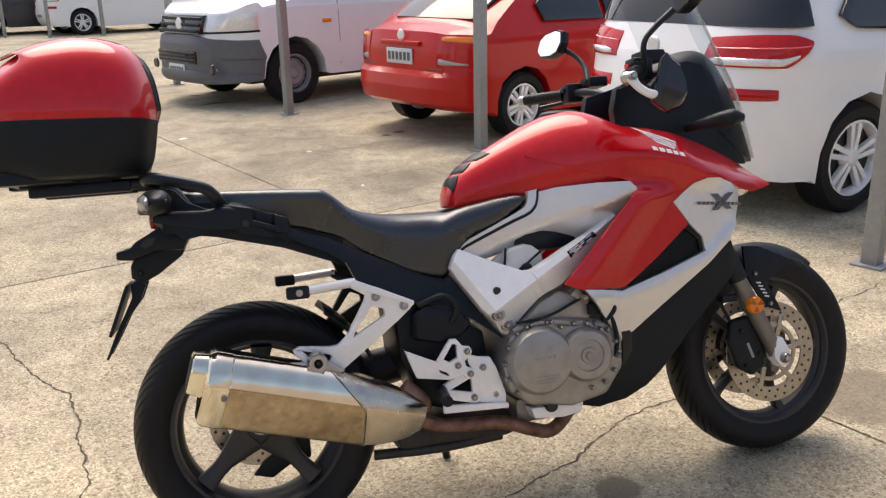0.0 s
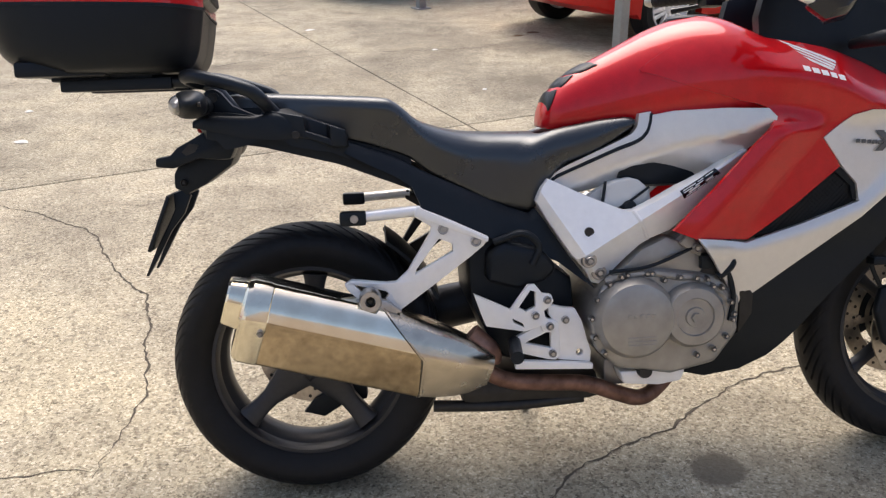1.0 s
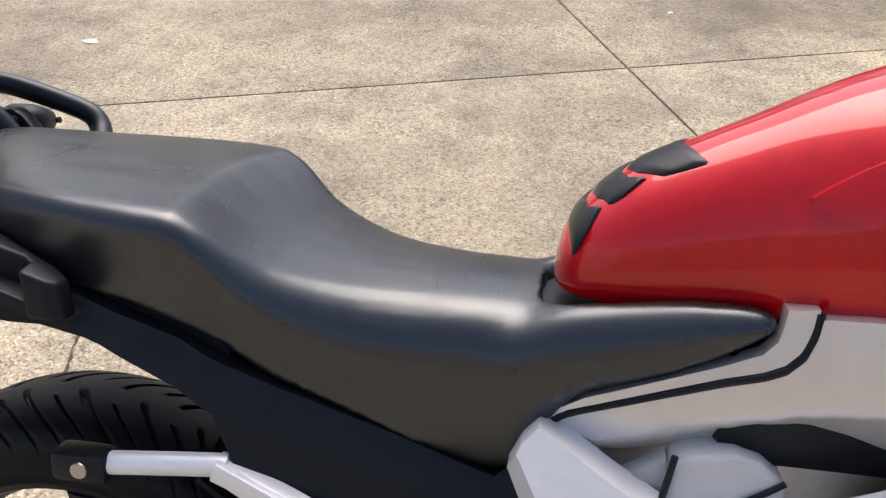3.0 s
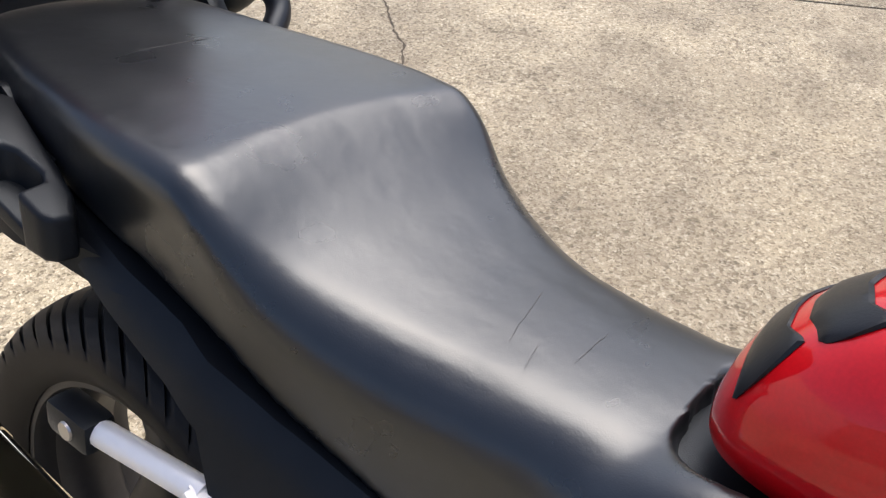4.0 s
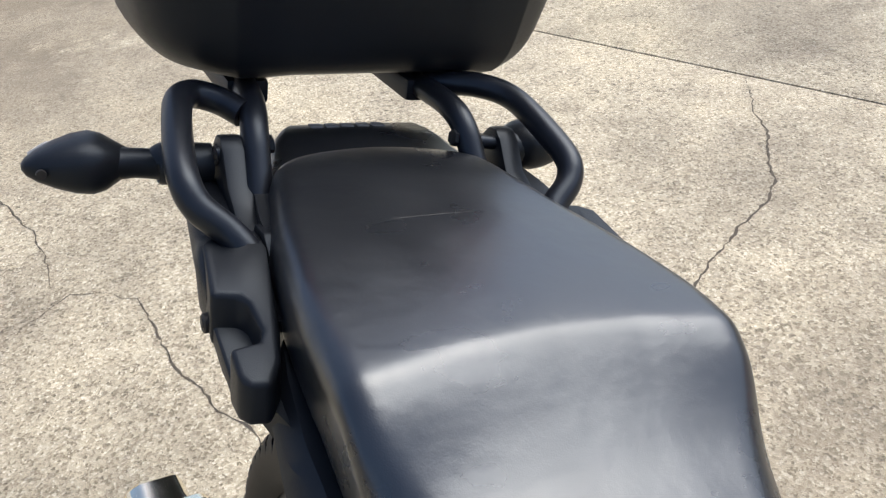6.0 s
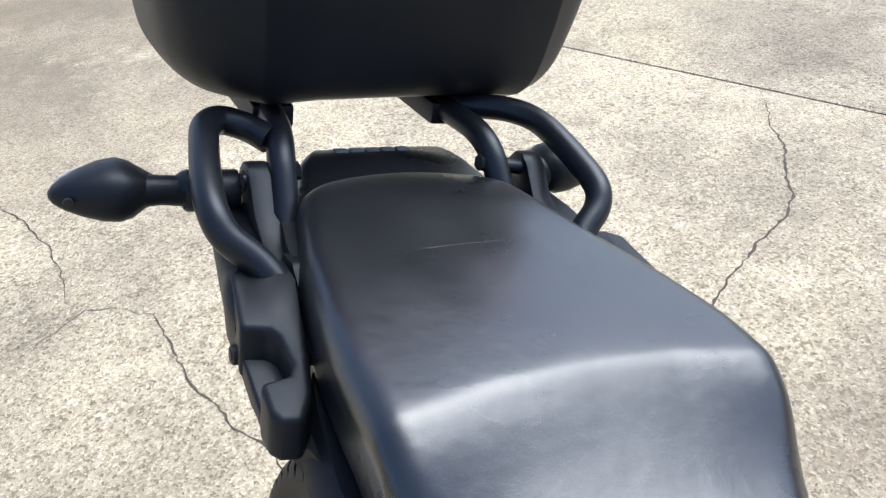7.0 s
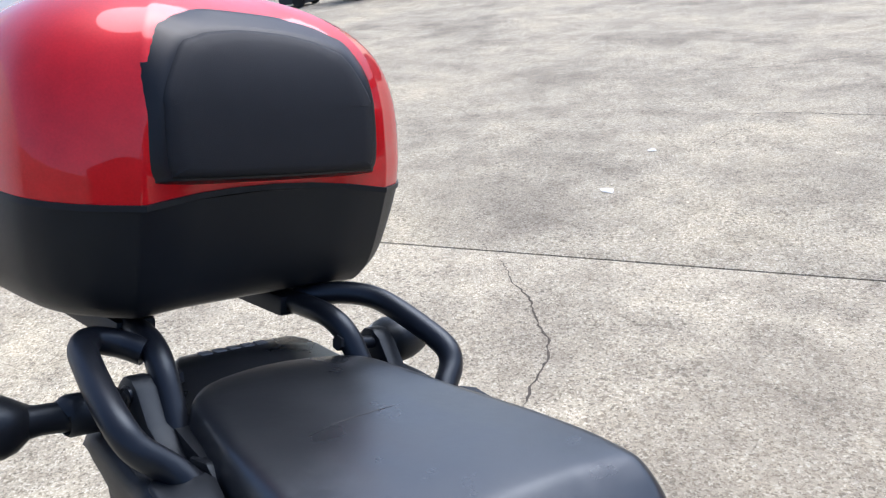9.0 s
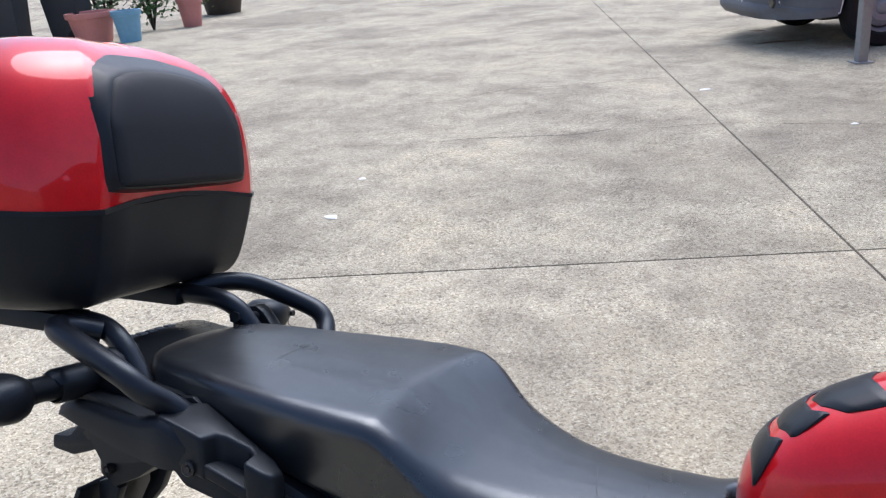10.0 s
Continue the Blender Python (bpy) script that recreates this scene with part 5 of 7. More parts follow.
def fused(b, size, rounds, lo, hi, more):
    """Melts overlapping bodies into one skin and eases it, most of all between x = lo and hi."""
    bmesh.ops.recalc_face_normals(b, faces=b.faces)
    me = bpy.data.meshes.new("tmp")
    b.to_mesh(me)
    b.free()
    ob = new("tmp", me)
    r = ob.modifiers.new("skin", 'REMESH')
    r.mode, r.voxel_size = 'VOXEL', size
    dg = bpy.context.evaluated_depsgraph_get()
    me2 = bpy.data.meshes.new_from_object(ob.evaluated_get(dg))
    bpy.data.objects.remove(ob)
    n = len(me2.vertices)
    co = np.empty(n * 3); me2.vertices.foreach_get("co", co); co = co.reshape(n, 3)
    ed = np.empty(len(me2.edges) * 2, dtype=np.int32); me2.edges.foreach_get("vertices", ed); ed = ed.reshape(-1, 2)
    deg = np.bincount(ed.ravel(), minlength=n)[:, None]
    for k in range(rounds + more):
        sm = np.zeros_like(co)
        for c in range(3):
            sm[:, c] = np.bincount(ed[:, 0], co[ed[:, 1], c], n) + np.bincount(ed[:, 1], co[ed[:, 0], c], n)
        w = 1.0 if k < rounds else np.clip(np.minimum(co[:, :1] - lo, hi - co[:, :1]) / 0.05, 0, 1)
        co += 0.6 * w * (sm / deg - co)
    # groove round the nose of the tank
    near = np.interp(co[:, 0] + 0.010, [t[0] for t in TANK_FINE], [t[2] for t in TANK_FINE], left=-1.0) + np.interp(co[:, 0], [0.56, 0.62], [0.008, 0.0]) - np.abs(co[:, 1])
    co[:, 2] -= 0.030 * np.clip(near / 0.014, 0, 1) * np.clip((co[:, 2] - 0.70) / 0.05, 0, 1) * np.clip((0.66 - co[:, 0]) / 0.05, 0, 1)
    w = np.clip(1.6 - np.abs(near) / 0.016, 0, 1)[:, None]
    for k in range(10):
        sm = np.zeros_like(co)
        for c in range(3):
            sm[:, c] = np.bincount(ed[:, 0], co[ed[:, 1], c], n) + np.bincount(ed[:, 1], co[ed[:, 0], c], n)
        co += 0.6 * w * (sm / deg - co)
    me2.vertices.foreach_set("co", co.ravel())
    out = bmesh.new()
    out.from_mesh(me2)
    bpy.data.meshes.remove(me2)
    return out
seat = part("seat", fused(b, 0.0035, 4, 0.42, 0.66, 45), VINYL, bike, "stepped black vinyl dual seat", 80)
# Black block added in the seat-tank gap to stand for its shade.
part("dark_gap_block", box((0.47, -0.080, 0.66), (0.70, 0.080, 0.772), 0.02), BLACK, bike)
# scratches worn into the vinyl
PALE_SCRATCH = mat("pale_scratch", (0.10, 0.095, 0.085), 0.6)
DARK_SCRATCH = mat("dark_crease", (0.045, 0.045, 0.045), 0.40)
def scratch(a, c, material, r, seed):
    """A hair-thin line lying on the top of the seat from a to c."""
    rnd = random.Random(seed)
    line = []
    for k in range(9):
        q = Vector(a).lerp(Vector(c), k / 8)
        x, y = q.x + rnd.uniform(-0.0004, 0.0004), q.y
        line.append((x, y, interp(x, SEAT_FINE, 1) + 0.0002 - 0.003 * (abs(y) / 0.10) ** 2))
    part("scratch", tube(line, [r * 0.3] + [r * rnd.uniform(0.6, 1.0) for _ in range(7)] + [r * 0.3], 6, 2), material, seat)
scratch((0.021, -0.116), (0.019, 0.028), PALE_SCRATCH, 0.0003, 1)
scratch((0.413, -0.050), (0.396, 0.026), DARK_SCRATCH, 0.0002, 2)
scratch((0.457, -0.036), (0.457, 0.017), DARK_SCRATCH, 0.0002, 3)
scratch((0.437, -0.066), (0.429, -0.036), DARK_SCRATCH, 0.00018, 4)
# lip of the seat behind the cushion
LIP = [(-0.228, 0.868, 0.052, 0.852), (-0.224, 0.880, 0.068, 0.848), (-0.214, 0.886, 0.082, 0.846), (-0.19, 0.886, 0.095, 0.845), (-0.165, 0.880, 0.104, 0.845), (-0.140, 0.875, 0.114, 0.845), (-0.10, 0.868, 0.128, 0.844), (-0.03, 0.856, 0.146, 0.838), (0.06, 0.838, 0.158, 0.815)]
b = loft([[(x, -w, zb), (x, -w - 0.003, zt - 0.016), (x, -w + 0.006, zt - 0.004), (x, -w * 0.86, zt), (x, 0, zt + 0.001), (x, w * 0.86, zt), (x, w - 0.006, zt - 0.004), (x, w + 0.003, zt - 0.016), (x, w, zb)] for x, zt, w, zb in smoothed(LIP, 30)])
lip = part("seat_lip", b, VINYL, seat, "rear lip of the seat", 60)
for i in range(5):
    part("emboss_bar", box((-0.213, -0.050 + i * 0.0175, 0.8862), (-0.202, -0.037 + i * 0.0175, 0.8884), 0.0006), mat("seat_emboss", (0.16, 0.165, 0.17), 0.4), lip)
# tail plastics
def tail_depth(x, z):
    return 0.168 + 0.030 * min(1, max(0, (x + 0.25) / 0.25)) - 0.045 * max(0, min(1, (x - 0.06) / 0.10))
for s in (1, -1):
    b = shell([(-0.176, 0.850), (-0.150, 0.856), (-0.110, 0.853), (-0.078, 0.848), (-0.036, 0.842), (-0.009, 0.826), (0.023, 0.808), (0.064, 0.797), (0.097, 0.786), (0.138, 0.774), (0.163, 0.769), (0.163, 0.727), (0.129, 0.747), (0.088, 0.767), (0.046, 0.775), (0.008, 0.783), (-0.013, 0.800), (-0.047, 0.798), (-0.090, 0.786), (-0.125, 0.780), (-0.141, 0.800), (-0.156, 0.826), (-0.174, 0.843)], tail_depth, 0.035, 0.02, side=s)
    tail = part("tail_cover", b, BLACK, bike, "matt black tail side cover")
    yo = lambda x, z: -s * (tail_depth(x, z) + 0.002)
    bolts([(-0.091, yo(-0.091, 0.826), 0.826)], 0.0105, DARKMETAL, tail, out=-s, h=0.003)
    flip = lambda pts: [(x, -s * y, z) for x, y, z in pts]
    # sloping top of the cover, from the lamp stalk to the hook
    deck = [(-0.186, 0.122, 0.186, 0.842, 0.840, 0.826), (-0.165, 0.128, 0.190, 0.848, 0.848, 0.822), (-0.14, 0.132, 0.192, 0.848, 0.850, 0.816), (-0.10, 0.134, 0.196, 0.842, 0.848, 0.806), (-0.06, 0.138, 0.200, 0.834, 0.847, 0.800), (-0.02, 0.142, 0.206, 0.832, 0.852, 0.797), (0.012, 0.146, 0.204, 0.826, 0.838, 0.800)]
    dk = loft([flip([(x, yi, zl), (x, yi, zi), (x, yi + 0.35 * (yo_ - yi), zi - 0.002), (x, yo_ - 0.014, zo), (x, yo_ - 0.004, zo - 0.003), (x, yo_, zo - 0.012), (x, yo_ - 0.004, zl)]) for x, yi, yo_, zi, zo, zl in smoothed(deck, 26)])
    part("cover_deck", dk, BLACK, tail, "", 50)
    # arm that carries the rails
    arm = prism([(-0.178, 0.850), (-0.170, 0.888), (-0.158, 0.901), (-0.143, 0.903), (-0.130, 0.895), (-0.108, 0.868), (-0.070, 0.850), (-0.030, 0.842), (-0.020, 0.825), (-0.10, 0.825)], min(-s * 0.136, -s * 0.160), max(-s * 0.136, -s * 0.160), 0.006)
    ra = part("rail_arm", arm, BLACK, tail)
    bolts([(-0.148, -s * 0.160, 0.884)], 0.0105, DARKMETAL, ra, out=-s, h=0.003)
    # luggage hook: a block with a mouth open to the outside
    def slab_(pts, top, deep, bev=0.005):
        bb = bmesh.new()
        f = bb.faces.new([bb.verts.new((x, -s * y, top(x))) for x, y in pts])
        e = bmesh.ops.extrude_face_region(bb, geom=[f])
        bmesh.ops.translate(bb, vec=(0.004, 0, -deep), verts=[v for v in e["geom"] if isinstance(v, bmesh.types.BMVert)])
        for v in e["geom"]:
            if isinstance(v, bmesh.types.BMVert):
                v.co.z += 0.38 * deep * min(1, max(0, (v.co.x - 0.090) / 0.05))
        bmesh.ops.recalc_face_normals(bb, faces=bb.faces)
        return soften(bb, bev, 3)
    ht = lambda x: 0.858 - 0.36 * max(0, x + 0.01) - 0.10 * max(0, -0.01 - x)
    hk = slab_([(-0.046, 0.150), (-0.044, 0.186), (-0.028, 0.199), (0.034, 0.206), (0.038, 0.184), (0.046, 0.179), (0.072, 0.175), (0.081, 0.180), (0.084, 0.203), (0.108, 0.202), (0.117, 0.196), (0.119, 0.180), (0.100, 0.168), (0.072, 0.161), (0.0, 0.153), (-0.03, 0.149)], ht, 0.046)
    h = part("luggage_hook", hk, BLACK, tail, "matt black luggage hook with an open mouth", 50)
    part("hook_floor", slab_([(0.030, 0.165), (0.030, 0.204), (0.090, 0.201), (0.090, 0.165)], lambda x: ht(x) - 0.028, 0.016, 0.003), BLACK, h)
    bolts([(0.018, -s * 0.206, 0.806)], 0.0085, DARKMETAL, h, out=-s, h=0.003)
    # lamp carrier below
    b = prism([(-0.281, 0.765), (-0.252, 0.768), (-0.236, 0.785), (-0.203, 0.802), (-0.172, 0.820), (-0.11, 0.800), (-0.118, 0.775), (-0.127, 0.757), (-0.15, 0.757), (-0.192, 0.761), (-0.246, 0.742), (-0.282, 0.746)], -s * 0.112, -s * 0.05, 0.006)
    lc = part("lamp_carrier", b, BLACK, bike)
    part("carrier_recess", prism([(-0.226, 0.776), (-0.209, 0.793), (-0.190, 0.790), (-0.198, 0.775), (-0.217, 0.768)], -s * 0.1135, -s * 0.11, 0), DARKMETAL, lc)
b = loft([[(x, -w, zb), (x, -w, zt), (x, w, zt), (x, w, zb)] for x, w, zt, zb in ((-0.195, 0.08, 0.862, 0.83), (-0.17, 0.125, 0.866, 0.80), (-0.05, 0.145, 0.862, 0.78), (0.10, 0.145, 0.83, 0.74), (0.25, 0.14, 0.78, 0.68))])
part("subframe_cover", b, BLACK, bike)
# number-plate hanger with two tongues
b = prism([(-0.248, 0.742), (-0.193, 0.790), (-0.115, 0.790), (-0.127, 0.757), (-0.134, 0.741), (-0.165, 0.720), (-0.192, 0.701), (-0.222, 0.687), (-0.234, 0.678), (-0.243, 0.689), (-0.258, 0.696), (-0.257, 0.726)], -0.058, 0.058, 0.006)
ph = part("plate_hanger", b, BLACK, bike, "black number-plate hanger")
bolts([(-0.236, -0.059, 0.708)], 0.008, DARKMETAL, ph)
for s in (1, -1):
    b = prism([(-0.262, 0.684), (-0.243, 0.692), (-0.225, 0.680), (-0.242, 0.640), (-0.272, 0.604), (-0.302, 0.551), (-0.330, 0.505), (-0.335, 0.507), (-0.307, 0.567), (-0.280, 0.615), (-0.262, 0.650)], -s * 0.056, -s * 0.040, 0.003)
    part("tongue", b, BLACK, ph)
b = prism([(-0.271, 0.684), (-0.264, 0.680), (-0.314, 0.563), (-0.321, 0.566)], -0.085, 0.085, 0.002)
part("number_plate", b, BLACK, ph)
b = box((-0.205, -0.05, 0.81), (-0.16, 0.05, 0.85), 0.012)
part("tail_lamp", b, REDLENS, bike, "red tail lamp")

# lower side covers below the seat
def cover_depth(x, z):
    top = interp(x, SEAT, 3)
    below = max(0, top - z)
    return interp(x, SEAT, 4) - 0.008 + min(0.07, 0.95 * min(below, 0.024) + 0.26 * max(0, below - 0.024))
for s in (1, -1):
    b = shell([(0.06, 0.808), (0.142, 0.778), (0.209, 0.754), (0.293, 0.709), (0.377, 0.669), (0.461, 0.629), (0.505, 0.614), (0.520, 0.625), (0.583, 0.526), (0.640, 0.448), (0.60, 0.478), (0.56, 0.51), (0.513, 0.53), (0.464, 0.55), (0.406, 0.572), (0.355, 0.592), (0.297, 0.624), (0.268, 0.640), (0.247, 0.689), (0.213, 0.713), (0.163, 0.737), (0.10, 0.770)], cover_depth, 0.03, 0.012, side=s)
    part("side_cover", b, BLACK, bike, "matt black side cover", 22)

# frame spar, aluminium: two faces meeting along a straight fold, and a bevelled rear edge
FOLD = ((0.617, 0.536), (0.854, 0.674))
REAR_FOLD = ((0.533, 0.652), (0.634, 0.488))
def frame_depth(x, z):
    up = z - (0.536 + 0.582 * (x - 0.617))
    rear = (0.851 * (0.533 - x) + 0.525 * (0.652 - z))
    return 0.205 - 0.03 * max(0, (x - 0.85) / 0.15) - 0.36 * max(0, up) - 0.50 * max(0, -up) - 0.9 * max(0, rear)
for s in (1, -1):
    b = shell([(0.545, 0.690), (0.584, 0.671), (0.616, 0.655), (0.690, 0.624), (0.704, 0.619), (0.722, 0.620), (0.764, 0.640), (0.815, 0.667), (0.893, 0.702), (0.96, 0.742), (1.0, 0.72), (0.90, 0.655), (0.815, 0.583), (0.801, 0.572), (0.756, 0.557), (0.734, 0.545), (0.706, 0.520), (0.662, 0.474), (0.648, 0.458), (0.634, 0.460), (0.617, 0.492), (0.582, 0.532), (0.538, 0.604), (0.518, 0.642), (0.530, 0.672)], frame_depth, 0.045, 0.04, side=s, folds=(FOLD, REAR_FOLD))
    fr = part("frame_spar", b, ALU, bike, "satin aluminium frame spar with a fold", 18)
    for x, z in ((0.617, 0.519), (0.645, 0.487)):
        part("washer", lathe([(0, -0.003), (0.0155, -0.003), (0.017, 0.0), (0.017, 0.014), (0, 0.014)], 20, (x, -s * frame_depth(x, z), z) if s > 0 else (x, -s * frame_depth(x, z) - 0.011, z)), STEEL, fr)
        bolts([(x, -s * (frame_depth(x, z) + 0.003), z)], 0.0105, STEEL, fr, out=-s, h=0.009)
    part("frame_hole", lathe([(0, -0.0022), (0.010, -0.0022), (0.010, 0.006), (0, 0.006)], 18, (0.619, -s * (frame_depth(0.619, 0.579) + 0.001), 0.579)), DARKMETAL, fr)
    run = [(0.714, 0.621), (0.722, 0.608), (0.731, 0.598), (0.741, 0.578), (0.751, 0.557)]
    line = [(x, -s * (frame_depth(x, z) - 0.001), z) for x, z in (Vector(run[0]).lerp(Vector(run[-1]), k / 36) for k in range(37))]
    part("weld_bead", tube(line, [0.0042 + 0.0007 * (k % 2) for k in range(37)], 8, 1, None, False), ALU, fr)
    if s > 0:
        mk = bmesh.new()
        shell([(0.720, 0.570), (0.722, 0.553), (0.736, 0.553), (0.739, 0.562), (0.735, 0.570)], lambda x, z: frame_depth(x, z) + 0.0014, 0.003, 0.05, mk, 1)
        part("embossed_mark", mk, ALU, fr)
        lab = shell([(0.811, 0.659), (0.822, 0.642), (0.905, 0.692), (0.890, 0.704)], lambda x, z: frame_depth(x, z) + 0.0015, 0.003, 0.05, side=1, folds=(FOLD,))
        st = part("rating_label", lab, GLASSY, fr, "black sticker with white print bars")
        pr = bmesh.new()
        for row, (f, parts) in enumerate(((0.16, ((0.06, 0.40), (0.45, 0.62), (0.68, 0.90))), (0.36, ((0.05, 0.30), (0.36, 0.58))), (0.60, ((0.16, 0.84),)), (0.84, ((0.06, 0.34), (0.38, 0.62), (0.66, 0.94))))):
            for a, c in parts:
                lo, hi = (f - 0.035, f + 0.035) if row != 2 else (f - 0.10, f + 0.10)
                at = lambda u, v: (0.811 + 0.080 * u + 0.011 * v, 0.659 + 0.0465 * u - 0.017 * v)
                shell([at(a, hi), at(c, hi), at(c, lo), at(a, lo)], lambda x, z: frame_depth(x, z) + 0.0026, 0.002, 0.05, pr, 1)
        part("label_print", pr, WHITE, st)

# silver tank-side covers: an outer strip, a dark seal, the cover with its stepped lower lip
STEP_LINE = [(0.56, 0.640), (0.615, 0.665), (0.665, 0.688), (0.703, 0.705), (0.742, 0.717), (0.78, 0.729), (0.817, 0.744), (0.854, 0.754), (0.905, 0.763), (0.96, 0.776), (1.02, 0.800)]
def side_depth(x, z):
    d = float(np.interp(x, [0.54, 0.62, 0.78, 0.90, 1.02], [0.098, 0.108, 0.128, 0.180, 0.212])) + 0.006 * math.sin((z - 0.66) / 0.17 * math.pi)
    below = interp(x, STEP_LINE, 1) - z
    t = min(1, max(0, below / 0.006))
    return d - 0.004 * t - 0.70 * max(0, below)
SEAL = [(0.551, 0.677), (0.570, 0.693), (0.626, 0.717), (0.664, 0.733), (0.703, 0.749), (0.735, 0.760), (0.752, 0.769), (0.765, 0.784), (0.772, 0.805), (0.774, 0.822)]
for s in (1, -1):
    b = shell([(x + 0.002, z - 0.004) for x, z in SEAL] + [(0.82, 0.826), (0.92, 0.829), (1.0, 0.826), (1.016, 0.808), (1.012, 0.784), (0.972, 0.742), (0.92, 0.704), (0.897, 0.686), (0.862, 0.674), (0.840, 0.679), (0.816, 0.690), (0.785, 0.693), (0.746, 0.687), (0.707, 0.677), (0.66, 0.662), (0.62, 0.654), (0.60, 0.661)], side_depth, 0.02, 0.011, side=s)
    sc = part("tank_side_cover", b, SILVER, bike, "silver side cover below the tank", 40)
    b = shell([(0.543, 0.682), (0.550, 0.690), (0.585, 0.713), (0.648, 0.741), (0.702, 0.765), (0.732, 0.780), (0.743, 0.793), (0.746, 0.806), (0.748, 0.822)] + [(x - 0.001, z + 0.004) for x, z in SEAL[::-1]], lambda x, z: side_depth(x, z + 0.02) + 0.001, 0.02, 0.02, side=s)
    part("outer_strip", b, SILVER, sc, "", 40)
    part("cover_seal", tube([(x, -s * (side_depth(x, z + 0.02) - 0.001), z) for x, z in SEAL], 0.0042, 8, 4), BLACK, sc)

# red fairing
RIDGE = [(0.754, 0.917, 0.110), (0.80, 0.921, 0.130), (0.851, 0.923, 0.154), (0.977, 0.910, 0.202), (1.107, 0.888, 0.230), (1.163, 0.869, 0.236), (1.228, 0.835, 0.230), (1.32, 0.81, 0.198), (1.42, 0.79, 0.145), (1.48, 0.78, 0.105)]
def tank_width(x, z):
    zt, w, zb = (interp(x, TANK_FINE, c) for c in (1, 2, 3))
    zm = zb + 0.30 * (zt - zb)
    if z <= zm:
        return w
    return w * math.sin(math.acos(min(1, (z - zm) / (zt - zm)) ** (1 / 0.90))) ** 0.88
def soft(v, w=0.010):
    return 0.5 * (v + math.sqrt(v * v + w * w))
def fair_depth(x, z):
    zr, yr = interp(x, RIDGE, 1), interp(x, RIDGE, 2)
    upper = yr - 1.15 * soft(z - zr) - 0.34 * min(0.10, soft(zr - z))
    if x < 1.12:
        tw = tank_width(x, z) + 0.006
        upper = tw + soft(upper - tw) - 0.003
    # the leg of the fairing folds along a slanting crease
    d = ((x - 0.841) * 0.277 - (z - 0.561) * 0.241) / 0.367
    leg = 0.236 - 0.42 * min(0.075, max(0, d)) - 0.16 * max(0, -d) - 0.15 * max(0, 0.58 - z)
    leg = min(leg, float(np.interp(x, [1.15, 1.30, 1.42], [0.30, 0.205, 0.150])))
    t = min(1, max(0, (z - 0.775) / 0.05))
    t = t * t * (3 - 2 * t)
    return leg * (1 - t) + upper * t
def silver_depth(x, z):
    fold = float(np.interp(x, [0.84, 0.96, 1.08, 1.21, 1.30], [0.560, 0.545, 0.575, 0.622, 0.70]))
    low = fold - 0.016
    return fair_depth(x, max(z, fold)) + 0.014 - 0.24 * max(0, low - z) - 0.45 * min(0.022, soft(z - low, 0.004))
for s in (1, -1):
    b = shell([(0.755, 0.917), (0.775, 0.933), (0.794, 0.946), (0.823, 0.964), (0.879, 0.978), (0.952, 0.981), (1.022, 0.975), (1.094, 0.962), (1.146, 0.950), (1.20, 0.935), (1.25, 0.918), (1.297, 0.898), (1.36, 0.868), (1.407, 0.838), (1.44, 0.808), (1.46, 0.782), (1.43, 0.772), (1.39, 0.768), (1.339, 0.778), (1.300, 0.800), (1.262, 0.812), (1.215, 0.812), (1.18, 0.800), (1.125, 0.762), (1.163, 0.698), (1.066, 0.620), (0.964, 0.548), (0.922, 0.551), (0.84, 0.558), (0.79, 0.578), (0.83, 0.618), (0.875, 0.661), (0.915, 0.703), (0.955, 0.745), (0.980, 0.770), (0.998, 0.785), (1.009, 0.800), (1.010, 0.815), (1.000, 0.828), (0.980, 0.836), (0.945, 0.844), (0.89, 0.863), (0.83, 0.885), (0.79, 0.901), (0.755, 0.912)], fair_depth, 0.012, 0.0125, side=s)
    part("fairing", b, RED, bike, "glossy metallic red side fairing", 40)
    b = shell([(1.122, 0.760), (1.150, 0.782), (1.183, 0.806), (1.22, 0.816), (1.262, 0.814), (1.30, 0.796), (1.325, 0.772), (1.318, 0.735), (1.300, 0.69), (1.284, 0.648), (1.214, 0.590), (1.08, 0.498), (0.953, 0.404), (0.925, 0.445), (0.88, 0.51), (0.839, 0.561), (0.90, 0.552), (0.958, 0.542), (1.08, 0.578), (1.206, 0.622), (1.200, 0.66), (1.168, 0.695)], silver_depth, 0.012, 0.0125, side=s)
    sp = part("side_panel", b, SILVER, bike, "silver lower side panel")
    grille = [(0.964, 0.545), (1.163, 0.695), (1.216, 0.690), (1.232, 0.625), (1.08, 0.574)]
    b = shell(grille, lambda x, z: fair_depth(x, z) - 0.016, 0.006, 0.03, side=s)
    gr = part("side_grille", b, DARKMETAL, bike, "black mesh side grille")
    part("grille_frame", shell([(1.150, 0.690), (1.172, 0.702), (1.214, 0.668), (1.216, 0.626), (1.196, 0.624), (1.190, 0.655)], lambda x, z: fair_depth(x, z) - 0.004, 0.012, 0.03, side=s), BLACK, gr)
    ms = bmesh.new()
    inside = lambda x, z: all((q[0] - p[0]) * (z - p[1]) - (q[1] - p[1]) * (x - p[0]) < 0 for p, q in zip(grille, grille[1:] + grille[:1]))
    for d in (1, -1):
        for i in range(-14, 42):
            run = [(0.96 + 0.006 * k, 0.57 + d * (0.006 * k - 0.011 * i)) for k in range(48)]
            run = [q for q in run if inside(*q)]
            if len(run) > 1:
                ends = run[0], run[-1]
                tube([(x, -s * (fair_depth(x, z) - 0.0125), z) for x, z in ends], 0.0013, 4, 1, ms, False)
    part("mesh", ms, BLACK, gr)
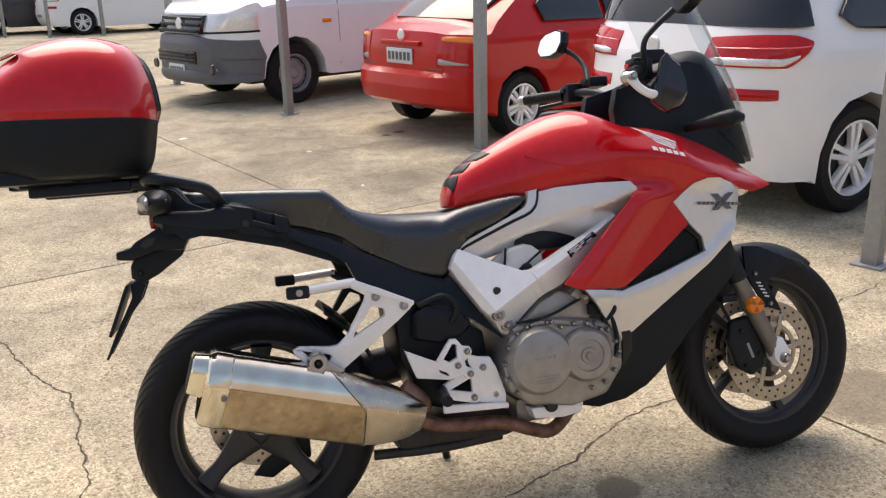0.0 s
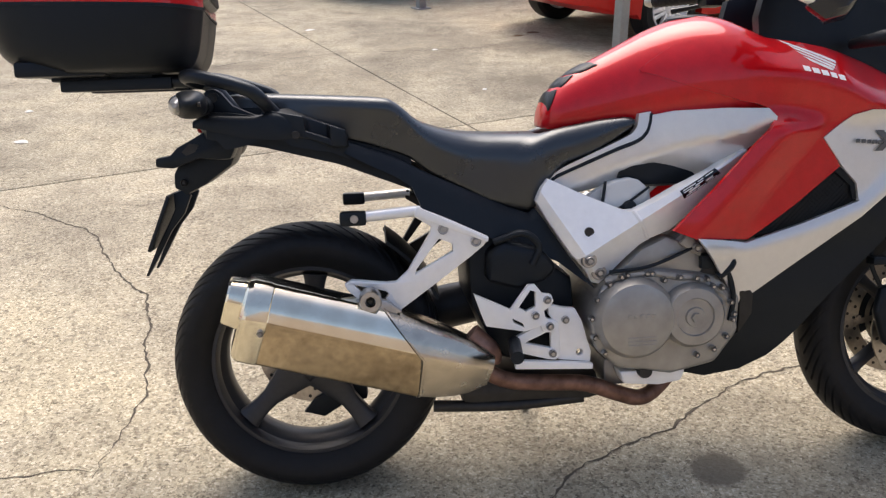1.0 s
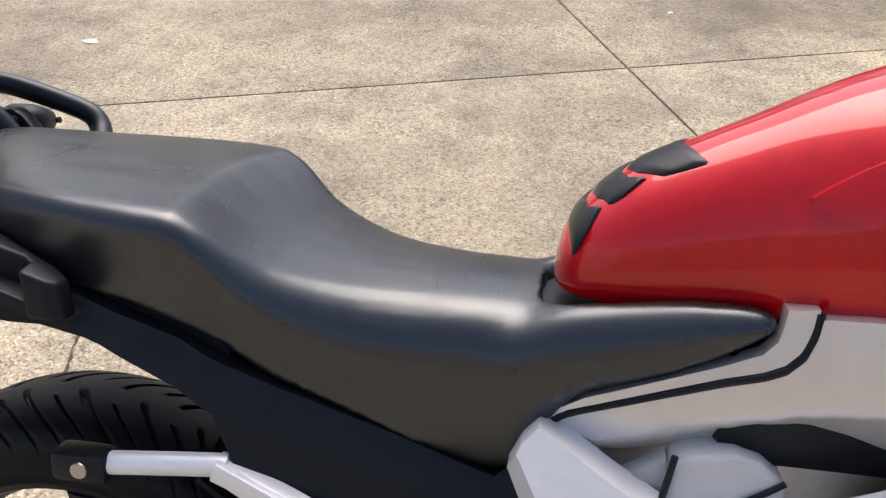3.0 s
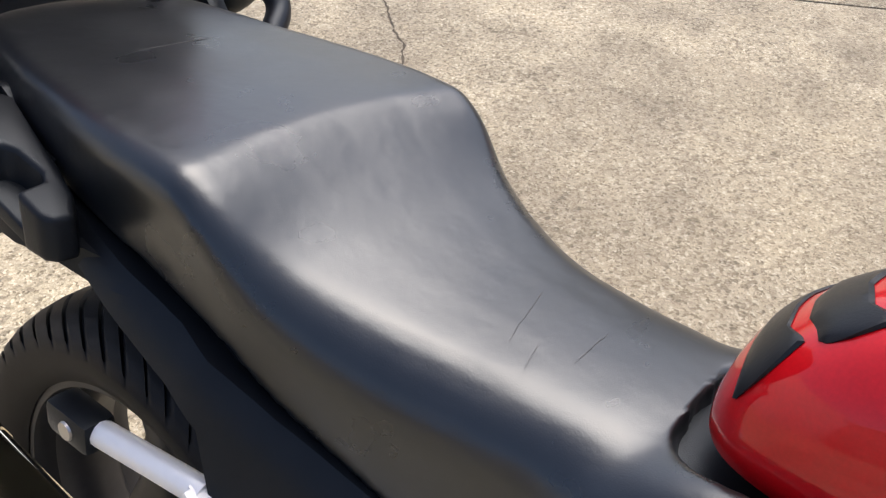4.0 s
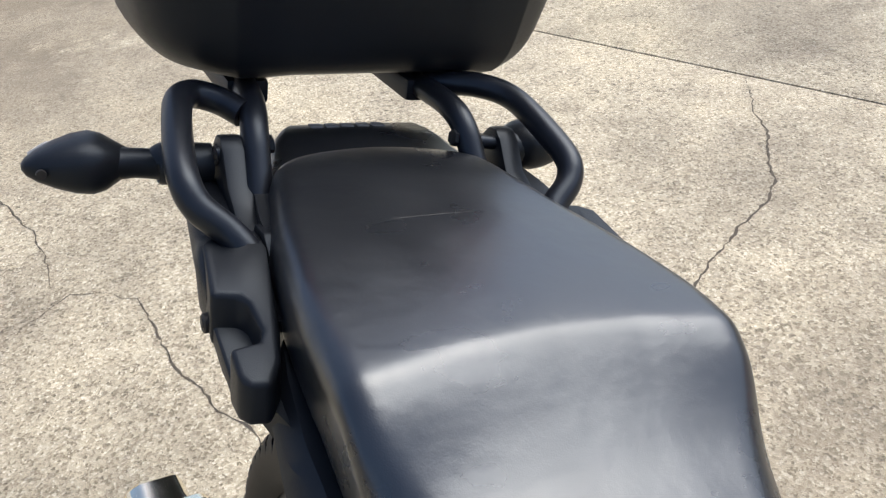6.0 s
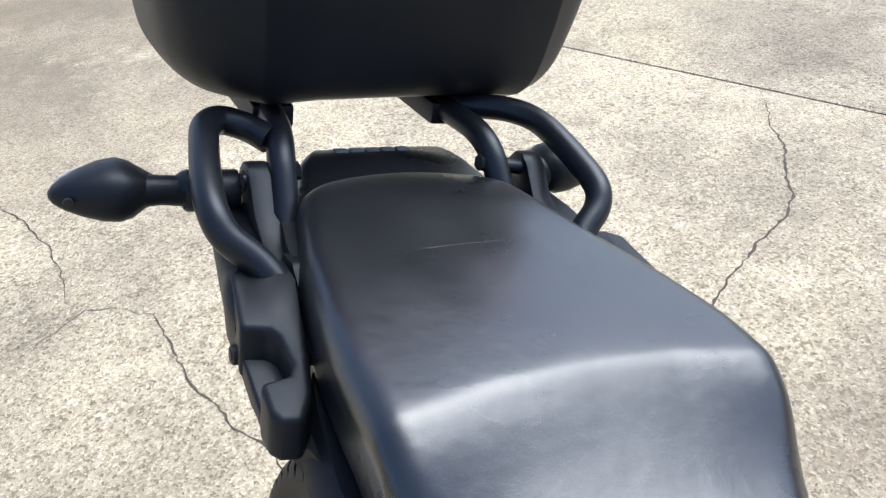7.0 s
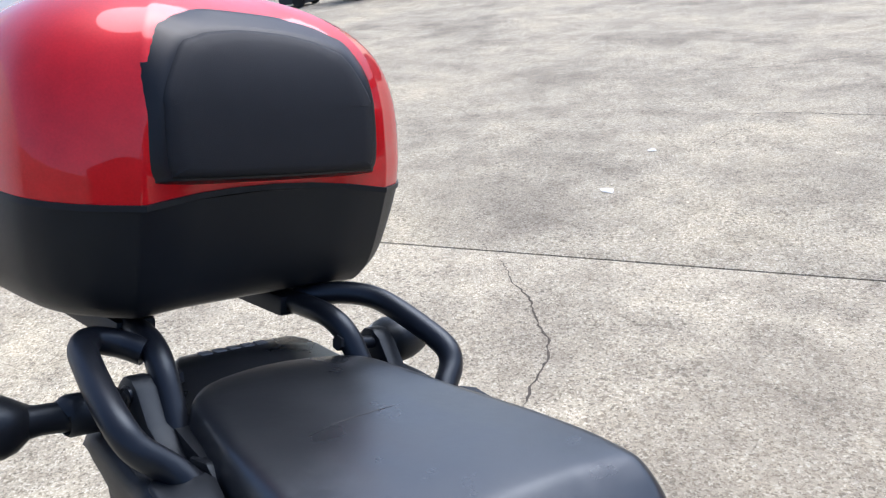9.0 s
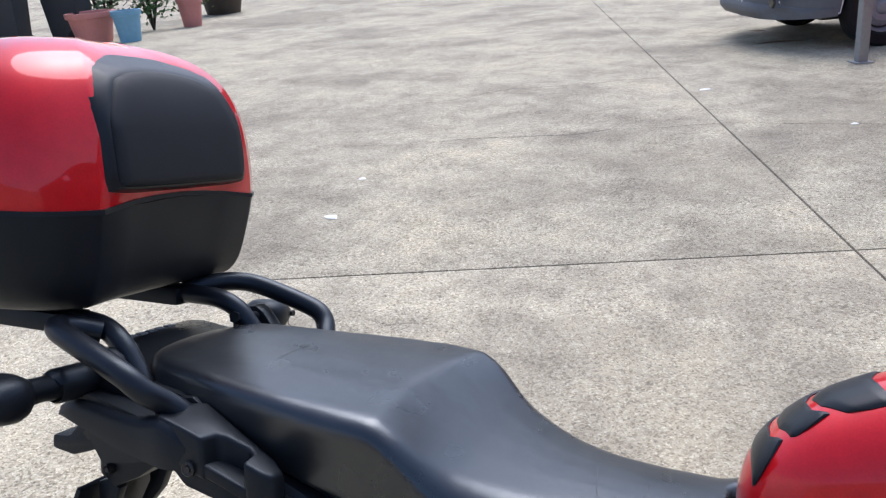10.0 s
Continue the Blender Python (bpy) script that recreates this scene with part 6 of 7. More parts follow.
    b = shell([(1.303, 0.640), (1.318, 0.60), (1.306, 0.545), (1.24, 0.48), (1.176, 0.42), (1.10, 0.33), (1.04, 0.27), (0.98, 0.238), (0.90, 0.225), (0.845, 0.240), (0.86, 0.262), (0.93, 0.290), (0.965, 0.34), (0.955, 0.40), (1.08, 0.492), (1.21, 0.584)], lambda x, z: max(fair_depth(x, z) - 0.022 - 0.25 * max(0, 0.47 - z), float(np.interp(z, [0.22, 0.30, 0.42, 0.55, 0.64], [0.128, 0.158, 0.174, 0.175, 0.150]))), 0.015, 0.02, side=s)
    part("belly_cowl", b, BLACK, bike, "black lower cowl")
b = box((1.14, -0.14, 0.42), (1.19, 0.14, 0.76), 0.01)
part("radiator", b, DARKMETAL, bike)
# nose and headlamp
b = loft([[(x, w * math.cos(a), zc + h * math.sin(a)) for a in (2 * math.pi * k / 24 for k in range(24))] for x, w, zc, h in ((1.18, 0.11, 0.85, 0.07), (1.30, 0.10, 0.84, 0.065), (1.38, 0.085, 0.815, 0.055), (1.44, 0.06, 0.79, 0.04), (1.47, 0.04, 0.78, 0.025), (1.485, 0.015, 0.775, 0.008))])
part("nose_cone", b, BLACK, bike, "black nose cone around the headlamp")
b = loft([[(x, w * math.cos(a), zc + h * math.sin(a)) for a in (2 * math.pi * k / 20 for k in range(20))] for x, w, zc, h in ((1.40, 0.07, 0.79, 0.035), (1.45, 0.05, 0.775, 0.025), (1.475, 0.02, 0.77, 0.008))])
part("headlamp", b, CLEARLENS, bike)

# windscreen
SCREEN = [(0.850, 1.497), (0.92, 1.484), (0.986, 1.470), (1.070, 1.446), (1.153, 1.408), (1.235, 1.373), (1.316, 1.335), (1.40, 1.290)]
rings = []
for t in np.linspace(0, 1, 14):
    z = 0.86 + 0.52 * t
    x = float(np.interp(z, [q[0] for q in SCREEN], [q[1] for q in SCREEN]))
    half = 0.165 - 0.035 * t ** 2
    outer, inner = [], []
    for j in range(21):
        u = -1 + 2 * j / 20
        sweep = (0.15 - 0.03 * t) * u * u
        outer.append((x - sweep, half * u, z - 0.02 * u * u * t))
        inner.append((x - sweep - 0.004, half * u * 0.985, z - 0.02 * u * u * t))
    rings.append(outer + inner[::-1])
ws = part("windscreen", loft(rings), TINTED, bike, "smoked windscreen", 60)
ws.visible_shadow = False
# dash and inner cowl
hood = [(1.150, 1.060, 1.128, 0.060), (1.215, 1.03, 1.160, 0.085), (1.27, 1.00, 1.178, 0.098), (1.325, 0.96, 1.184, 0.100), (1.365, 0.92, 1.165, 0.098), (1.393, 0.90, 1.118, 0.094), (1.420, 0.87, 1.045, 0.090), (1.442, 0.86, 0.965, 0.08), (1.462, 0.85, 0.89, 0.065)]
b = loft([[(x, w * math.cos(a), z0 + (z1 - z0) * max(0, math.sin(a)) ** 0.6) for a in (math.pi * k / 20 for k in range(21))] for x, z0, z1, w in smoothed(hood, 24)])
part("instrument_hood", b, BLACK, bike, "black arched hood over the instruments")
for s in (1, -1):
    part("inner_cowl", shell([(1.13, 1.10), (1.20, 1.13), (1.245, 1.14), (1.30, 1.13), (1.33, 1.06), (1.385, 0.96), (1.43, 0.845), (1.36, 0.855), (1.26, 0.90), (1.16, 0.945), (1.02, 0.965), (1.015, 1.02), (1.03, 1.075)], lambda x, z: 0.112 - 0.15 * max(0, x - 1.25), 0.03, 0.04, side=s), BLACK, bike, "black inner cowl")
b = loft([[(x, -w, z0), (x, -w * 0.9, z1), (x, w * 0.9, z1), (x, w, z0)] for x, w, z0, z1 in ((1.13, 0.09, 0.99, 1.06), (1.20, 0.10, 0.95, 1.10), (1.26, 0.10, 0.90, 1.12), (1.32, 0.09, 0.88, 1.06), (1.36, 0.08, 0.86, 0.95))])
dash = part("dash", soften(b, 0.012), BLACK, bike, "black instrument cowl")
part("instrument_panel", box((1.118, -0.075, 1.03), (1.135, 0.075, 1.10), 0.006), GLASSY, dash)
for s in (-1, 1):
    part("front_turn_signal", tube([(1.22, s * 0.13, 0.955), (1.23, s * 0.19, 0.960), (1.26, s * 0.235, 0.966), (1.285, s * 0.255, 0.968), (1.312, s * 0.262, 0.966)], [0.011, 0.014, 0.020, 0.023, 0.010], 14), BLACK, bike, "black turn signal stalk")

# handlebar, steered
GR = 0.0165
def control(s, end, root, head, across, stem):
    """One side of the handlebar with its grip, lever and mirror; end and root are the ends of the grip."""
    end, root = Vector(end), Vector(root)
    out = (end - root).normalized()
    hb = part("handlebar", tube([(1.165, s * 0.02, 1.03), (1.14, s * 0.09, 1.05), (1.10, s * 0.17, root.z - 0.012), tuple(root), tuple(end)], 0.0125, 14), BLACK_TUBE, bike)
    steer(hb)
    g = tube([tuple(root), tuple(root + out * 0.004), tuple(root + out * 0.004), tuple(end - out * 0.004), tuple(end)], [GR + 0.008, GR + 0.008, GR, GR, GR], 18, 1, smooth=False)
    gp = part("grip", g, PADRUB, hb, "ribbed black rubber grip")
    for k in range(9):
        c = root.lerp(end, 0.12 + 0.1 * k)
        part("rib", tube([tuple(c), tuple(c + out * 0.005)], GR + 0.0014, 18, 1, None, False), PADRUB, gp)
    part("bar_end", tube([tuple(end), tuple(end + out * 0.014), tuple(end + out * 0.026)], [0.015, 0.016, 0.010], 16, 2), STEEL, hb)
    c = root - out * 0.028
    part("switch_block", box((c.x - 0.028, c.y - 0.026, c.z - 0.030), (c.x + 0.028, c.y + 0.026, c.z + 0.030), 0.011), BLACK, hb)
    part("switch", box((c.x - 0.036, c.y - 0.012, c.z + 0.004), (c.x - 0.024, c.y + 0.010, c.z + 0.016), 0.003), RED if s < 0 else BLACK, hb)
    c = root - out * 0.085
    part("reservoir", box((c.x - 0.012, c.y - 0.036, c.z + 0.010), (c.x + 0.050, c.y + 0.036, c.z + 0.042), 0.008), BLACK, hb, "black brake fluid reservoir")
    part("lever", tube([tuple(root + Vector((0.045, -s * 0.05, -0.005))), tuple(root + Vector((0.065, 0, -0.012))), tuple(root.lerp(end, 0.6) + Vector((0.055, 0, -0.022))), tuple(end + Vector((0.05, 0, -0.028)))], [0.010, 0.008, 0.006, 0.008], 10), BLACK_TUBE, hb)
    part("clamp", box((1.13, min(s * 0.03, s * 0.08), 0.99), (1.20, max(s * 0.03, s * 0.08), 1.055), 0.01), BLACK, hb)
    mi = part("mirror", tube(stem, [0.0085, 0.0075, 0.0075, 0.009], 12), BLACK_TUBE, bike, "black mirror on a bent stem")
    steer(mi)
    c, h = Vector(head), Vector(across).normalized()
    up = Vector((0.24, 0, 1)).normalized()
    n = h.cross(up) if h.cross(up).x > 0 else up.cross(h)
    prof = [(-0.068, -0.012), (-0.060, 0.026), (-0.030, 0.040), (0.030, 0.042), (0.062, 0.030), (0.068, -0.004), (0.050, -0.034), (0.010, -0.042), (-0.045, -0.034)]
    ring = lambda k, d: [c + h * (q[0] * k) + up * (q[1] * k) + n * d for q in prof]
    part("mirror_head", soften(loft([ring(0.98, -0.004), ring(1.04, 0.004), ring(0.98, 0.022), ring(0.55, 0.036)]), 0.003), BLACK, mi)
    part("mirror_glass", loft([ring(0.90, -0.0065), ring(0.90, -0.0045)]), MIRROR, mi)
    return hb
hr = control(-1, (0.912, -0.385, 1.066), (1.00, -0.275, 1.095), (1.112, -0.335, 1.268), (0.2, 0.98, 0), [(1.016, -0.285, 1.105), (1.012, -0.298, 1.160), (1.042, -0.300, 1.196), (1.092, -0.312, 1.236)])
control(1, (0.968, 0.398, 1.115), (1.055, 0.285, 1.112), (1.045, 0.335, 1.278), (0.2, -0.98, 0), [(1.098, 0.20, 1.14), (1.108, 0.235, 1.185), (1.100, 0.27, 1.225), (1.075, 0.30, 1.255)])
# right brush guard on a silver bracket
b = tube([(0.905, -0.412, 1.063), (0.918, -0.418, 1.040), (0.945, -0.420, 1.022), (0.985, -0.410, 1.016)], [0.013, 0.010, 0.010, 0.012], 12)
gb = part("guard_bracket", b, ALU, hr, "silver hand-guard bracket")
bolts([(0.903, -0.424, 1.064)], 0.011, STEEL, gb)
GUARD = [(0.982, 1.100), (1.000, 1.117), (1.029, 1.092), (1.046, 1.051), (1.048, 1.011), (1.026, 0.988), (0.986, 0.980), (0.950, 1.005), (0.970, 1.054)]
def guard_ring(k, y, dx):
    return [(1.0 + (x - 1.0) * k + dx, y, 1.045 + (z - 1.045) * k) for x, z in GUARD]
b = loft([guard_ring(0.72, -0.432, 0.004), guard_ring(0.97, -0.420, 0), guard_ring(1.0, -0.405, 0.004), guard_ring(1.0, -0.33, 0.05), guard_ring(0.8, -0.27, 0.09)])
part("hand_guard", soften(b, 0.004), mat("gloss_black_guard", (0.012, 0.015, 0.022), 0.16, 0, 0.1, 20), hr, "gloss black hand guard")
# printed marks on the fairing: a white wing shape and a short white line of print, a grey mark on the silver panel
for s in (1, -1):
    wing = lambda pts, name, m, up: part(name, shell(pts, lambda x, z: fair_depth(x, z) + up, 0.002, 0.02, side=s), m, bike)
    for pts in ([(1.049, 0.970), (1.156, 0.920), (1.154, 0.914), (1.058, 0.962)], [(1.066, 0.957), (1.151, 0.912), (1.148, 0.908), (1.075, 0.948)], [(1.075, 0.945), (1.146, 0.907), (1.143, 0.903), (1.085, 0.936)], [(1.086, 0.932), (1.141, 0.902), (1.134, 0.899), (1.098, 0.919)]):
        wing(pts, "wing_mark", WHITE, 0.0012)
    for i in range(5):
        x0, z0 = 1.074 + i * 0.0175, 0.912 - i * 0.0052
        wing([(x0, z0), (x0 + 0.013, z0 - 0.003), (x0 + 0.013, z0 - 0.014), (x0, z0 - 0.011)], "print_bar", WHITE, 0.0012)
    for i in range(11):
        x0, z0 = 1.190 + i * 0.0125, 0.755 - i * 0.0012
        wing([(x0, z0), (x0 + 0.009, z0), (x0 + 0.009, z0 - 0.008), (x0, z0 - 0.008)], "print_bar", GREYPRINT, 0.0112)
    wing([(1.232, 0.772), (1.250, 0.772), (1.292, 0.728), (1.274, 0.728)], "print_mark", GREYPRINT, 0.0110)
    wing([(1.282, 0.772), (1.300, 0.772), (1.250, 0.728), (1.232, 0.728)], "print_mark", GREYPRINT, 0.0110)

# engine
b = lathe([(0, -0.235), (0.060, -0.235), (0.078, -0.228), (0.088, -0.212), (0.090, -0.17), (0.090, 0.05), (0, 0.05)], 56, (0.714, 0, 0.390))
en = part("engine", b, ENGINE, bike, "cast grey engine with round clutch cover")
for z in (0.337, 0.345, 0.353):
    part("raised_line", tube([(0.690, -0.2355, z), (0.752, -0.2355, z)], 0.0016, 6, 1, None, False), ENGINE, en)
for k in range(5):
    part("emboss_bar", box((0.690 + k * 0.013, -0.2366, 0.396), (0.699 + k * 0.013, -0.234, 0.404), 0.0006), ENGINE, en)
b = lathe([(0, -0.226), (0.020, -0.226), (0.022, -0.221), (0.040, -0.221), (0.042, -0.226), (0.062, -0.224), (0.070, -0.212), (0.072, -0.17), (0.072, 0.05), (0, 0.05)], 48, (0.842, 0, 0.389))
pc = part("pulse_cover", b, ENGINE, en)
part("plug", lathe([(0, -0.232), (0.010, -0.232), (0.012, -0.224), (0, -0.224)], 6, (0.842, 0, 0.389)), ENGINE, pc)
b = prism([(0.62, 0.39), (0.645, 0.46), (0.70, 0.495), (0.80, 0.49), (0.90, 0.475), (0.955, 0.42), (0.95, 0.34), (0.90, 0.275), (0.80, 0.255), (0.68, 0.275), (0.63, 0.32)], -0.195, 0.19, 0.016, seg=3)
part("crankcase", b, ENGINE, en)
b = prism([(0.72, 0.49), (0.80, 0.545), (0.88, 0.60), (0.96, 0.62), (1.0, 0.54), (0.93, 0.47)], -0.175, 0.175, 0.012)
part("cylinder_head", b, ENGINE, en)
b = prism([(0.86, 0.478), (0.93, 0.55), (0.99, 0.49), (0.985, 0.38), (0.95, 0.33), (0.955, 0.42)], -0.19, 0.17, 0.010)
part("front_cylinder", b, DARKMETAL, en)
b = box((0.67, -0.11, 0.205), (0.86, 0.12, 0.275), 0.02)
part("sump", b, ENGINE, en)
bolts([(0.722 + 0.102 * math.cos(0.55 + k * 0.42), -0.197, 0.385 + 0.102 * math.sin(0.55 + k * 0.42)) for k in range(9)] + [(0.848 + 0.086 * math.cos(-1.5 + k * 0.46), -0.197, 0.384 + 0.086 * math.sin(-1.5 + k * 0.46)) for k in range(7)], 0.007, STEEL, en, h=0.012)
fl = part("cover_flange", tube([(0.655, -0.19, 0.470), (0.684, -0.194, 0.481), (0.750, -0.196, 0.486), (0.812, -0.194, 0.474), (0.849, -0.192, 0.470), (0.885, -0.190, 0.450), (0.93, -0.188, 0.41), (0.94, -0.188, 0.35)], 0.009, 10), ENGINE, en)
bolts([(0.684, -0.203, 0.481), (0.750, -0.205, 0.486), (0.812, -0.203, 0.474), (0.849, -0.201, 0.470), (0.888, -0.199, 0.449), (0.937, -0.197, 0.385)], 0.0075, STEEL, fl, h=0.010)
part("upper_case", prism([(0.68, 0.485), (0.735, 0.535), (0.79, 0.560), (0.86, 0.535), (0.885, 0.47), (0.82, 0.478)], -0.185, -0.10, 0.010), ENGINE, en)
part("case_clamp", prism([(0.815, 0.545), (0.835, 0.565), (0.868, 0.535), (0.862, 0.515)], -0.196, -0.18, 0.004), ENGINE, en)
bolts([(0.852, -0.197, 0.535)], 0.010, STEEL, en)
part("sensor", box((0.862, -0.200, 0.487), (0.892, -0.17, 0.518), 0.005), BLACK, en)
part("oil_line", tube([(0.90, -0.196, 0.515), (0.925, -0.20, 0.47), (0.935, -0.20, 0.42), (0.93, -0.195, 0.37)], 0.006, 8), BLACK, en)
part("drain_boss", lathe([(0, -0.190), (0.014, -0.190), (0.017, -0.182), (0.017, -0.15), (0, -0.15)], 18, (0.745, 0, 0.262)), DARKMETAL, en)
part("oil_filter_bracket", prism([(0.69, 0.262), (0.70, 0.232), (0.78, 0.225), (0.83, 0.232), (0.84, 0.258)], -0.175, -0.12, 0.006), ALU, en)
part("cable", tube([(0.66, -0.20, 0.492), (0.74, -0.205, 0.50), (0.82, -0.195, 0.525), (0.90, -0.19, 0.56)], 0.004, 8), BLACK, en)
part("hose", tube([(0.90, -0.20, 0.47), (0.93, -0.20, 0.50), (0.92, -0.19, 0.55)], 0.010, 10), BLACK, en)
part("expansion_tank", box((0.70, -0.12, 0.66), (0.90, 0.12, 0.78), 0.03), BLACK, bike)
sr = part("side_reservoir", prism([(0.664, 0.663), (0.661, 0.626), (0.690, 0.607), (0.735, 0.598), (0.772, 0.636), (0.768, 0.660), (0.744, 0.680), (0.722, 0.686), (0.679, 0.677)], -0.138, -0.09, 0.009, seg=3), mat("white_reservoir", (0.60, 0.61, 0.60), 0.40, 0, 0.05, 30), bike, "translucent white reservoir behind the frame")
part("seam_band", tube([(0.683, -0.139, 0.612), (0.715, -0.141, 0.630), (0.745, -0.141, 0.650), (0.766, -0.139, 0.664)], 0.003, 8, 4), BLACK, sr)
part("hose_neck", lathe([(0, -0.147), (0.014, -0.147), (0.017, -0.140), (0.017, -0.12), (0, -0.12)], 18, (0.722, 0, 0.620)), BLACK, sr)
part("breather_hose", tube([(0.668, -0.141, 0.680), (0.664, -0.142, 0.655), (0.661, -0.142, 0.630), (0.668, -0.140, 0.605)], 0.0035, 8, 4), BLACK, sr)
part("air_duct", prism([(0.620, 0.640), (0.664, 0.668), (0.668, 0.620), (0.640, 0.615)], -0.128, -0.10, 0.006), mat("pale_duct", (0.42, 0.42, 0.41), 0.45, 0, 0.08, 30), bike, "pale grey duct behind the frame")
# black block of shock linkage and battery box between engine and wheel
b = prism([(0.36, 0.60), (0.50, 0.54), (0.60, 0.47), (0.61, 0.33), (0.52, 0.26), (0.42, 0.30), (0.37, 0.42)], -0.12, 0.12, 0.02)
part("rear_shock_housing", b, BLACK, bike)
part("dust_hood", prism([(0.40, 0.475), (0.405, 0.54), (0.44, 0.565), (0.52, 0.545), (0.56, 0.50), (0.53, 0.47), (0.47, 0.455)], -0.165, -0.06, 0.02, seg=3), BLACK, bike)
part("shock_hose", tube([(0.42, -0.15, 0.56), (0.48, -0.165, 0.58), (0.515, -0.165, 0.55), (0.50, -0.165, 0.51)], 0.008, 10), BLACK, bike)
# single swing arm
b = tube([(0.50, 0.08, 0.40), (0.35, 0.13, 0.36), (0.15, 0.14, 0.33), (0.0, 0.12, 0.312)], [0.05, 0.055, 0.05, 0.06], 16)
part("swing_arm", b, RIM, bike)
part("side_stand", tube([(0.52, 0.14, 0.24), (0.54, 0.20, 0.12), (0.57, 0.262, -0.058)], 0.012, 10), BLACK_TUBE, bike)
# inner mudguard over rear wheel
rings = []
for a in np.linspace(radians(25), radians(100), 16):
    rr = 0.335
    rings.append([(rr * math.cos(a), 0.10 * u, 0.312 + rr * math.sin(a) - 0.02 * u * u) for u in np.linspace(-1, 1, 9)] + [((rr - 0.006) * math.cos(a), 0.10 * u, 0.306 + rr * math.sin(a) - 0.02 * u * u) for u in np.linspace(1, -1, 9)])
part("hugger", loft(rings[:7]), BLACK, bike, "black rear hugger")

# rider foot-peg bracket (right)
b = plate([(0.369, 0.457), (0.447, 0.419), (0.486, 0.471), (0.501, 0.471), (0.516, 0.451), (0.535, 0.447), (0.540, 0.434), (0.532, 0.422), (0.519, 0.413), (0.522, 0.398), (0.538, 0.390), (0.545, 0.378), (0.538, 0.366), (0.52, 0.365), (0.513, 0.380), (0.477, 0.370), (0.394, 0.386), (0.385, 0.409)], [[(0.464, 0.423), (0.490, 0.460), (0.501, 0.456), (0.501, 0.423), (0.480, 0.414)], [(0.450, 0.400), (0.473, 0.388), (0.476, 0.379), (0.453, 0.391)]], -0.192, -0.176, 0.003)
pk = part("peg_bracket", b, ALU, bike, "satin aluminium foot-peg bracket")
b = plate([(0.530, 0.418), (0.540, 0.422), (0.560, 0.415), (0.590, 0.411), (0.604, 0.385), (0.625, 0.313), (0.623, 0.290), (0.552, 0.299), (0.552, 0.373), (0.532, 0.400)], [[(0.599 + 0.008 * math.cos(k * 0.7854), 0.313 - 0.008 * math.sin(k * 0.7854)) for k in range(8)]], -0.178, -0.158, 0.004)
part("pivot_plate", b, ALU, pk)
b = plate([(0.536, 0.392), (0.552, 0.385), (0.556, 0.31), (0.546, 0.300), (0.53, 0.302), (0.46, 0.322), (0.445, 0.338), (0.456, 0.354), (0.52, 0.386)], [[(0.534, 0.366), (0.478, 0.342), (0.535, 0.328)]], -0.184, -0.168, 0.003)
part("brake_linkage", b, ALU, pk)
part("brake_lever", bar((0.455, 0.297), (0.625, 0.284), (0.020, 0.013), -0.194, -0.176), ALU, pk, "aluminium brake lever")
bolts([(0.526, -0.192, 0.437), (0.500, -0.192, 0.404), (0.531, -0.192, 0.379), (0.538, -0.185, 0.316), (0.568, -0.179, 0.388)], 0.009, STEEL, pk)
part("peg", tube([(0.455, -0.180, 0.345), (0.447, -0.25, 0.338), (0.445, -0.275, 0.338)], 0.014, 12, 3), BLACK, pk)

# pillion peg bracket / muffler hanger (both sides)
def hanger(s):
    y0, y1 = -s * 0.190, -s * 0.170
    b = plate([(0.253, 0.650), (0.250, 0.627), (0.284, 0.606), (0.280, 0.592), (0.232, 0.515), (0.207, 0.493), (0.185, 0.492), (0.113, 0.501), (0.098, 0.493), (0.102, 0.482), (0.150, 0.434), (0.163, 0.426), (0.176, 0.406), (0.187, 0.411), (0.215, 0.433), (0.300, 0.492), (0.365, 0.539), (0.393, 0.561), (0.405, 0.578), (0.323, 0.618)], [[(0.299, 0.580), (0.326, 0.568), (0.328, 0.552), (0.246, 0.507), (0.249, 0.516)], [(0.119, 0.490), (0.183, 0.474), (0.190, 0.468), (0.170, 0.442), (0.164, 0.440)]], y0, y1, 0.004)
    metal = ALU if s > 0 else DARKMETAL
    h = part("peg_hanger", b, metal, bike, "satin aluminium pillion peg hanger" if s > 0 else "dark pillion peg hanger")
    bolts([(0.308, y0, 0.600), (0.376, y0, 0.571)], 0.0115, STEEL, h, out=-s, h=0.006)
    part("hanger_rib", bar((0.252, 0.640), (0.402, 0.572), (0.020, 0.008), y0 - s * 0.006, y1, None, 0.003), metal, h)
    p = tube([(0.262, -s * 0.180, 0.639), (0.24, -s * 0.182, 0.639), (0.16, -s * 0.188, 0.634), (0.132, -s * 0.190, 0.632)], 0.0115, 14, 5)
    pg = part("pillion_peg", p, ALU, h, "folded pillion foot peg")
    part("peg_rubber", box((0.095, min(-s * 0.205, -s * 0.175), 0.616), (0.150, max(-s * 0.205, -s * 0.175), 0.646), 0.007), BLACK, pg)
    part("peg_rivet", lathe([(0, 0), (0.008, 0), (0.009, s * 0.003), (0, s * 0.003)], 14, (0.125, -s * 0.207, 0.631)), STEEL, pg)
hanger(1)
hanger(-1)

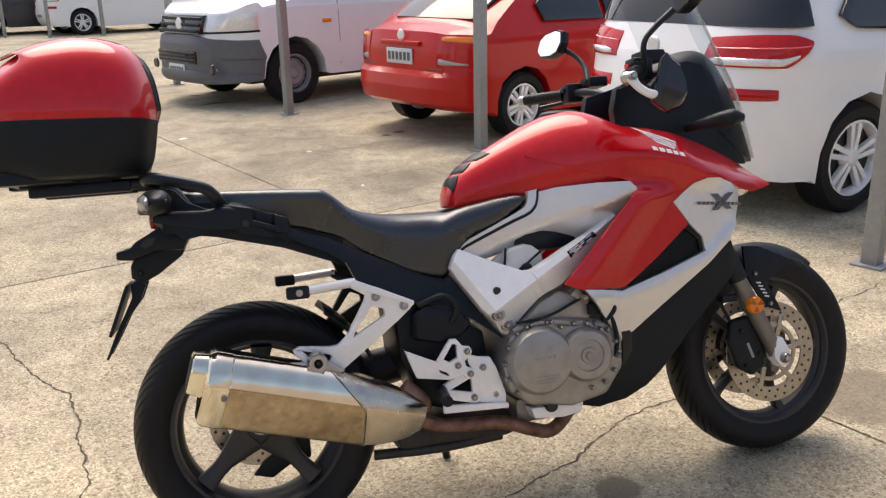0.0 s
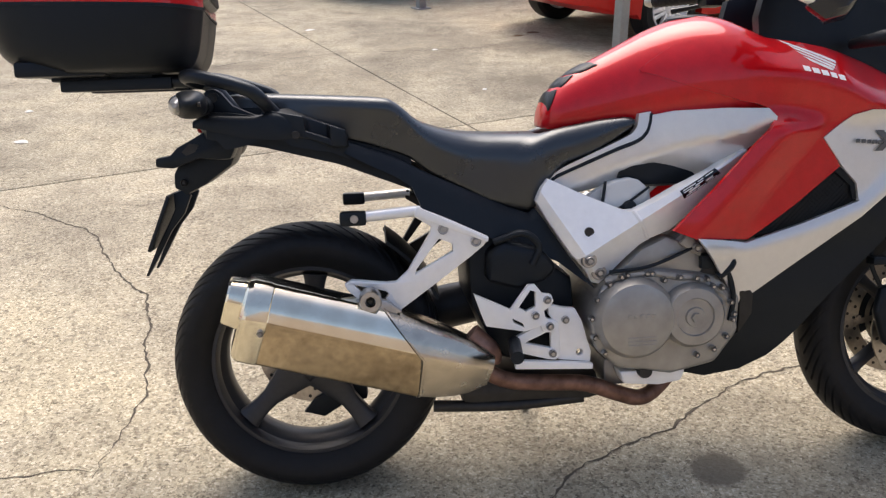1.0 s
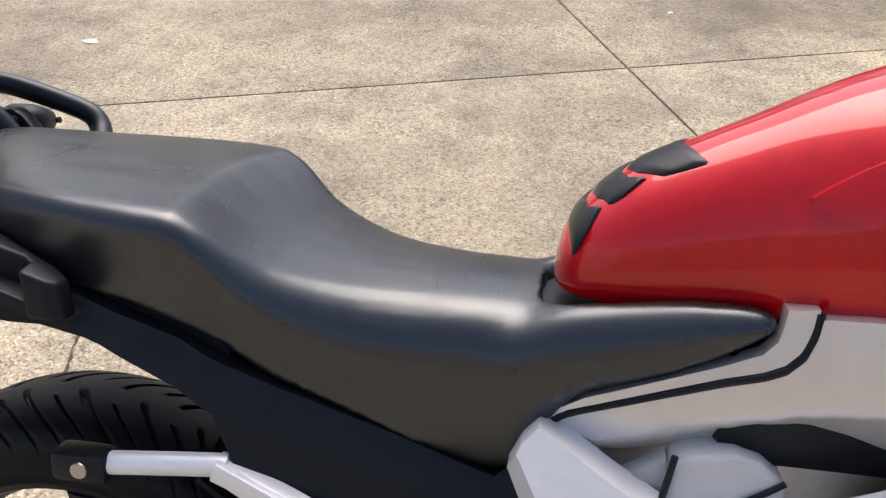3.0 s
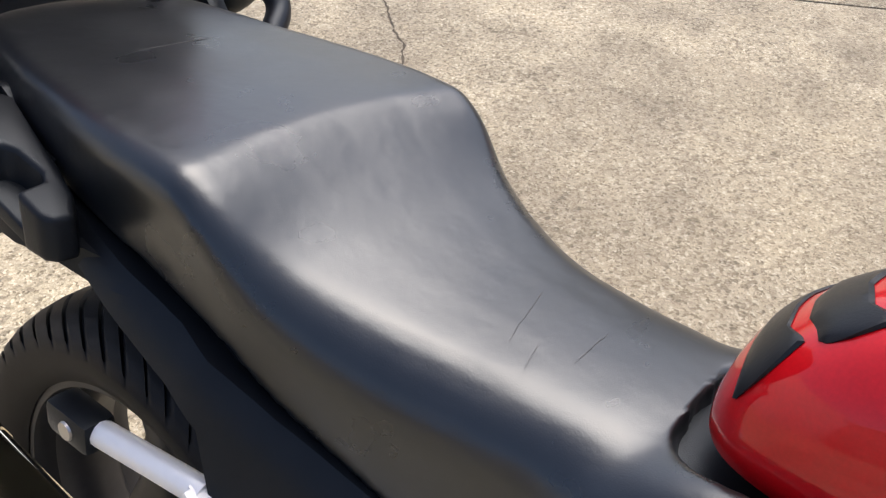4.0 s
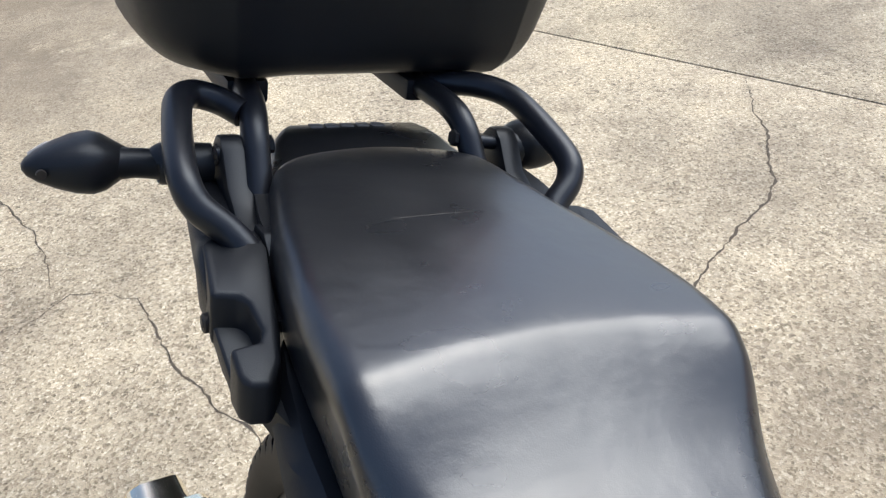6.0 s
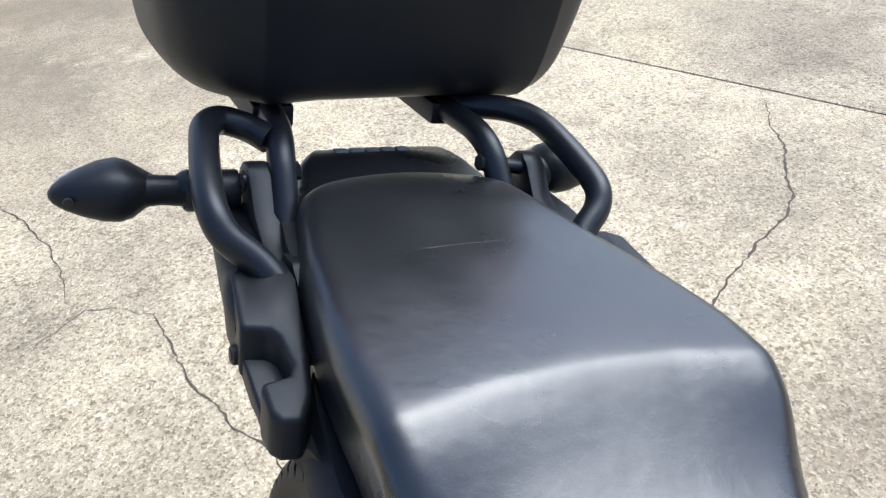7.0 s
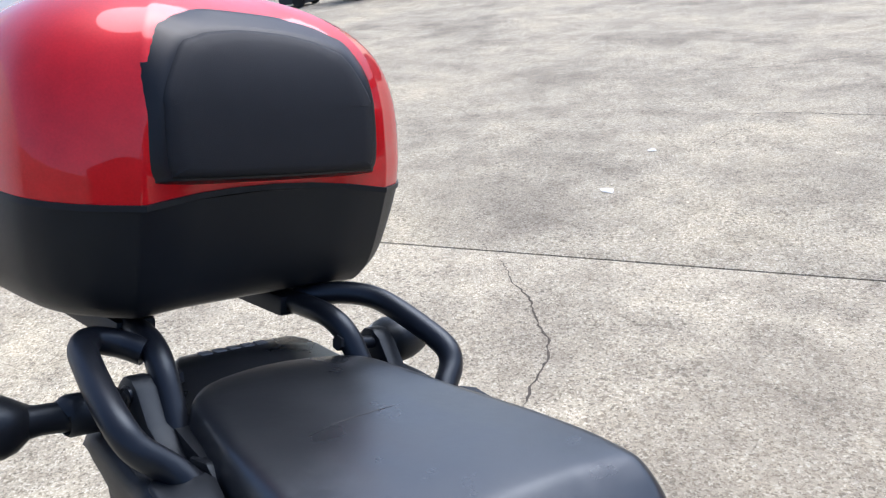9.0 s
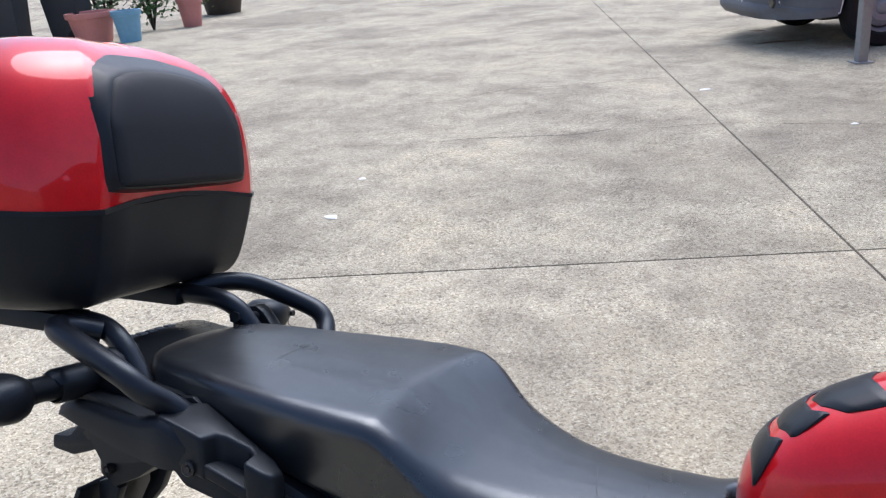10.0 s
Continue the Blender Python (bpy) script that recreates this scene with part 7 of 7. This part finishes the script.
# muffler
def eased_loop(pts, r):
    out = []
    for i, q in enumerate(pts):
        q, a, c = Vector(q), Vector(pts[i - 1]), Vector(pts[(i + 1) % len(pts)])
        e0, e1 = q + (a - q).normalized() * r, q + (c - q).normalized() * r
        out += [tuple(e0.lerp(q, k).lerp(q.lerp(e1, k), k)) for k in (0, 0.25, 0.5, 0.75, 1)]
    return out
MUFFLER_SECTION = eased_loop([(-0.064, 0.010), (-0.059, 0.042), (-0.047, 0.068), (-0.026, 0.084), (0.045, 0.086), (0.062, 0.05), (0.060, -0.05), (0.030, -0.086), (-0.028, -0.088)], 0.009)
def muffler():
    a, c = Vector((-0.118, -0.225, 0.448)), Vector((0.31, -0.185, 0.316))
    d = (c - a).normalized()
    side = Vector((0, 1, 0)); side = (side - d * side.dot(d)).normalized()
    up = side.cross(d)
    if up.z < 0:
        up = -up
    def ring(t, k, point=0.0, lift=0.0):
        """A section at t along the can; point draws it out to a chevron on the flank."""
        q = a + d * t + up * lift
        out = lambda v: -1.25 * (v + 0.03) if v > -0.03 else 0.42 * (v + 0.03)
        return [q + side * (u * k) + up * (v * k) + d * (point * out(v)) for u, v in MUFFLER_SECTION]
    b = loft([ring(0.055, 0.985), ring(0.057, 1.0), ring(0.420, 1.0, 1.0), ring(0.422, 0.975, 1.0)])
    mu = part("muffler", b, [MUFFLER, STAIN_REFLECTION], bike, "polished steel muffler, lower flank brown with heat stain and painted ground reflection", 25)
    # Faces turned out and down take the heat stain and painted ground reflection.
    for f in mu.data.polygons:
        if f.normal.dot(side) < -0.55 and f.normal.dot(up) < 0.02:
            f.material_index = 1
    b = loft([ring(0.0, 0.62), ring(0.002, 0.86), ring(0.007, 0.95), ring(0.016, 1.01), ring(0.048, 1.02), ring(0.054, 1.012), ring(0.056, 0.99)])
    ec = part("end_cap", b, MUFFLER, mu, "rounded steel end cap", 25)
    part("outlet", loft([ring(-0.030, 0.44, 0, 0.026), ring(-0.032, 0.50, 0, 0.026), ring(-0.028, 0.54, 0, 0.026), ring(-0.004, 0.58, 0, 0.026), ring(0.004, 0.62, 0, 0.024)]), MUFFLER, ec, "polished outlet", 25)
    part("outlet_bore", loft([ring(-0.0335, 0.40, 0, 0.026), ring(-0.031, 0.40, 0, 0.026)]), DARKMETAL, ec)
    b = loft([ring(0.423, 1.015, 1.0), ring(0.427, 1.015, 1.0), ring(0.429, 0.985, 1.0), ring(0.455, 0.93, 0.72), ring(0.490, 0.80, 0.42), ring(0.515, 0.66, 0.2), ring(0.545, 0.40)])
    part("inlet_cone", b, mat("scuffed_steel", (0.60, 0.53, 0.43), 0.24, 1.0, 0.25, 30, 0.05, 120, rv=0.5), mu, "scuffed steel inlet cone", 25)
    bolts([tuple(a + d * 0.05 + Vector((0, -0.058, -0.012)))], 0.007, STEEL, mu)
    br = part("bracket", prism([(0.100, 0.448), (0.112, 0.460), (0.140, 0.470), (0.180, 0.462), (0.215, 0.436), (0.170, 0.418), (0.115, 0.432)], -0.222, -0.200, 0.004), STEEL, mu)
    part("bush", lathe([(0.011, -0.242), (0.021, -0.242), (0.0235, -0.234), (0.0235, -0.20), (0.011, -0.20), (0.011, -0.242)], 20, (0.150, 0, 0.464)), STEEL, br)
    bolts([(0.150, -0.230, 0.464)], 0.009, DARKMETAL, br)
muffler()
b = tube([(0.365, -0.16, 0.32), (0.40, -0.16, 0.275), (0.45, -0.155, 0.250), (0.52, -0.15, 0.240), (0.62, -0.14, 0.228), (0.70, -0.13, 0.196), (0.76, -0.115, 0.178), (0.82, -0.08, 0.20), (0.88, -0.05, 0.26)], 0.0185, 14)
part("exhaust_pipe", b, RUST, bike, "heat-browned exhaust pipe")
b = tube([(0.36, -0.155, 0.36), (0.40, -0.16, 0.32), (0.40, -0.16, 0.30)], 0.028, 14)
part("exhaust_elbow", b, RUST, bike)
b = box((0.34, -0.14, 0.185), (0.66, 0.10, 0.25), 0.03)
tube([(0.28, -0.12, 0.19), (0.45, -0.13, 0.185), (0.62, -0.12, 0.19)], 0.013, 12, 3, b)
part("collector_box", b, DARKMETAL, bike, "dark exhaust collector box")

# grab rails and rack
def grab_rail(s):
    p = lambda x, y, z: (x, s * y - 0.012, z)
    crown = [p(-0.150, 0.184, 0.922), p(-0.178, 0.176, 0.928), p(-0.194, 0.160, 0.928), p(-0.190, 0.136, 0.922), p(-0.172, 0.118, 0.915)]
    if s > 0:   # the far rail runs on to the rack
        crown = [p(-0.150, 0.184, 0.924), p(-0.178, 0.173, 0.931), p(-0.200, 0.152, 0.933), p(-0.218, 0.130, 0.930), p(-0.238, 0.106, 0.924)]
    b = tube([p(0.000, 0.140, 0.822), p(-0.018, 0.148, 0.842), p(-0.034, 0.164, 0.860), p(-0.047, 0.186, 0.878), p(-0.064, 0.194, 0.894), p(-0.10, 0.192, 0.908)] + crown, 0.0138, 16)
    gr = part("grab_rail", b, BLACK_TUBE, bike, "black tubular grab rail")
    b = tube([p(-0.045, 0.124, 0.818), p(-0.075, 0.122, 0.826), p(-0.100, 0.119, 0.846), p(-0.122, 0.116, 0.874), p(-0.146, 0.113, 0.902), p(-0.175, 0.108, 0.917), p(-0.22, 0.102, 0.921), p(-0.30, 0.096, 0.922), p(-0.41, 0.094, 0.922)], 0.0138, 16)
    part("rack_rail", b, BLACK_TUBE, gr)
    part("stay", tube([p(-0.142, 0.100, 0.893), p(-0.142, 0.150, 0.887)], 0.0075, 12, 1, None, False), BLACK_TUBE, gr)
    part("stay_bolt", tube([p(-0.142, 0.0965, 0.895), p(-0.142, 0.104, 0.894)], 0.009, 6, 1, None, False), BLACK, gr)
    part("rail_foot", prism([(-0.060, 0.835), (-0.050, 0.858), (-0.022, 0.862), (0.006, 0.846), (0.012, 0.826)], min(s * 0.134, s * 0.150), max(s * 0.134, s * 0.150), 0.004), BLACK, gr)
    t = tube([p(-0.165, 0.15, 0.868), p(-0.165, 0.196, 0.870), p(-0.165, 0.200, 0.870), p(-0.165, 0.220, 0.872), p(-0.165, 0.250 - (0.055 if s > 0 else 0), 0.872)], [0.020, 0.020, 0.0145, 0.0140, 0.0165], 16, 3)
    ts = part("rear_turn_signal", t, BLACK, bike, "black turn signal with smoked lens")
    rings = []
    for q, k, e in ((0.0, 0.42, 0), (0.10, 0.62, 0), (0.24, 0.90, 0), (0.36, 1.0, 0), (0.52, 0.93, 0.1), (0.70, 0.74, 0.25), (0.86, 0.50, 0.4), (0.96, 0.28, 0.5), (1.0, 0.10, 0.5)):
        y = 0.236 + 0.090 * q - (0.072 if s > 0 else 0)
        rings.append([(-0.172 + 0.010 * e + 0.033 * k * math.copysign(abs(math.cos(a)) ** 0.8, math.cos(a)), s * y, 0.872 + 0.027 * k * math.copysign(abs(math.sin(a)) ** 0.8, math.sin(a))) for a in (2 * math.pi * j / 24 for j in range(24))])
    part("signal_housing", loft(rings), BLACK, ts, "", 50)
    rings = []
    for q, k in ((0.14, 0.55), (0.30, 0.84), (0.55, 0.80), (0.80, 0.52), (0.95, 0.20)):
        y = 0.236 + 0.088 * q - (0.072 if s > 0 else 0)
        rings.append([(-0.191 + 0.024 * k * math.cos(a), s * y, 0.871 + 0.0245 * k * math.sin(a)) for a in (2 * math.pi * j / 20 for j in range(20))])
    part("signal_lens", loft(rings), SMOKELENS, ts)
    sc = part("signal_screw", lathe([(0, 0.0), (0.003, 0.0), (0.0045, 0.002), (0.0045, 0.006), (0, 0.006)], 12, (0, 0, 0), 'X'), DARKMETAL, ts)
    sc.location = (-0.151, s * 0.311 - (0.072 if s > 0 else 0), 0.872)
grab_rail(-1)
grab_rail(1)
rp = part("rack_plate", box((-0.47, -0.12, 0.926), (-0.27, 0.10, 0.938), 0.004), BLACK, bike, "black luggage rack plate")
for y in (-0.11, 0.09):
    part("rack_runner", box((-0.45, y - 0.022, 0.905), (-0.23, y + 0.022, 0.930), 0.005), BLACK, rp)

# ---- top box on the rack ----
tbx = thing("top_box", LEANED @ Matrix.Translation((-0.33, 0.006, -0.004)) @ Matrix.Rotation(radians(4.5), 4, 'Z') @ Matrix.Translation((0.33, 0, 0)), "red and black top box with padded backrest on the rack", "top box")
def box_ring(z, front, back, half, nose):
    """A rounded plan of the case at height z: a flat front of half width nose, splayed flanks, a rounded back."""
    key = [(front - 0.013, 0), (front - 0.012, nose * 0.60), (front - 0.003, nose * 0.985), (front - 0.030, nose + (half - nose) * 0.54), (front - 0.062, nose + (half - nose) * 0.86), (front - 0.11, half * 0.99), (front - 0.22, half * 0.965), (back + 0.08, half * 0.86), (back + 0.025, half * 0.70), (back, half * 0.4), (back, 0)]
    line = [Vector((x, y, 0)) for x, y in key]
    pts = [line[0], line[0].lerp(line[1], 0.5), line[1], line[2]] + spline(line[2:], 8)[1:]
    right = [[q.x, -q.y, z] for q in pts]
    left = [[q.x, q.y, z] for q in pts[-2:0:-1]]
    return right + left
def seam(p):
    """The lid's lower edge: it rises towards the back and arches over the front."""
    x, y, z = p
    return 0.03 * max(0, -0.18 - x) + 0.014 * max(0, 1 - (y / 0.15) ** 2) * max(0, 1 - abs(x + 0.16) / 0.10)
base_lv = [(0.942, -0.228, -0.49, 0.162, 0.130), (0.9435, -0.210, -0.51, 0.184, 0.140), (0.950, -0.196, -0.53, 0.204, 0.148), (0.963, -0.186, -0.55, 0.218, 0.153), (0.985, -0.177, -0.572, 0.230, 0.156), (1.03, -0.168, -0.59, 0.240, 0.159), (1.061, -0.163, -0.598, 0.244, 0.160)]
rings = []
for z, f, bk, h, nz in base_lv[:3] + smoothed(base_lv[2:], 14)[1:]:
    r = box_ring(z, f, bk, h, nz)
    for q in r:
        q[2] += seam(q) * ((z - 0.942) / 0.119) ** 2
    rings.append(r)
part("case_base", loft(rings), BLACK_BOX, tbx, "black textured plastic case base", 50)
lid_lv = [(1.065, -0.163, -0.598, 0.244, 0.160), (1.10, -0.164, -0.600, 0.246, 0.158), (1.155, -0.171, -0.594, 0.242, 0.154), (1.195, -0.182, -0.575, 0.231, 0.148), (1.225, -0.198, -0.545, 0.212, 0.137), (1.250, -0.224, -0.505, 0.180, 0.116), (1.267, -0.260, -0.465, 0.132, 0.083), (1.275, -0.30, -0.42, 0.067, 0.034)]
rings = []
for i, (z, f, bk, h, nz) in enumerate(smoothed(lid_lv, 26)):
    r = box_ring(z, f, bk, h, nz)
    w = max(0, 1 - (z - 1.065) / 0.06)
    for q in r:
        q[2] += seam(q) * (0.35 + 0.65 * w) * (1 if q[0] > -0.3 or w > 0 else 0.35) if w > 0 else 0.35 * seam(q)
        q[2] -= 1.3 * max(0, -0.30 - q[0]) ** 2 * max(0, min(1, (z - 1.09) / 0.14))
    rings.append(r)
part("lid", loft(rings), RED, tbx, "glossy metallic red lid", 60)
rg = [[(q[0] * 1.0 + (0.002 if q[0] > -0.38 else -0.002), q[1] * 1.003, q[2] - 0.004) for q in rings[0]], [(q[0] + (0.002 if q[0] > -0.38 else -0.002), q[1] * 1.003, q[2] + 0.002) for q in rings[0]]]
part("lid_seal", loft(rg), BLACK, tbx)
# backrest pad
LID_FINE = smoothed(lid_lv, 26)
def lid_front(z):
    return interp(z, LID_FINE, 1) - 0.013
def pad(levels):
    """A pad on the lid's front, from a squarer root to a face with cut top corners: half width below and above, cut, top, foot, lift."""
    rings = []
    for wb, wt, cut, z1, z0, lift in levels:
        key = [(0, z0), (wb * 0.86, z0 + 0.001), (wb * 0.965, z0 + 0.006), (wb, z0 + 0.022), (wb, z0 + 0.06), (wb * 0.975, cut - 0.010), (wt + (wb - wt) * 0.42, (cut + z1) / 2 + 0.006), (wt, z1 - 0.008), (wt * 0.82, z1 - 0.003), (wt * 0.4, z1 + 0.002), (0, z1 + 0.003)]
        half = spline([Vector((y, z, 0)) for y, z in key], 4)
        loop = [(q.x, q.y) for q in half] + [(-q.x, q.y) for q in half[-2:0:-1]]
        rings.append([(lid_front(min(z, 1.25)) + lift, y - 0.006, z) for y, z in loop])
    zc = (levels[-1][3] + levels[-1][4]) / 2
    for k in (0.85, 0.65, 0.45, 0.25, 0.08):
        rings.append([(lid_front(min(zc + (z - zc) * k, 1.25)) + levels[-1][5], y * k - 0.006, zc + (z - zc) * k) for y, z in loop])
    return loft(rings)
bp = part("backrest_pad", pad([(0.152, 0.116, 1.206, 1.249, 1.082, -0.040), (0.154, 0.118, 1.208, 1.250, 1.082, 0.001), (0.152, 0.115, 1.210, 1.248, 1.083, 0.004), (0.140, 0.092, 1.190, 1.236, 1.088, 0.017), (0.134, 0.086, 1.186, 1.232, 1.091, 0.018)]), PADRUB, tbx, "soft black backrest pad", 50)
part("pad_face", pad([(0.134, 0.086, 1.185, 1.231, 1.0905, 0.010), (0.134, 0.086, 1.185, 1.231, 1.0905, 0.0185), (0.130, 0.083, 1.182, 1.228, 1.094, 0.0225), (0.115, 0.072, 1.175, 1.220, 1.10, 0.0232)]), mat("pad_fabric", (0.011, 0.013, 0.016), 0.60, 0, 0.15, 40, 0.15, 900, spec=0.25), bp, "raised face of the backrest pad", 50)
mp = part("mounting_plate", box((-0.50, -0.13, 0.938), (-0.26, 0.13, 0.952), 0.004), BLACK, tbx)
for y in (-0.15, 0.15):
    part("base_foot", box((-0.53, y - 0.03, 0.938), (-0.36, y + 0.03, 0.968), 0.006), BLACK, mp)
part("latch", box((-0.40, -0.06, 0.925), (-0.28, 0.06, 0.945), 0.004), BLACK, mp)
